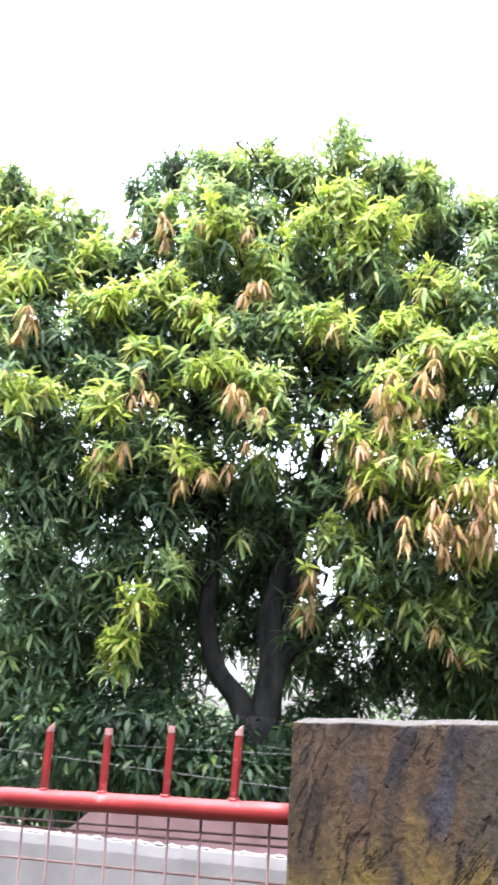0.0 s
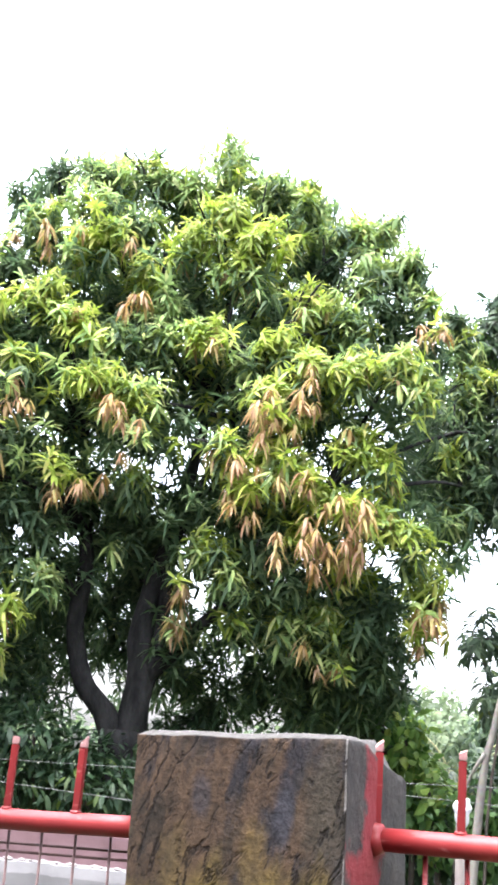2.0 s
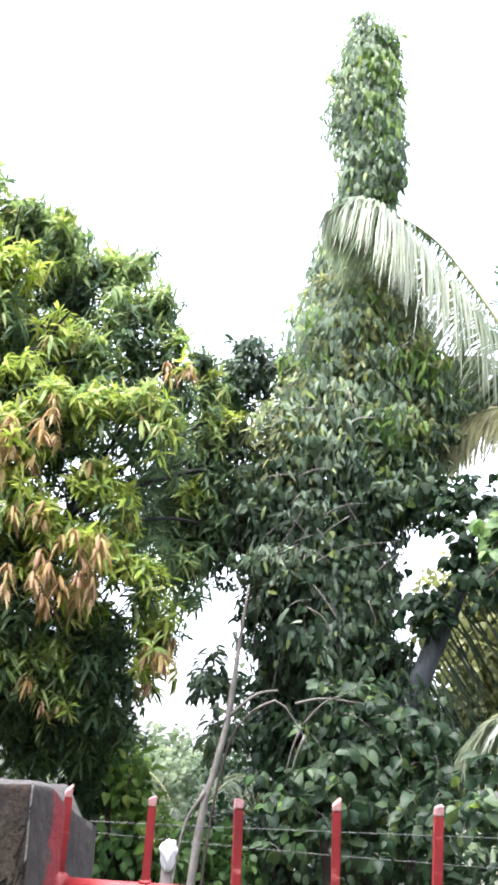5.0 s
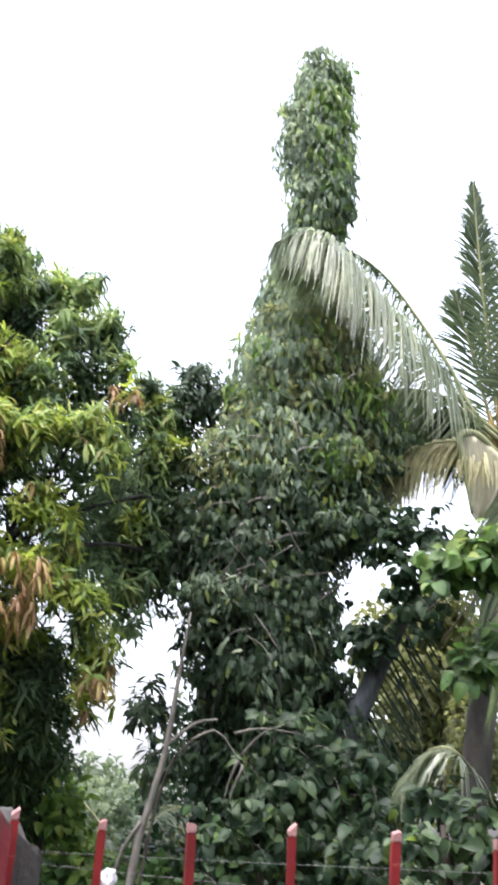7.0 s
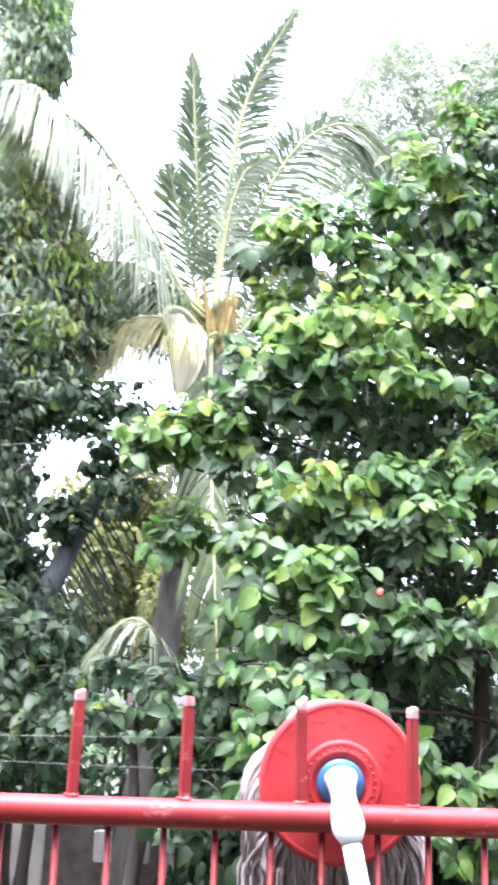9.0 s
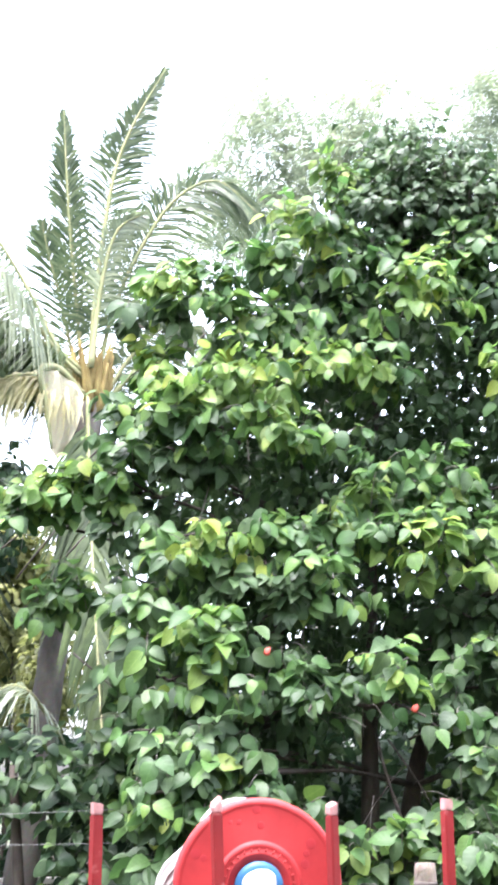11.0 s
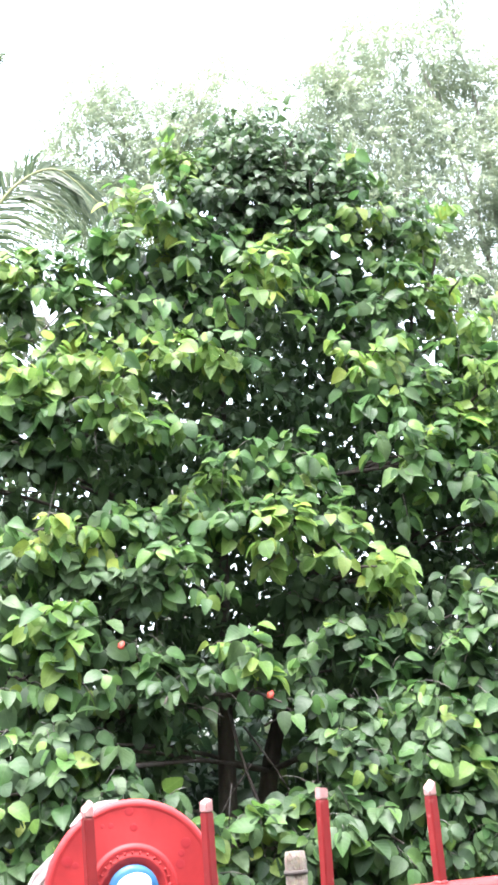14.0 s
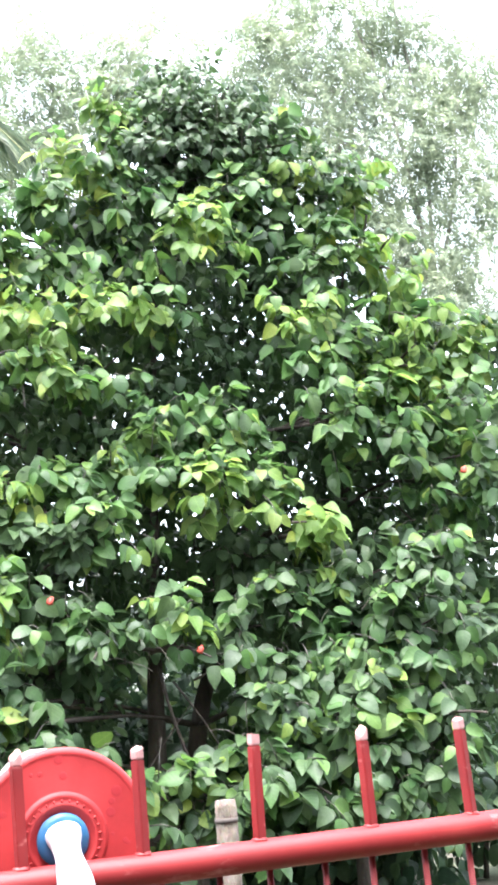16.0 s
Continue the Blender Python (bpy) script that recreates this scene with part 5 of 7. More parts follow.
BUSHES = [
    (-2.99, 7.75, 1.42, 0.24, 0.34, 1), (-3.14, 7.69, 1.82, 0.19, 0.43, 1), (-6.67, 19.18, 2.04, 0.85, 0.53, 0),
    (-7.61, 20.95, 2.51, 0.58, 0.69, 0), (-3.44, 11.82, 1.88, 0.40, 0.34, 0), (-2.45, 6.87, 1.05, 0.39, 0.26, 0),
    (-2.21, 8.02, 1.29, 0.39, 0.34, 0), (-2.24, 9.53, 2.51, 0.50, 0.67, 0), (-8.82, 26.89, 2.39, 0.87, 0.87, 0),
]
BUSHES_LEFT = [
    (-6.12, 4.66, 1.32, 0.40, 0.35, 0), (-5.53, 4.40, 1.08, 0.37, 0.25, 0), (-5.99, 4.76, 2.21, 0.27, 0.27, 1),
    (-5.77, 4.73, 1.66, 0.39, 0.30, 0), (-5.03, 4.75, 1.38, 0.45, 0.29, 0), (-3.96, 4.34, 1.25, 0.22, 0.18, 1),
    (-4.92, 4.16, 1.12, 0.46, 0.19, 0), (-3.88, 5.02, 1.29, 0.23, 0.23, 0), (-6.14, 4.33, 1.84, 0.39, 0.65, 0),
    (-4.31, 5.93, 1.43, 0.39, 0.30, 0),
]
MANGO_BACK = [
    (-5.66, 4.28, 3.30, 0.47, 0.59, 0), (-5.68, 4.48, 2.31, 0.47, 0.59, 0), (-5.56, 4.31, 4.17, 0.40, 0.45, 0),
    (-5.29, 4.76, 2.48, 0.46, 0.46, 0), (-5.47, 4.74, 1.83, 0.47, 0.38, 0), (-3.07, 6.25, 4.04, 0.50, 0.45, 0),
    (-3.67, 5.80, 4.52, 0.60, 0.40, 0), (-4.61, 5.36, 4.45, 0.65, 0.45, 0), (-2.70, 6.30, 3.20, 0.40, 0.50, 0),
    (-2.85, 6.00, 2.50, 0.40, 0.35, 0), (-4.20, 5.60, 4.00, 0.50, 0.35, 0),
]

# ---------------------------------------------------------------- mango tree
mango = thing("mango_tree", (-4.0, 5.1, 0))
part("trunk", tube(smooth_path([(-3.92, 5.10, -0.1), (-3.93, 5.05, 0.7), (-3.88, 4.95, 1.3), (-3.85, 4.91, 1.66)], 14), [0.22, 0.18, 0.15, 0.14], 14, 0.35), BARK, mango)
BOUGHS = [
    ([(-3.87, 4.93, 1.50), (-3.95, 4.84, 1.75), (-4.06, 4.76, 1.91), (-4.12, 4.72, 2.09), (-4.15, 4.69, 2.33), (-4.15, 4.75, 2.71), (-4.30, 4.85, 3.24), (-4.40, 4.9, 3.88)], [0.10, 0.075, 0.068, 0.065, 0.06, 0.05, 0.035, 0.02]),
    ([(-3.83, 4.93, 1.50), (-3.78, 4.97, 1.97), (-3.82, 4.98, 2.24), (-3.80, 5.05, 2.58), (-3.73, 5.15, 3.01), (-3.71, 5.3, 3.45), (-3.62, 5.4, 4.2)], [0.11, 0.09, 0.085, 0.07, 0.055, 0.04, 0.02]),
    ([(-3.76, 4.98, 1.85), (-3.70, 5.01, 2.12), (-3.68, 5.03, 2.44), (-3.66, 5.05, 2.79), (-3.55, 5.1, 3.2), (-3.2, 5.2, 3.96)], [0.05, 0.045, 0.04, 0.035, 0.03, 0.015]),
    ([(-3.74, 4.98, 2.0), (-3.4, 5.15, 2.4), (-3.0, 5.3, 2.8), (-2.7, 5.4, 3.3)], [0.06, 0.045, 0.035, 0.015]),
]
FORKS = []
for pts, rad in BOUGHS:
    line = smooth_path(pts, 20)
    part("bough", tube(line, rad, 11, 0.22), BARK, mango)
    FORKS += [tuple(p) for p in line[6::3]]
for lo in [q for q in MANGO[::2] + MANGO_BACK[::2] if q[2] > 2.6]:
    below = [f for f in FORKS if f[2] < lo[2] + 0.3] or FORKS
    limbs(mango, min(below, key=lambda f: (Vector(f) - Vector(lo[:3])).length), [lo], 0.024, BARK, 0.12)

SPRAYS = [spray(15, 0.124, 0.022, -25, 50, 0.22, 11), spray(14, 0.130, 0.022, -40, 40, 0.30, 12), spray(16, 0.102, 0.022, -20, 65, 0.46, 13), spray(13, 0.122, 0.023, -50, 35, 0.60, 14)]
LIMP = [spray(14, 0.082, 0.020, -70, 30, 1.0, 21), spray(12, 0.090, 0.020, -75, 15, 0.9, 22), spray(15, 0.075, 0.020, -65, 40, 1.1, 23)]
SPRAY_MATS = {0: M_OLD_SHADED, 1: M_MID, 2: M_NEW, 3: M_RUST}
TOWARDS = np.array([0.45, -0.75, 0.0])


def tufts(lobes, per_area, least, front=0.55):
    """Places of sprays over foliage masses; most of them on the outer, open side."""
    at, nor, kind = [], [], []
    for x, y, z, rx, rz, c in lobes:
        n = int(per_area * rx * rz) + least
        d = rng.normal(0, 1, (n, 3)) + TOWARDS * front + np.array([0, 0, 0.25])
        d /= np.linalg.norm(d, axis=1, keepdims=True)
        at.append(np.array((x, y, z)) + d * np.array((rx, 0.5 * (rx + rz), rz)) * rng.uniform(0.35, 1.3, (n, 1)))
        nor.append(d)
        kind.append(np.full(n, c))
    return np.vstack(at), np.vstack(nor), np.concatenate(kind)


A = [tufts(MANGO, 760.0, 8), tufts(MANGO_BACK, 60.0, 6, 0.0)]
# inside sprays behind the outer tufts, crown shade in their dark green, open in places
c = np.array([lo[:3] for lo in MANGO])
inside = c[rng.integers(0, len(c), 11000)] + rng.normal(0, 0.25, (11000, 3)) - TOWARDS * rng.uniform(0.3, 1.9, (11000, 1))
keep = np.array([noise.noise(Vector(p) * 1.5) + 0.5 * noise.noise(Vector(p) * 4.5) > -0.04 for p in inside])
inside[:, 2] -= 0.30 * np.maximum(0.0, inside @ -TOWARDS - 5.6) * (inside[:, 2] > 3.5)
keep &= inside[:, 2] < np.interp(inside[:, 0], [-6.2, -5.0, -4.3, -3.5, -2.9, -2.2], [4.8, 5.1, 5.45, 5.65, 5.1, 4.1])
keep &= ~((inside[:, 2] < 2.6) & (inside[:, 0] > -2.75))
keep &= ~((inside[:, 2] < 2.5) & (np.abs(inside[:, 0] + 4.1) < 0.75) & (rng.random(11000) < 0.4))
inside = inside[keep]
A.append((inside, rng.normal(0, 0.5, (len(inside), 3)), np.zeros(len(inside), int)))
# mature foliage between the upper masses
high = c[c[:, 2] > 3.4]
fill = high[rng.integers(0, len(high), 1500)] + rng.normal(0, 1, (1500, 3)) * np.array([0.26, 0.2, 0.2]) - TOWARDS * rng.uniform(0.1, 0.7, (1500, 1)) - np.array([0, 0, 0.12])
fill = fill[(fill[:, 2] < np.interp(fill[:, 0], [-6.2, -5.0, -4.3, -3.5, -2.9, -2.2], [4.7, 5.0, 5.3, 5.4, 4.8, 4.0])) & (fill[:, 0] < -2.9)]
A.append((fill, rng.normal(0, 0.5, (len(fill), 3)), (rng.random(len(fill)) < 0.6).astype(int)))
at, nor, kind = (np.concatenate([a[k] for a in A]) for k in range(3))
hung = np.repeat(np.array(FLUSH), 4, axis=0) + rng.normal(0, 1, (len(FLUSH) * 4, 3)) * np.array([0.065, 0.07, 0.075])
at, nor, kind = np.vstack([at, hung]), np.vstack([nor, rng.normal(0, 0.3, (len(hung), 3))]), np.concatenate([kind, rng.choice([3, 3, 3, 2], len(hung))])
n = len(at)
u = rng.random(n)
was = kind.copy()
kind[(was == 2) & (u < 0.24)] = 1
kind[(was == 2) & (u > 0.965)] = 3
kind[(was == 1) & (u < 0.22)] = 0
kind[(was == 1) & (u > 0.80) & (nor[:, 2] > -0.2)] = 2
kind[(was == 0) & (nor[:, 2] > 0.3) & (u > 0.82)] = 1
# undersides of the masses get the dark green as painted shade
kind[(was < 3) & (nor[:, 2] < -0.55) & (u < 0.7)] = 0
rot = upright(n, nor, rng.uniform(0.15, 0.8, n) * np.where(kind == 3, 0.3, 1.0))
size = rng.uniform(0.78, 1.15, n)
which = rng.integers(0, 4, n)
near = np.argsort(at @ -TOWARDS + 3.0 * (kind == 0))[:290]
taken = np.zeros(n, bool)
taken[near] = True
meshes = {}
for i in near:
    c, v = int(kind[i]), int(which[i])
    key = (c, v % 3 if c == 3 else v)
    if key not in meshes:
        tv, tf = LIMP[key[1]] if c == 3 else SPRAYS[v]
        me = bpy.data.meshes.new("leaf_spray")
        me.from_pydata(tv.tolist(), [], tf)
        me.polygons.foreach_set("use_smooth", [True] * len(me.polygons))
        me.materials.append(SPRAY_MATS[c])
        meshes[key] = me
    ob = link("leaf_spray", meshes[key], None, mango)
    ob.matrix_basis = Matrix.LocRotScale(Vector(at[i]), Matrix(rot[i].tolist()).to_quaternion(), Vector((size[i],) * 3))
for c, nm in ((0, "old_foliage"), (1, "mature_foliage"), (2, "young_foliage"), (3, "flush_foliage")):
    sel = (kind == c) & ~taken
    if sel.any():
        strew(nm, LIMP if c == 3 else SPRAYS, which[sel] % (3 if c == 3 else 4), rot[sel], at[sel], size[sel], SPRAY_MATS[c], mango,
              ("old and inner leaves, crown shade in their dark green", "green leaves", "yellow-green young leaves", "limp rusty pink young leaves")[c])
rebase(mango, (-4.0, 5.1, 0))
tagged(mango, "dense mango tree with yellow-green and rusty pink young leaves", "tree")

# broad leaves
BROAD = [blade(0.122, 0.090, OVAL, 0.40, 0.34, 0.3), blade(0.104, 0.080, HEART, 0.55, 0.18, -0.4), blade(0.132, 0.088, HEART, 0.28, 0.45, -0.25), blade(0.112, 0.084, OVAL, 0.48, -0.15, 0.5)]

# ---------------------------------------------------------------- vine-covered tree
VINE_Y = 7.4
vine_tree = thing("vine_covered_tree", (-1.0, VINE_Y, 0))
part("trunk", tube(smooth_path([(-0.95, VINE_Y, -0.1), (-1.1, VINE_Y, 2.5), (-1.18, VINE_Y, 5.0), (-1.08, VINE_Y, 8.3)], 24), [0.26, 0.2, 0.16, 0.08], 12, 0.15), BARK_DARK, vine_tree)
prof = np.array(VINE_PROFILE[::-1])
SMALL = [blade(0.125, 0.040, LANCE, 0.35, 0.3), blade(0.11, 0.042, HEART, 0.3, 0.3), blade(0.15, 0.040, LANCE, 0.2, 0.3), blade(0.135, 0.034, LANCE, 0.5, 0.4)]


def vine_skin(count, lo, hi, zmin, zmax, big, each=55, hang=0.95, turned=(0, 2 * math.pi)):
    """Leaves in hanging tufts that overlap like shingles on a column."""
    heaps = max(1, count // each)
    tz, ta = rng.uniform(zmin, zmax, heaps), rng.uniform(*turned, heaps)
    pick = rng.integers(0, heaps, count)
    off = rng.normal(0, 1, count)
    z = np.clip(tz[pick] - 0.16 * off * off + 0.06, zmin - 0.25, zmax)
    r = np.interp(z, prof[:, 1], prof[:, 2])
    az = ta[pick] + rng.normal(0, 1, count) * 0.085 / np.maximum(r, 0.25)
    swell = rng.uniform(0.74, 1.14, heaps)[pick]
    cx = np.interp(z, prof[:, 1], prof[:, 0])
    lump = np.array([1 + (0.34 if q < 5.4 else 0.20) * noise.noise(Vector((math.cos(a) * 1.3, math.sin(a) * 1.3, q * 1.9))) + 0.16 * noise.noise(Vector((math.cos(a) * 4, math.sin(a) * 4, q * 5))) for a, q in zip(az, z)])
    d = np.maximum(r * np.interp(z, [5.0, 5.8], [1.0, 0.88]) * lump * swell * rng.uniform(lo, hi, count) - 0.02, 0.03)
    n3 = np.stack([np.cos(az), np.sin(az), np.zeros(count)], 1)
    at = np.stack([cx, np.full(count, VINE_Y), z], 1) + n3 * d[:, None]
    run = n3 * 0.35 + np.array([0, 0, -hang]) + rng.normal(0, 1, (count, 3)) * np.interp(z, [4.5, 5.5], [0.48, 0.30])[:, None]
    return at, turn(run, n3 + np.array([0, 0, 0.5]) + rng.normal(0, 0.5, (count, 3))), rng.uniform(0.75, 1.25, count) * big


def skin(name, kinds, mat, label, *coats):
    made = [vine_skin(*c[:6], **(c[6] if len(c) > 6 else {})) for c in coats]
    at, rot, size = (np.concatenate([s[k] for s in made]) for k in range(3))
    strew(name, kinds, rng.integers(0, len(kinds), len(at)), rot, at, size, mat, vine_tree, label)


OPEN_SIDE = (-2.4, 0.3)
skin("vine_leaves", SMALL, V_LEAF, "hanging vine leaves, haze in their grey-green",
     (14500, 0.62, 1.06, 5.5, 8.45, 0.68), (10000, 0.68, 1.05, 4.7, 6.2, 0.68), (2500, 0.35, 0.7, 4.4, 8.2, 1.2), (8500, 0.76, 1.08, 3.1, 5.0, 0.66))
skin("fresh_vine_leaves", SMALL, T_NEW, "light yellow-green vine leaves", (520, 0.85, 1.06, 6.9, 8.3, 0.85, dict(each=26, turned=(-1.4, 0.4))), (760, 0.86, 1.10, 4.2, 5.7, 0.80, dict(each=30, turned=OPEN_SIDE)))
skin("olive_leaves", SMALL, V_OLIVE, "matted olive-yellow vine leaves", (6500, 0.80, 1.06, 4.2, 5.9, 0.66, dict(hang=0.6)))
skin("narrow_leaves", SMALL, V_DARK, "dark hanging narrow leaves", (8000, 0.66, 1.04, 2.4, 5.0, 0.74))
skin("creeper_leaves", BROAD, V_DARK, "dark glossy round creeper leaves", (900, 0.80, 1.02, 4.3, 5.0, 0.50), (4600, 0.70, 1.06, 2.4, 4.6, 0.56), (2000, 0.30, 0.75, 1.3, 4.6, 1.1))
skin("host_leaves", [blade(0.125, 0.07, HEART, 0.3, 0.25), blade(0.105, 0.065, HEART, 0.15, 0.2)], C_LEAF, "glossy pointed leaves with shade in their dark colour", (1300, 0.75, 1.08, 2.6, 4.2, 0.72), (6000, 0.70, 1.06, 1.3, 2.8, 0.74))
for k in range(46):
    z = rng.uniform(2.6, 8.2)
    a = rng.uniform(*OPEN_SIDE) if z < 5 else rng.uniform(0, 2 * math.pi)
    r = np.interp(z, prof[:, 1], prof[:, 2]) * 1.0
    x = np.interp(z, prof[:, 1], prof[:, 0])
    s = Vector((x + r * math.cos(a), VINE_Y + r * math.sin(a), z))
    part("vine_stem", tube(smooth_path([s, s + Vector((0.05 * math.cos(a), 0.05 * math.sin(a), -0.2)), s + Vector((rng.normal(0, 0.1), 0, -0.4))], 6), [0.004, 0.002], 5), BARK_DARK, vine_tree)
# bare dead twigs caught in the leaves
for k in range(34):
    z = rng.normal(3.45, 0.35) if k % 3 else rng.uniform(2.5, 5.4)
    a = rng.uniform(-2.3, -0.9)
    r = np.interp(z, prof[:, 1], prof[:, 2]) * 1.06
    s = Vector((np.interp(z, prof[:, 1], prof[:, 0]) + r * math.cos(a), VINE_Y + r * math.sin(a), z))
    d = Vector((rng.uniform(-0.17, 0.17), rng.normal(0, 0.04), rng.uniform(-0.13, 0.13)))
    part("dead_twig", tube(smooth_path([s - d, s + Vector((0, -0.03, 0.015)), s + d], 6), [0.006, 0.003], 5, 0.15), BARK_GREY, vine_tree)
rebase(vine_tree, (-1.0, VINE_Y, 0))
tagged(vine_tree, "tall tree trunk wholly wrapped in hanging green vines", "tree")


# ---------------------------------------------------------------- broad-leaved shrubs and trees
def shoots(lobes, per_area, least, leaves, ahead=0.9):
    """Leafy shoots that arch out of foliage masses, leaves in turn on both sides and hanging over; the tips are younger."""
    at, run, nor, size, kind, twigs = [], [], [], [], [], []
    for x, y, z, rx, rz, c in lobes:
        mid, half = np.array((x, y, z)), np.array((rx, 0.45 * (rx + rz), rz))
        for _ in range(int((2.6 if c == 3 else 1.0) * per_area * rx * rz) + least):
            d = rng.normal(0, 1, 3) + np.array([0, -ahead, 0.15])
            d /= np.linalg.norm(d)
            a = mid + rng.normal(0, 0.52, 3) * half
            b = a + d * rng.uniform(0.09, 0.20)
            way = b - a
            side = np.cross(way, (0, 0, 1.0))
            side /= np.linalg.norm(side) + 1e-6
            lift = np.array([0, 0, 0.25 * np.linalg.norm(way)])
            line = [a + way * f + lift * 4 * f * (1 - f) * 0.5 for f in (0, 0.35, 0.7, 1.0)]
            twigs.append(line)
            m = int(leaves + rng.integers(-2, 3))
            big = rng.uniform(0.85, 1.12) * (0.62 if c == 3 else 1.0)
            for k in range(m):
                f = 0.25 + 0.75 * (k + rng.random() * 0.5) / m
                p = a + way * f + lift * 2 * f * (1 - f)
                r = side * (1 if k % 2 else -1) * rng.uniform(0.35, 0.9) + d * rng.uniform(0.2, 0.7) * (1.6 if f > 0.85 else 1.0) + np.array([0, 0, -rng.uniform(0.2, 0.95)]) + rng.normal(0, 0.16, 3)
                at.append(p + r / np.linalg.norm(r) * 0.03)
                run.append(r)
                nor.append(np.array([0, -0.5, 0.9]) + d * 0.45 + rng.normal(0, 0.48, 3))
                size.append(big * (0.62 + 0.62 * rng.beta(2, 1.6)) * (0.72 if f > 0.9 else 1.0))
                e = 0 if c == 3 else c
                if c and c < 3:
                    e = min(2, c + 1) if f > 0.86 and rng.random() < 0.5 else (c - 1 if rng.random() < 0.20 else c)
                # low leaves step down to darker greens that stand in for shade
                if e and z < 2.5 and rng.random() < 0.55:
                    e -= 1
                kind.append(e)
    return np.array(at), np.array(run), np.array(nor), np.array(size), np.array(kind), twigs


def broad_crown(tree, lobes, per_area, least, leaves, size0, parts, mats, names, inner=(), ahead=0.9, kinds=BROAD):
    at, run, nor, size, kind, twigs = shoots(lobes, per_area, least, leaves, ahead)
    # the dark hollow between the stems stays bare
    bare = (((at[:, 0] - 1.93) / 0.40) ** 2 + ((at[:, 2] - 1.72) / 0.30) ** 2 < 1) & (rng.random(len(at)) < 0.9)
    at, run, nor, size, kind = (q[~bare] for q in (at, run, nor, size, kind))
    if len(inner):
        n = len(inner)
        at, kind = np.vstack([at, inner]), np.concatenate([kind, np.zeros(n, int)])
        run = np.vstack([run, rng.normal(0, 0.55, (n, 3)) + np.array([0, 0, -0.5])])
        nor = np.vstack([nor, rng.normal(0, 0.5, (n, 3)) + np.array([0, -0.2, 0.9])])
        size = np.concatenate([size, rng.uniform(0.58, 1.0, n)])
    n = len(at)
    rot, size, which = turn(run, nor), size * size0, rng.integers(0, len(kinds), n)
    taken = np.zeros(n, bool)
    near = np.argsort(at[:, 1])[:parts]
    taken[near] = True
    meshes = {}
    for i in near:
        key = (int(kind[i]), int(which[i]))
        if key not in meshes:
            tv, tf = kinds[key[1]]
            me = bpy.data.meshes.new("leaf")
            me.from_pydata(tv.tolist(), [], tf)
            leaf_uv(me, tv[:, :2] * 9.0)
            me.polygons.foreach_set("use_smooth", [True] * len(me.polygons))
            me.materials.append(mats[key[0]])
            meshes[key] = me
        ob = link("leaf", meshes[key], None, tree)
        ob.matrix_basis = Matrix.LocRotScale(Vector(at[i]), Matrix(rot[i].tolist()).to_quaternion(), Vector((size[i],) * 3))
    for c in (0, 1, 2):
        sel = (kind == c) & ~taken
        if sel.any():
            strew(names[c], kinds, which[sel], rot[sel], at[sel], size[sel], mats[c], tree)
    bm = bmesh.new()
    for line in twigs:
        tube(line, [0.0032, 0.0015], 4, 0.0, bm)
    part("leaf_twig", bm, BARK_MID, tree)["kind"] = "stuff"


LEAF_NAMES = ("old_leaves", "mature_leaves", "young_leaves")
creeper = thing("creeper_shrub", (-0.3, 5.8, 0))
for a, b in (((-0.6, 6.2, -0.1), (-0.5, 6.0, 1.9)), ((0.1, 5.2, -0.1), (0.2, 5.1, 1.7)), ((-1.0, 5.8, -0.1), (-0.95, 5.7, 1.6))):
    a, b = Vector(a), Vector(b)
    part("stem", tube(smooth_path([a, a.lerp(b, 0.5) + Vector((0.1, 0.05, 0)), b], 9), [0.05, 0.02], 8, 0.2), BARK_DARK, creeper)
broad_crown(creeper, [lo for lo in ARMS[:19] + CREEPER[:11] if lo[2] > (1.42 if -0.9 < lo[0] < 0.3 else 1.22) or lo[0] > 0.5], 260.0, 7, 8, 0.74, 120, (C_LEAF, T_OLD_SHADED, T_MID), LEAF_NAMES)
rebase(creeper, (-0.3, 5.8, 0))
tagged(creeper, "leafy creeper shrub with glossy heart-shaped green leaves", "shrub")

shade_tree = thing("dark_tree", (-1.62, 7.6, 0))
part("trunk", tube(smooth_path([(-1.62, 7.6, -0.1), (-1.66, 7.6, 1.6), (-1.62, 7.6, 2.8), (-1.75, 7.5, 4.2), (-1.9, 7.2, 5.0)], 20), [0.085, 0.075, 0.065, 0.04, 0.01], 9, 0.2), BARK_DARK, shade_tree)
for lo in ARMS[19:]:
    limbs(shade_tree, (-1.65, 7.6, max(1.2, min(4.2, lo[2] - 0.3))), [lo], 0.02, BARK_DARK, 0.1)
broad_crown(shade_tree, ARMS[19:], 900.0, 26, 9, 0.72, 0, (V_DARK, T_MID, T_MID), LEAF_NAMES, kinds=SMALL)
rebase(shade_tree, (-1.62, 7.6, 0))
tagged(shade_tree, "slim dark-leaved tree standing between larger trees", "tree")

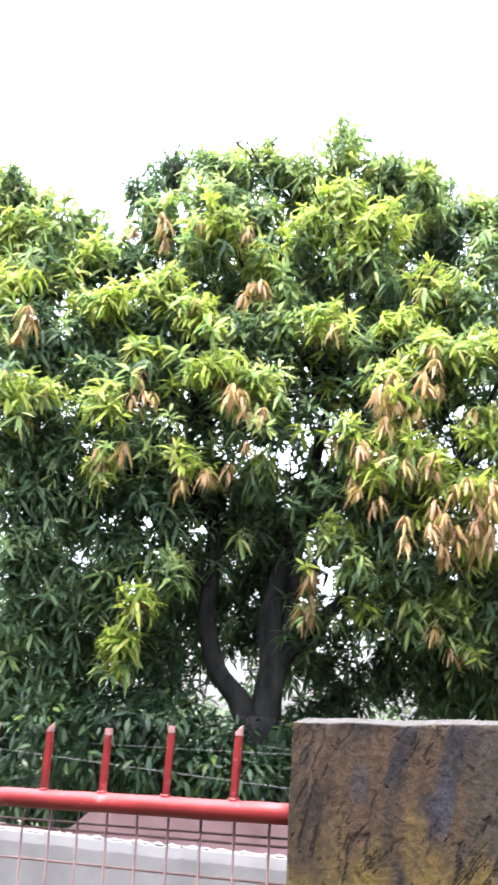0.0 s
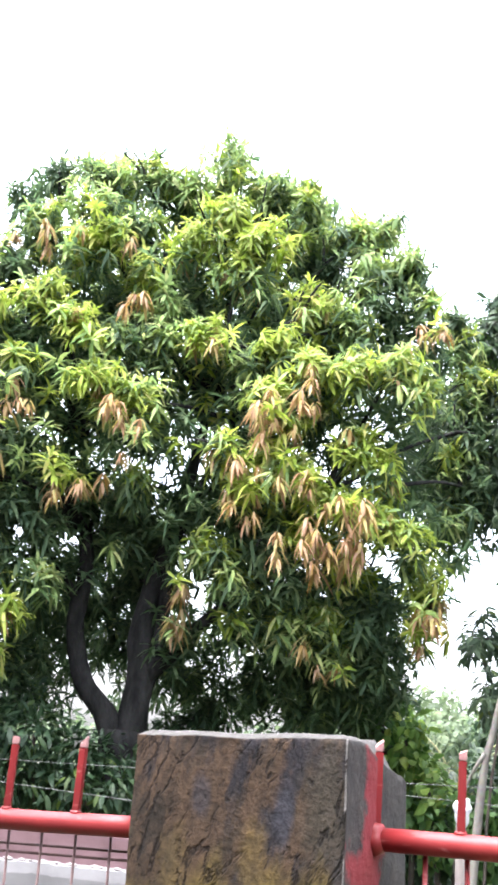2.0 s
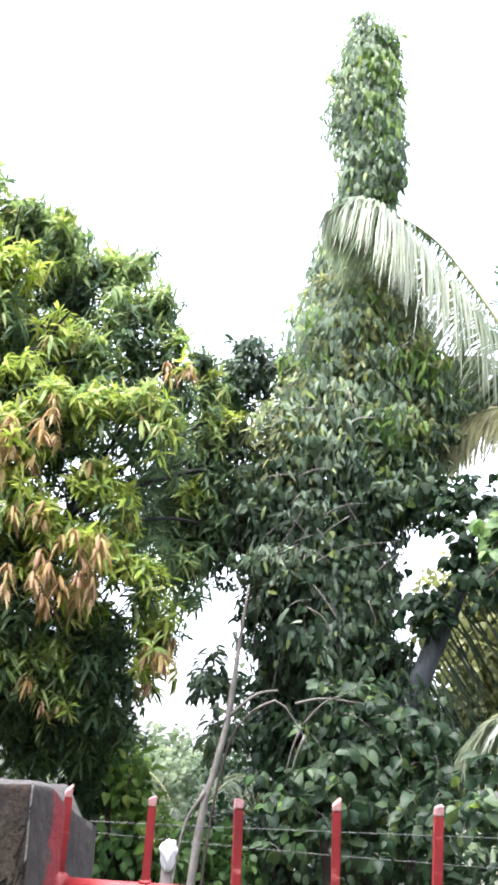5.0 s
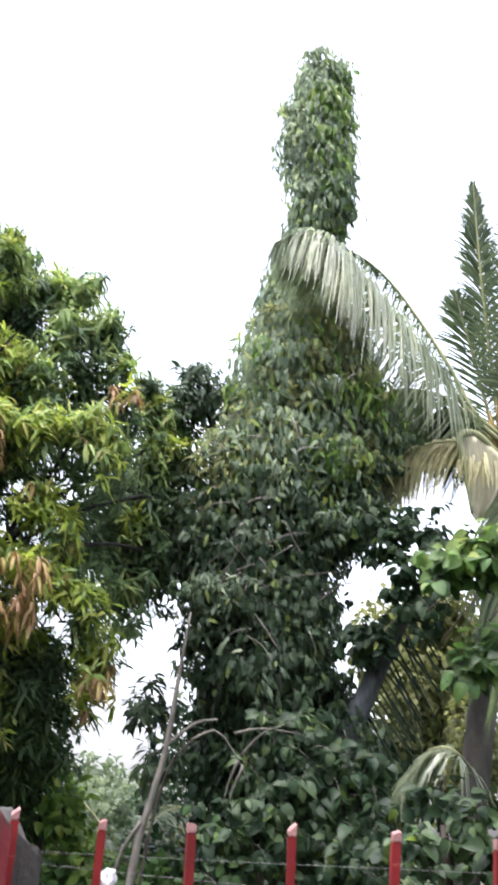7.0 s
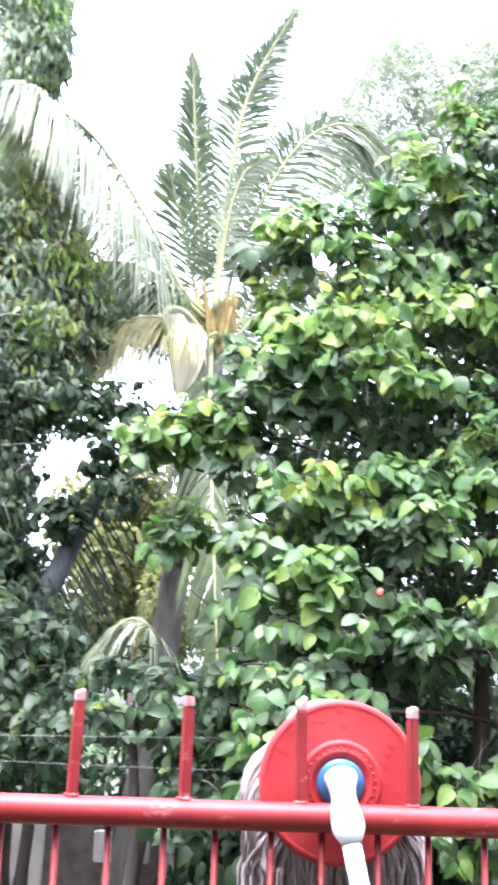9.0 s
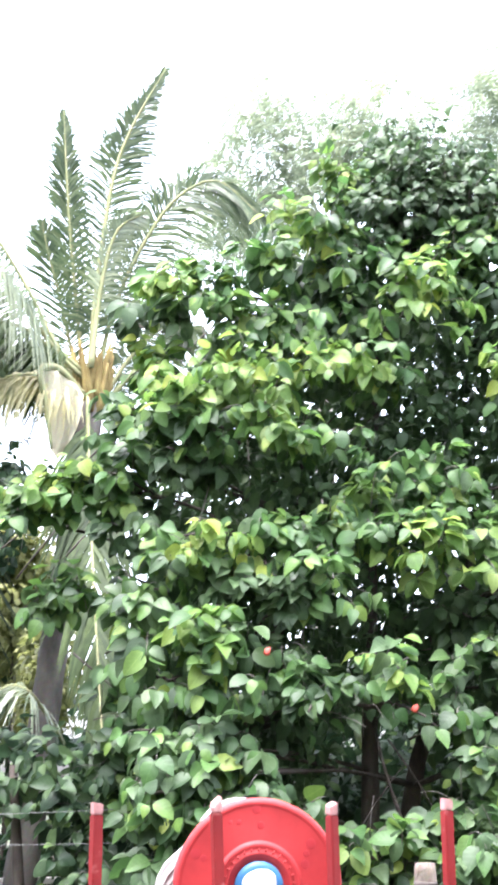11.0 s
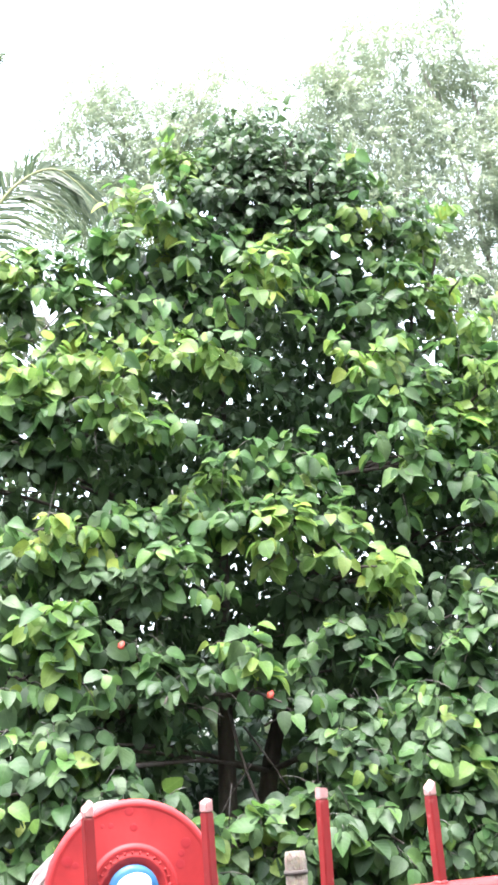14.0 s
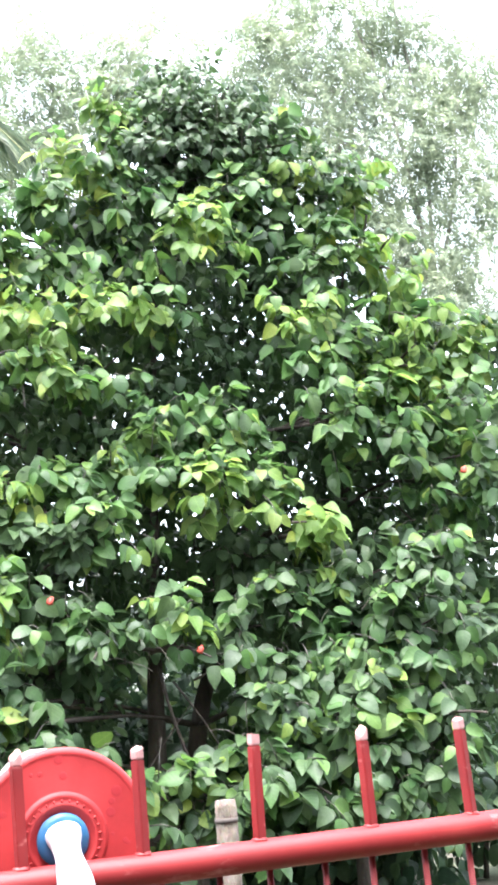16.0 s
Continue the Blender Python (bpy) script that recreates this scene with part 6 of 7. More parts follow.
thicket = thing("broadleaf_tree", (2.4, 5.3, 0))
STEMS = [
    ([(2.15, 5.6, -0.1), (2.20, 5.6, 1.66), (2.24, 5.6, 2.48), (2.30, 5.6, 3.61), (2.39, 5.5, 4.29), (2.61, 5.4, 5.0)], [0.08, 0.05, 0.045, 0.04, 0.03, 0.012]),
    ([(3.38, 5.6, -0.1), (3.44, 5.6, 1.74), (3.45, 5.6, 2.60), (3.60, 5.6, 3.15), (3.63, 5.5, 3.91), (3.61, 5.4, 4.5)], [0.06, 0.045, 0.035, 0.03, 0.02, 0.01]),
    ([(1.36, 5.6, -0.1), (1.50, 5.6, 1.5), (1.60, 5.6, 2.3), (1.85, 5.6, 3.25), (1.71, 5.5, 3.91), (1.67, 5.4, 4.4)], [0.06, 0.04, 0.035, 0.03, 0.02, 0.01]),
    ([(2.45, 5.9, -0.1), (2.5, 5.9, 1.4), (2.8, 5.8, 2.4), (3.0, 5.6, 3.3)], [0.07, 0.055, 0.04, 0.012]),
]
FORKS = []
for pts, rad in STEMS:
    line = smooth_path(pts, 22)
    part("trunk", tube(line, rad, 10, 0.2), BARK_DARK, thicket)
    FORKS += [tuple(p) for p in line[6::2]]
crown = THICKET + CREEPER[11:]
for lo in crown[::2]:
    below = [f for f in FORKS if f[2] < lo[2] + 0.1] or FORKS
    limbs(thicket, min(below, key=lambda f: (Vector(f) - Vector(lo[:3])).length), [lo], 0.016, BARK_DARK, 0.1)
# leaves inside the crown, its shade put into their dark green, open in places
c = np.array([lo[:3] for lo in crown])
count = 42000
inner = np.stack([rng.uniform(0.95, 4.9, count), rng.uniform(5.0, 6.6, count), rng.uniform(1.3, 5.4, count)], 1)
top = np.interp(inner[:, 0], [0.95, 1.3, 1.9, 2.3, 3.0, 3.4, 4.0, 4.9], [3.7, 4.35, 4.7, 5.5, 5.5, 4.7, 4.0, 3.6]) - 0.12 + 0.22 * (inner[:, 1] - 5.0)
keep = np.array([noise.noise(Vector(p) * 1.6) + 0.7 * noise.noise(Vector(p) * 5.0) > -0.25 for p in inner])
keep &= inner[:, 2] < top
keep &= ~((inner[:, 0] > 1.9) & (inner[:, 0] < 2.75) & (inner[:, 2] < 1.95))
broad_crown(thicket, crown, 390.0, 6, 8, 0.85, 300, (T_OLD_SHADED, T_MID, T_NEW), LEAF_NAMES, inner=inner[keep], ahead=1.1)
for k in range(90):
    p = Vector(c[rng.integers(0, len(c))]) + Vector((0, rng.uniform(0.3, 1.0), 0))
    d = Vector(rng.normal(0, 1, 3) * np.array([0.30, 0.15, 0.22]))
    part("twig", tube(smooth_path([p - d, p + Vector((0, 0, 0.06)), p + d], 6), [0.007, 0.003], 5, 0.2), BARK_MID if k % 3 == 0 else BARK_DARK, thicket)
for x, y, z in ((1.40, 4.10, 2.17), (2.09, 4.12, 1.91), (3.58, 4.10, 2.74)):
    bm = bmesh.new()
    bmesh.ops.create_icosphere(bm, subdivisions=2, radius=0.017)
    for v in bm.verts:
        v.co = v.co * (1 + 0.9 * noise.noise(v.co * 120)) * (1.2 if v.co.z < 0 else 0.9) + Vector((x, y, z))
    part("flower", bm, FLOWER, thicket, "small red flower")
rebase(thicket, (2.4, 5.3, 0))
tagged(thicket, "dense broadleaf tree with large heart-shaped green leaves", "tree")

# ---------------------------------------------------------------- coconut palm
palm = thing("coconut_palm", (0.2, 8.0, 0))


def frond(points, leaf_len, normal, mat, hang=0.4, n=46, width=0.03, r=0.022, start=0.16, sides=(1, -1), fwd=0.55, rachis=RACHIS, label="", owner=None):
    pts = smooth_path(points, 30)
    f = part("frond", tube(pts, [r, r * 0.7, r * 0.2], 7, 0.1), rachis, owner or palm, label)
    vs, fs = [], []
    for side in sides:
        for k in range(n):
            s = start + (1 - start) * (k + rng.random() * 0.6) / n
            i = min(28, int(s * 29))
            p, t = pts[i] + (pts[i + 1] - pts[i]) * (s * 29 - i), pts[i + 1] - pts[i]
            t = t / np.linalg.norm(t)
            w = np.cross(t, np.array(normal, float))
            w /= np.linalg.norm(w)
            L = leaf_len * (0.55 + 0.9 * math.sin(math.pi * min(0.98, 0.12 + s * 0.80))) * rng.uniform(0.75, 1.1) * 0.75 * (1 - 0.7 * s ** 4)
            d = side * w * (1 - 0.45 * s) + t * (fwd + 0.5 * s) + rng.normal(0, 0.22 if mat is P_DRY else 0.13, 3)
            d /= np.linalg.norm(d)
            nn = np.cross(d, t)
            nn /= np.linalg.norm(nn) + 1e-9
            b = len(vs)
            for q, ww in ((0, 0.5), (0.35, 1.0), (0.7, 0.75)):
                c = p + d * L * q + np.array([0, 0, -hang * L * q * q * (1 + 0.5 * rng.random())])
                o = np.cross(nn, d) * width * ww * 0.5
                vs += [c + o, c - o]
            vs.append(p + d * L + np.array([0, 0, -hang * L * 1.35]))
            fs += [(b, b + 1, b + 3, b + 2), (b + 2, b + 3, b + 5, b + 4), (b + 4, b + 5, b + 6)]
    me = bpy.data.meshes.new("blade")
    me.from_pydata([tuple(v) for v in vs], [], fs)
    ob = link("blade", me, mat, f)
    ob["kind"] = "stuff"


part("trunk", tube(smooth_path([(-0.03, 8.0, -0.1), (0.02, 8.0, 0.41), (0.15, 8.0, 1.40), (0.27, 8.0, 2.50), (0.43, 8.0, 3.84), (0.54, 8.0, 4.75)], 40), [0.15, 0.125, 0.115, 0.11, 0.11, 0.11], 16, 0.12), PALM_BARK, palm)
bm = bmesh.new()
for k in range(22):
    a = k * 2.4
    p = Vector((0.53 + 0.08 * math.cos(a), 8.0 + 0.08 * math.sin(a), 4.55 + 0.1 * (k % 3)))
    tube(smooth_path([p, p + Vector((0.05 * math.cos(a), 0.05 * math.sin(a), 0.22)), p + Vector((0.10 * math.cos(a), 0.10 * math.sin(a), 0.42))], 6), [0.045, 0.03, 0.008], 6, 0.3, bm)
part("crown_fibre", bm, FIBRE, palm, "brown fibrous sheaths")
# upright fronds
frond([(0.50, 8.0, 4.85), (0.56, 8.0, 5.81), (0.67, 8.0, 6.73), (0.83, 8.0, 7.27), (1.13, 8.0, 7.9)], 0.50, (0.15, -1, 0.1), P_LEAF, 0.32, 210, 0.019, r=0.026, start=0.10, fwd=0.55)
frond([(0.46, 8.1, 4.85), (0.32, 8.1, 6.14), (0.26, 8.1, 6.85), (0.22, 8.1, 7.46)], 0.40, (0.45, -0.8, 0), P_LEAF, 0.22, 200, 0.018, r=0.02, start=0.1, fwd=0.9)
frond([(0.42, 8.2, 4.85), (0.26, 8.3, 5.6), (0.13, 8.3, 6.1), (0.05, 8.3, 6.45)], 0.45, (0.3, -0.9, 0), P_LEAF, 0.15, 70, 0.024, r=0.018, start=0.1, fwd=0.8)
frond([(0.52, 7.8, 4.9), (0.60, 7.8, 5.70), (0.72, 7.8, 6.15), (0.96, 7.8, 6.33)], 0.30, (0.5, -0.8, 0), P_PALE, 0.35, 70, 0.020, r=0.024, start=0.2)
# arching to the one side
frond([(0.57, 8.1, 4.9), (0.70, 8.1, 5.55), (0.96, 8.1, 6.20), (1.25, 8.1, 6.65), (1.61, 8.1, 6.83), (1.98, 8.1, 6.52)], 0.72, (0.1, -0.9, 0.35), P_LEAF, 0.55, 230, 0.020, start=0.14, fwd=0.5)
frond([(0.60, 8.2, 4.7), (0.85, 8.35, 5.2), (1.15, 8.5, 5.55), (1.5, 8.6, 5.6)], 0.6, (0.2, -0.8, 0.4), P_LEAF, 0.5, 110, 0.026, start=0.05)
frond([(0.64, 8.1, 4.7), (1.02, 8.2, 5.10), (1.47, 8.3, 4.9), (1.8, 8.3, 4.3)], 0.6, (0, -0.5, 1), P_LEAF, 0.9, 70, 0.026)
# arching to the other side, before the vine-covered trunk
frond([(0.45, 7.9, 4.85), (0.24, 7.75, 5.01), (-0.08, 7.4, 5.35), (-0.40, 7.1, 5.71), (-0.63, 6.9, 5.95), (-0.82, 6.7, 6.13), (-1.01, 6.6, 6.20), (-1.23, 6.5, 6.06)], 0.58, (0.5, 0.3, 1), P_PALE, 1.25, 310, 0.022, r=0.022, start=0.24, fwd=0.30)
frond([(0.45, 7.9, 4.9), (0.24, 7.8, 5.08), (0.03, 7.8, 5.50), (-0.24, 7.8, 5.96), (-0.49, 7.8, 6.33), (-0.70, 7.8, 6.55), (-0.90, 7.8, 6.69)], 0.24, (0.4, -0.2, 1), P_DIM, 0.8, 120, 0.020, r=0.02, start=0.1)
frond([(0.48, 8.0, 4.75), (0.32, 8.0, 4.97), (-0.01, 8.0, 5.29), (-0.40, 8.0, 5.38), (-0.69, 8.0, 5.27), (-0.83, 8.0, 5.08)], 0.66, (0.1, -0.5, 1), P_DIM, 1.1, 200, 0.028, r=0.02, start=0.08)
frond([(0.46, 8.1, 4.75), (0.2, 8.2, 5.15), (-0.15, 8.3, 5.25), (-0.55, 8.3, 5.05), (-0.8, 8.3, 4.8)], 0.60, (0.1, -0.4, 1), P_LEAF, 1.0, 150, 0.026, r=0.02, start=0.05)
# dying fronds
frond([(0.45, 7.8, 4.60), (0.25, 7.6, 4.69), (0.03, 7.55, 4.73), (-0.22, 7.5, 4.65), (-0.38, 7.45, 4.46), (-0.42, 7.42, 4.27)], 0.34, (0.1, -0.6, 0.8), P_DRY, 0.75, 190, 0.026, r=0.022, start=0.05, fwd=0.6)
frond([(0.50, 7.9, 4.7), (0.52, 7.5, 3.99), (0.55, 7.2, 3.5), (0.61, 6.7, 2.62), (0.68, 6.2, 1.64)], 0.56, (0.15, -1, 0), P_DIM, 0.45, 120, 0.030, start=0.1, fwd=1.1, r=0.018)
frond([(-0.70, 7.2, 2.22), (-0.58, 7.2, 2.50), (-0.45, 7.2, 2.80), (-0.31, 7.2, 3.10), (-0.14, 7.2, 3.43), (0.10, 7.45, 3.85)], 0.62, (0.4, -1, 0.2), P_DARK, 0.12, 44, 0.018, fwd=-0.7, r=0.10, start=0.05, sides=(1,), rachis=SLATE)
frond([(0.40, 7.4, 1.9), (0.19, 6.9, 2.20), (0.03, 6.9, 2.26), (-0.11, 6.9, 2.14), (-0.28, 6.9, 1.87)], 0.34, (0.2, -0.5, 1), P_PALE, 0.7, 80, 0.016, r=0.014)
# the folded dead frond base: a creased sheet along its rib
bm = bmesh.new()
grid = []
for i in range(15):
    f = i / 14
    left = Vector((0.14 + 0.10 * f ** 1.3, 7.40, 4.72 - 0.66 * f))
    right = Vector((0.47 - 0.19 * f, 7.60, 4.60 - 0.55 * f)) + Vector((0.05 * math.sin(f * 3.1), 0, 0))
    grid.append([bm.verts.new(left.lerp(right, k / 8) + Vector((0, 0.035 * math.sin(k * 1.7 + 2.2 * f) * (1 - 0.6 * f), 0.06 * math.sin(math.pi * k / 8) * (1 - f)))) for k in range(9)])
for i in range(14):
    for k in range(8):
        bm.faces.new((grid[i][k], grid[i][k + 1], grid[i + 1][k + 1], grid[i + 1][k]))
bmesh.ops.solidify(bm, geom=bm.faces[:], thickness=0.012)
part("dead_sheath", bm, SHEATH, palm, "pale yellow folded dead leaf sheath")
part("dead_rib", tube(smooth_path([(0.46, 7.7, 4.62), (0.28, 7.5, 4.76), (0.14, 7.39, 4.72), (0.18, 7.39, 4.47), (0.24, 7.39, 4.08)], 20), [0.035, 0.03, 0.022, 0.012], 8, 0.1), RACHIS, palm, "yellow-green folded rib")
rebase(palm, (0.2, 8.0, 0))
for c in palm.children:
    for g in c.children:
        g.matrix_parent_inverse = Matrix.Identity(4)
tagged(palm, "coconut palm with upright and drooping fronds, some dry", "palm")

low_palm = thing("low_palm", (-2.88, 8.85, 0))
part("stem", tube(smooth_path([(-2.88, 8.85, -0.1), (-2.90, 8.85, 0.7), (-2.88, 8.85, 1.25)], 8), [0.07, 0.05], 9, 0.2), BARK_DARK, low_palm)
for k in range(11):
    a = k * 2.4 + 0.5
    dx, dy, up = math.cos(a), 0.6 * math.sin(a), 0.75 + 0.35 * math.sin(k * 1.7)
    o = Vector((-2.88, 8.85, 1.2))
    frond([o, o + Vector((0.25 * dx, 0.25 * dy, 0.45 * up)), o + Vector((0.60 * dx, 0.6 * dy, 0.62 * up)), o + Vector((0.95 * dx, 0.95 * dy, 0.42 * up))], 0.42, (0, -0.3, 1), O_LEAF if k % 3 == 0 else P_LEAF, 0.5, 34, 0.022, r=0.012, owner=low_palm)
rebase(low_palm, (-2.88, 8.85, 0))
for c in low_palm.children:
    for g in c.children:
        g.matrix_parent_inverse = Matrix.Identity(4)
tagged(low_palm, "low young palm with thin arching green fronds", "palm")

# ---------------------------------------------------------------- slender trees in the gap
for pts, rad, mat, lab in (
        ([(-1.50, 4.70, -0.1), (-1.39, 4.73, 1.35), (-1.32, 4.75, 1.74), (-1.265, 4.76, 2.00), (-1.22, 4.75, 2.40), (-1.17, 4.71, 2.74)], [0.030, 0.019, 0.016, 0.005], BARK_MID, "slender leaning grey sapling trunk with few leaves"),):
    t = thing("sapling", pts[0])
    part("trunk", tube(smooth_path(pts, 20), rad, 9, 0.2), mat, t)
    if mat is BARK_MID:
        for q in (((-1.36, 4.72, 1.62), (-1.46, 4.7, 1.42), (-1.52, 4.7, 1.0)), ((-1.28, 4.75, 2.0), (-1.13, 4.8, 2.14), (-1.0, 4.8, 2.17))):
            part("branch", tube(smooth_path(q, 8), [0.012, 0.006], 6, 0.2), mat, t)
    rebase(t, pts[0])
    tagged(t, lab, "tree")

deadwood = thing("dead_branch", (-1.0, 5.9, 0))
for q in (((-1.30, 5.38, 2.11), (-1.16, 5.42, 2.17), (-1.03, 5.46, 2.01), (-0.95, 5.49, 1.86)), ((-1.03, 5.46, 2.01), (-1.08, 5.46, 1.88), (-1.11, 5.46, 1.74)), ((-0.99, 5.43, 1.98), (-1.04, 5.42, 1.85), (-1.06, 5.42, 1.76)),
          ((-1.02, 5.46, 2.03), (-0.90, 5.48, 2.17), (-0.77, 5.50, 2.23)), ((-1.06, 5.44, 2.16), (-0.90, 5.48, 2.20), (-0.67, 5.53, 2.18))):
    part("branch", tube(smooth_path(q, 8), [0.009, 0.006, 0.003], 6, 0.25), BARK_MID, deadwood)
part("stem", tube(smooth_path([(-1.62, 5.5, -0.1), (-1.58, 5.45, 1.2), (-1.45, 5.4, 1.9), (-1.30, 5.38, 2.11)], 10), [0.011, 0.007], 8, 0.2), BARK_DARK, deadwood)
for q in (((-1.30, 6.67, 3.27), (-1.12, 6.69, 3.37), (-0.90, 6.72, 3.43), (-0.66, 6.76, 3.46)), ((-1.25, 6.62, 3.53), (-1.16, 6.67, 3.41), (-1.11, 6.71, 3.30)), ((-1.44, 6.65, 3.22), (-1.34, 6.69, 3.14), (-1.25, 6.72, 3.06)),
          ((-1.20, 6.60, 3.62), (-1.05, 6.62, 3.70), (-0.88, 6.64, 3.72)), ((-1.05, 6.55, 3.78), (-1.00, 6.58, 3.66), (-0.93, 6.60, 3.55)), ((-1.52, 6.62, 3.40), (-1.42, 6.60, 3.55), (-1.36, 6.60, 3.66)),
          ((-1.30, 6.60, 2.95), (-1.18, 6.58, 2.88), (-1.10, 6.58, 2.76)), ((-0.80, 6.62, 3.20), (-0.68, 6.64, 3.32), (-0.55, 6.66, 3.36))):
    part("branch", tube(smooth_path(q, 8), [0.007, 0.003], 6, 0.25), BARK_MID, deadwood)
rebase(deadwood, (-1.0, 5.9, 0))
tagged(deadwood, "bare pale grey dead branches caught in the vines", "branch")

# ---------------------------------------------------------------- bushes and far trees


def bush(name, lobes, density, size0, mats, label, category="shrub", stem=0.03, kinds=BROAD, depth=0.7):
    xs = np.array(lobes)
    base = (float(xs[:, 0].mean()), float(xs[:, 1].mean()), 0.0)
    t = thing(name, base)
    for lo in lobes:
        part("stem", tube(smooth_path([(lo[0], lo[1] + 0.1, -0.1), (lo[0] + 0.05, lo[1] + 0.05, lo[2] * 0.6), lo[:3]], 7), [stem, stem * 0.4], 6, 0.2), BARK_DARK, t)
    at, nor, kind = shell(lobes, density, depth, (0.35, 1.1))
    n = len(at)
    run = nor * 0.6 + np.array([0, 0, -0.45]) + rng.normal(0, 0.45, (n, 3))
    rot = turn(run, nor * 0.5 + np.array([0, 0, 0.8]) + rng.normal(0, 0.4, (n, 3)))
    size, which = rng.uniform(0.6, 1.25, n) * size0, rng.integers(0, len(kinds), n)
    for c in sorted(set(kind.tolist())):
        sel = kind == c
        strew("foliage", kinds, which[sel], rot[sel], at[sel], size[sel], mats[int(c) % len(mats)], t)
    rebase(t, base)
    tagged(t, label, category)


for k, lo in enumerate(BUSHES):
    far = lo[1] > 15
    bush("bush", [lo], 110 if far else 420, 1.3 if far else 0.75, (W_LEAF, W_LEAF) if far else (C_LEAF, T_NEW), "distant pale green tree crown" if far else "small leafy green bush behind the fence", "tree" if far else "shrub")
for lo in OLIVE:
    bush('bush', [lo], 520, 0.8, (O_LEAF, V_DARK), 'dim olive bush behind the palm', 'shrub')
LANCES = [blade(0.17, 0.05, LANCE, 0.35, 0.25), blade(0.14, 0.045, LANCE, 0.2, 0.25)]
for lo in BUSHES_LEFT:
    bush("bush", [lo], 800, 0.58, (C_LEAF, T_OLD_SHADED), "dull green bush with narrow leaves behind the fence", "shrub", kinds=LANCES)
THIN = [blade(0.075, 0.026, ((0.45, 0.5),), 0.3, 0.2), blade(0.06, 0.022, ((0.45, 0.5),), 0.1, 0.2)]


def sprig(seed):
    """A drooping twig of small leaves in two rows."""
    r = np.random.default_rng(seed)
    out = []
    for k in range(11):
        f = k / 10
        v, t = THIN[k % 2]
        m = turn(np.array([[0.55, (1 if k % 2 else -1) * 0.8, -0.35 - 0.3 * f]]) + r.normal(0, 0.15, (1, 3)), np.array([[0, 0, 1.0]]) + r.normal(0, 0.3, (1, 3)))[0]
        out.append((v @ m.T + np.array([0.20 * f, 0, -0.08 * f * f]), t))
    return merged(out)


SPRIGS = [sprig(k) for k in (31, 32, 33)]


def far_tree(lobes, label, lean):
    xs = np.array(lobes)
    base = (float(xs[:, 0].mean()), float(xs[:, 1].mean()) + 0.3, 0.0)
    t = thing("tall_tree", base)
    top = (base[0] + lean, base[1], float(xs[:, 2].min()) + 0.3)
    part("trunk", tube(smooth_path([(base[0], base[1], -0.1), (base[0] + lean * 0.3, base[1], top[2] * 0.5), top], 12), [0.22, 0.16, 0.10], 9, 0.2), BARK_GREY, t)
    limbs(t, top, lobes[::3], 0.04, BARK_GREY, 0.25)
    at, nor = [], []
    for x, y, z, rx, rz, c in lobes:
        n = int(1500 * rx * rz) + 20
        d = rng.normal(0, 0.62, (n, 3))
        at.append(np.array((x, y, z)) + d * np.array((rx, 0.8 * rx, rz)))
        nor.append(d)
    at, nor = np.vstack(at), np.vstack(nor)
    keep = np.array([noise.noise(Vector(p) * 1.4) + 0.6 * noise.noise(Vector(p) * 4.0) > -0.22 for p in at])
    at, nor = at[keep], nor[keep]
    n = len(at)
    rot = turn(nor * 0.7 + np.array([0, 0, -0.15]) + rng.normal(0, 0.5, (n, 3)), np.array([0, -0.5, 1.0]) + rng.normal(0, 0.6, (n, 3)))
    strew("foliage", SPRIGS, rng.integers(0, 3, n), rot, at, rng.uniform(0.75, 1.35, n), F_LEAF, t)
    rebase(t, base)
    tagged(t, label, "tree")


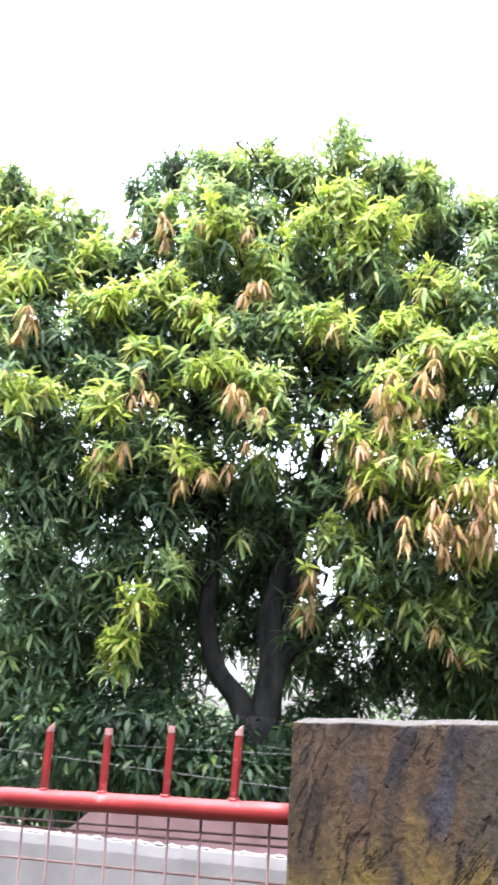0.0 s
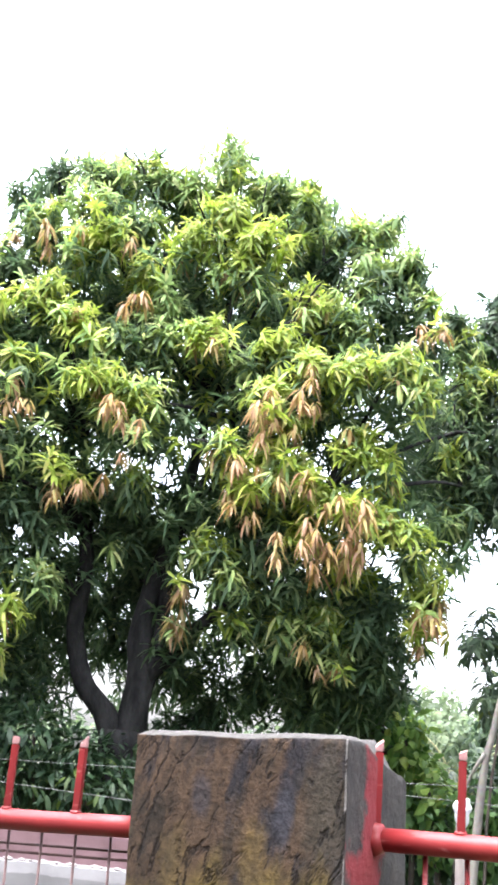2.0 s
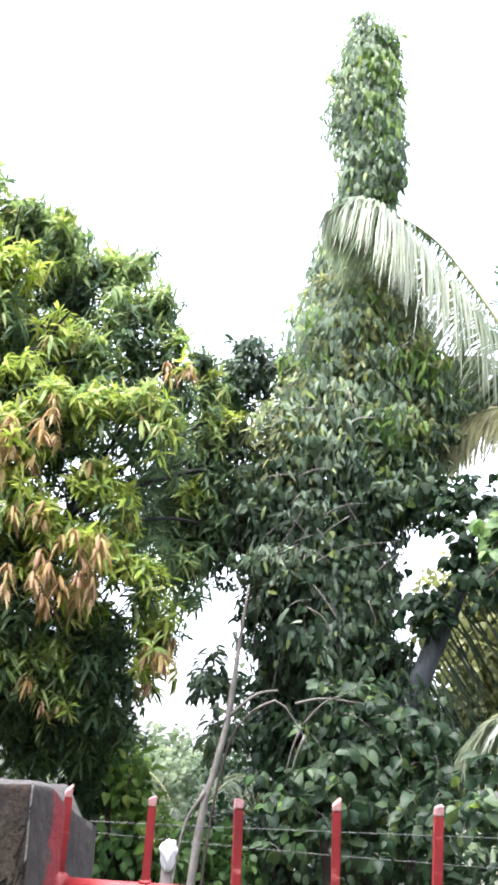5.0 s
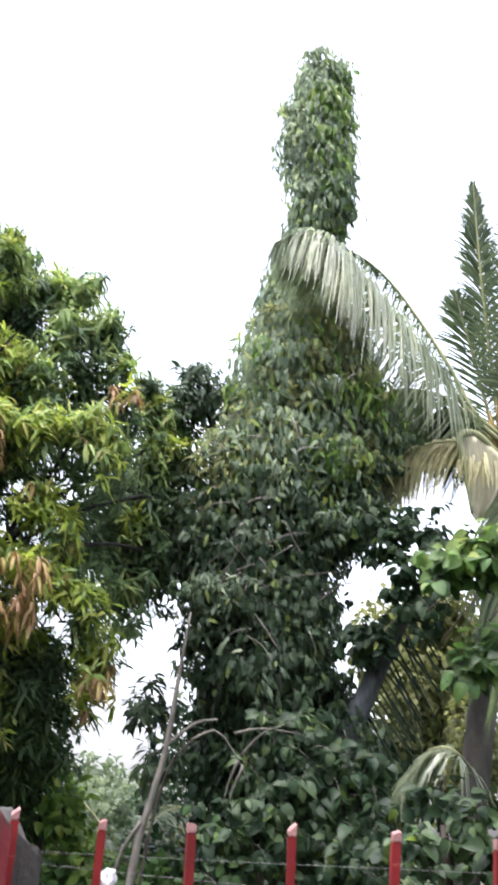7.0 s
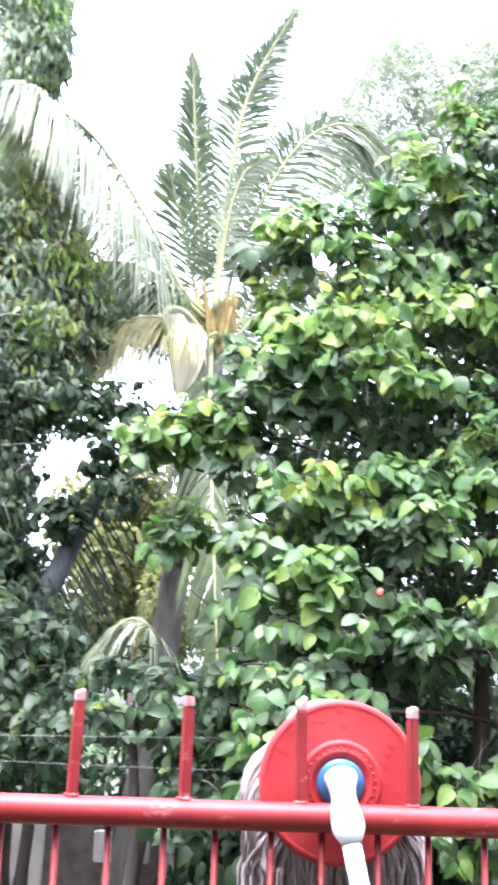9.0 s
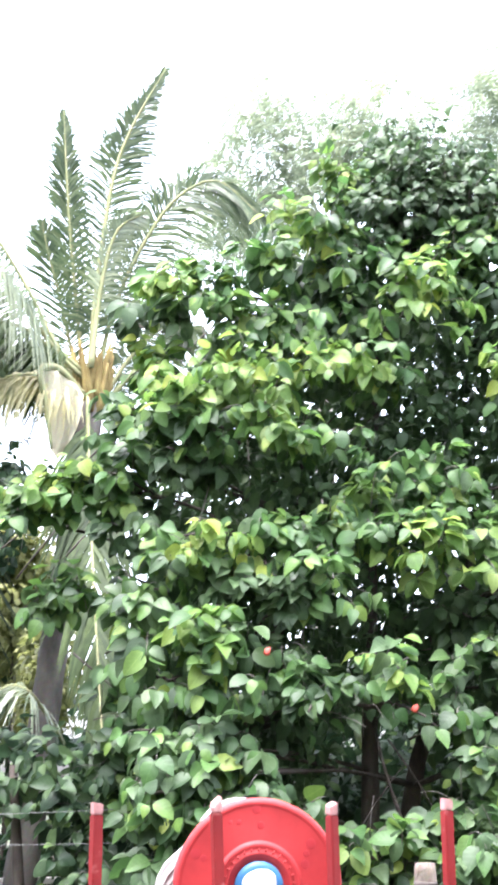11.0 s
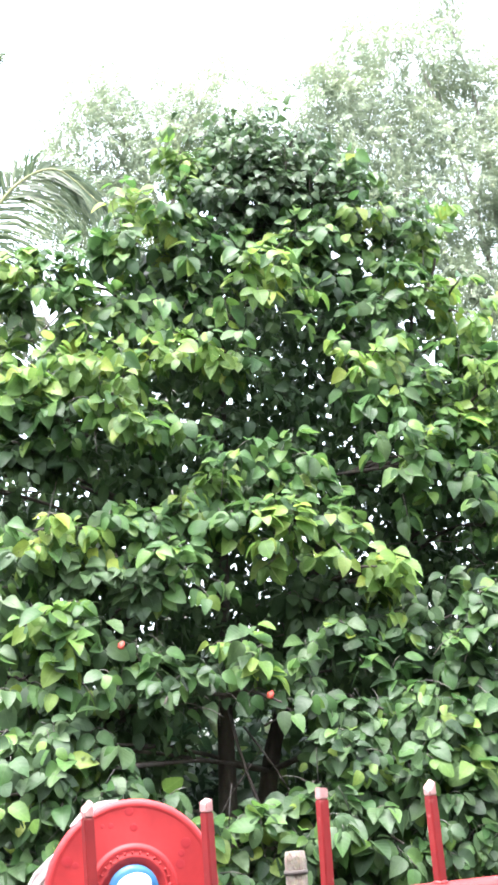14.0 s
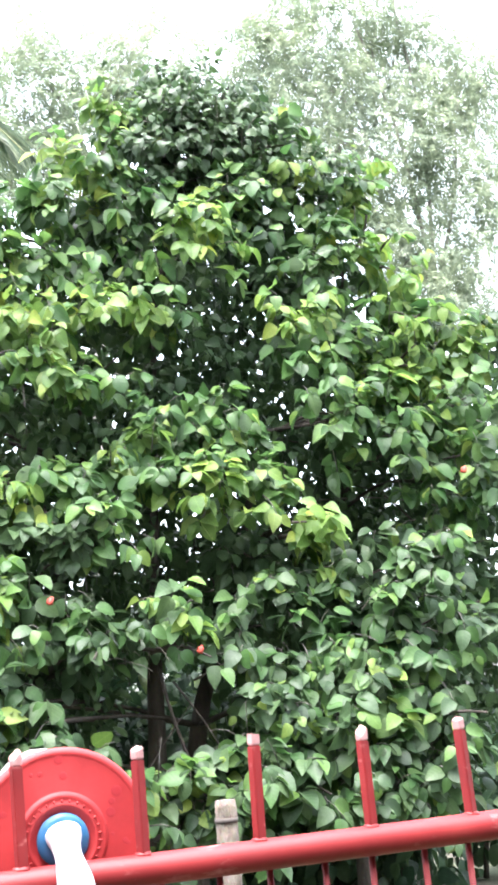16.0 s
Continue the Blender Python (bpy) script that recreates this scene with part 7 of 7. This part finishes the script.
far_tree(FAR_LEFT, "tall airy tree with fine leaves, haze in their pale grey-green", 0.3)
far_tree(FAR_RIGHT, "tall spreading tree with fine leaves, haze in their pale grey-green", 0.8)
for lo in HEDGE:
    bush("bush", [lo], 820, 0.58, (C_LEAF, T_OLD_SHADED), "dull green bush with narrow leaves behind the fence", "shrub", kinds=LANCES)
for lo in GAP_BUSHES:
    bush("bush", [lo], 420, 0.7, (T_OLD_SHADED, T_MID, T_NEW), "leafy green bush in the gap between trees", "shrub")

# undergrowth row, its shade painted as near-black leaves
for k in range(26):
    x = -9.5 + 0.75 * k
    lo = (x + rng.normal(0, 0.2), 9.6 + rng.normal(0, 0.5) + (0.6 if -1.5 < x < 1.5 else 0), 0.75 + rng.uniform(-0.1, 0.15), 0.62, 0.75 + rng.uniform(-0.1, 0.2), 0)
    bush("undergrowth_bush", [lo], 90, 1.4, (C_LEAF, T_OLD_SHADED), "low undergrowth bush, shade in its near-black leaves", "shrub")
# near-black bushes stand in for the deep shade behind the hollow
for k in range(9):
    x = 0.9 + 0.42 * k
    bush("undergrowth_bush", [(x, 7.3 + rng.normal(0, 0.2), 0.9 + rng.uniform(-0.1, 0.3), 0.5, 1.05, 0)], 170, 1.1, (C_LEAF, T_OLD_SHADED), "low undergrowth bush, shade in its near-black leaves", "shrub")

# second row behind it, deep shade again put into the leaf colour
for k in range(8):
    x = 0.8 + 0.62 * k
    bush("undergrowth_bush", [(x, 8.5 + rng.normal(0, 0.2), 1.2 + rng.uniform(-0.1, 0.3), 0.6, 1.4, 0)], 110, 1.3, (C_LEAF, T_OLD_SHADED), "low undergrowth bush, shade in its near-black leaves", "shrub")

woods = []
for k in range(46):
    x = -60 + 2.7 * k + rng.normal(0, 1)
    woods.append((x, 42 + rng.normal(0, 4), 1.1 + rng.uniform(0, 0.8), 2.2, 1.5 + rng.uniform(0, 0.5), 0))
at, nor, kind = shell(woods, 3.0, 0.8, (0.5, 1.1))
n = len(at)
rot = turn(nor * 0.6 + rng.normal(0, 0.5, (n, 3)) + np.array([0, 0, -0.4]), nor + np.array([0, 0, 0.7]) + rng.normal(0, 0.4, (n, 3)))
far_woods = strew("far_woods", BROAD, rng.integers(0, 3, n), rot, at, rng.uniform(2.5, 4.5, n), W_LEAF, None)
tagged(far_woods, "low line of distant woods", "woods", kind="stuff")
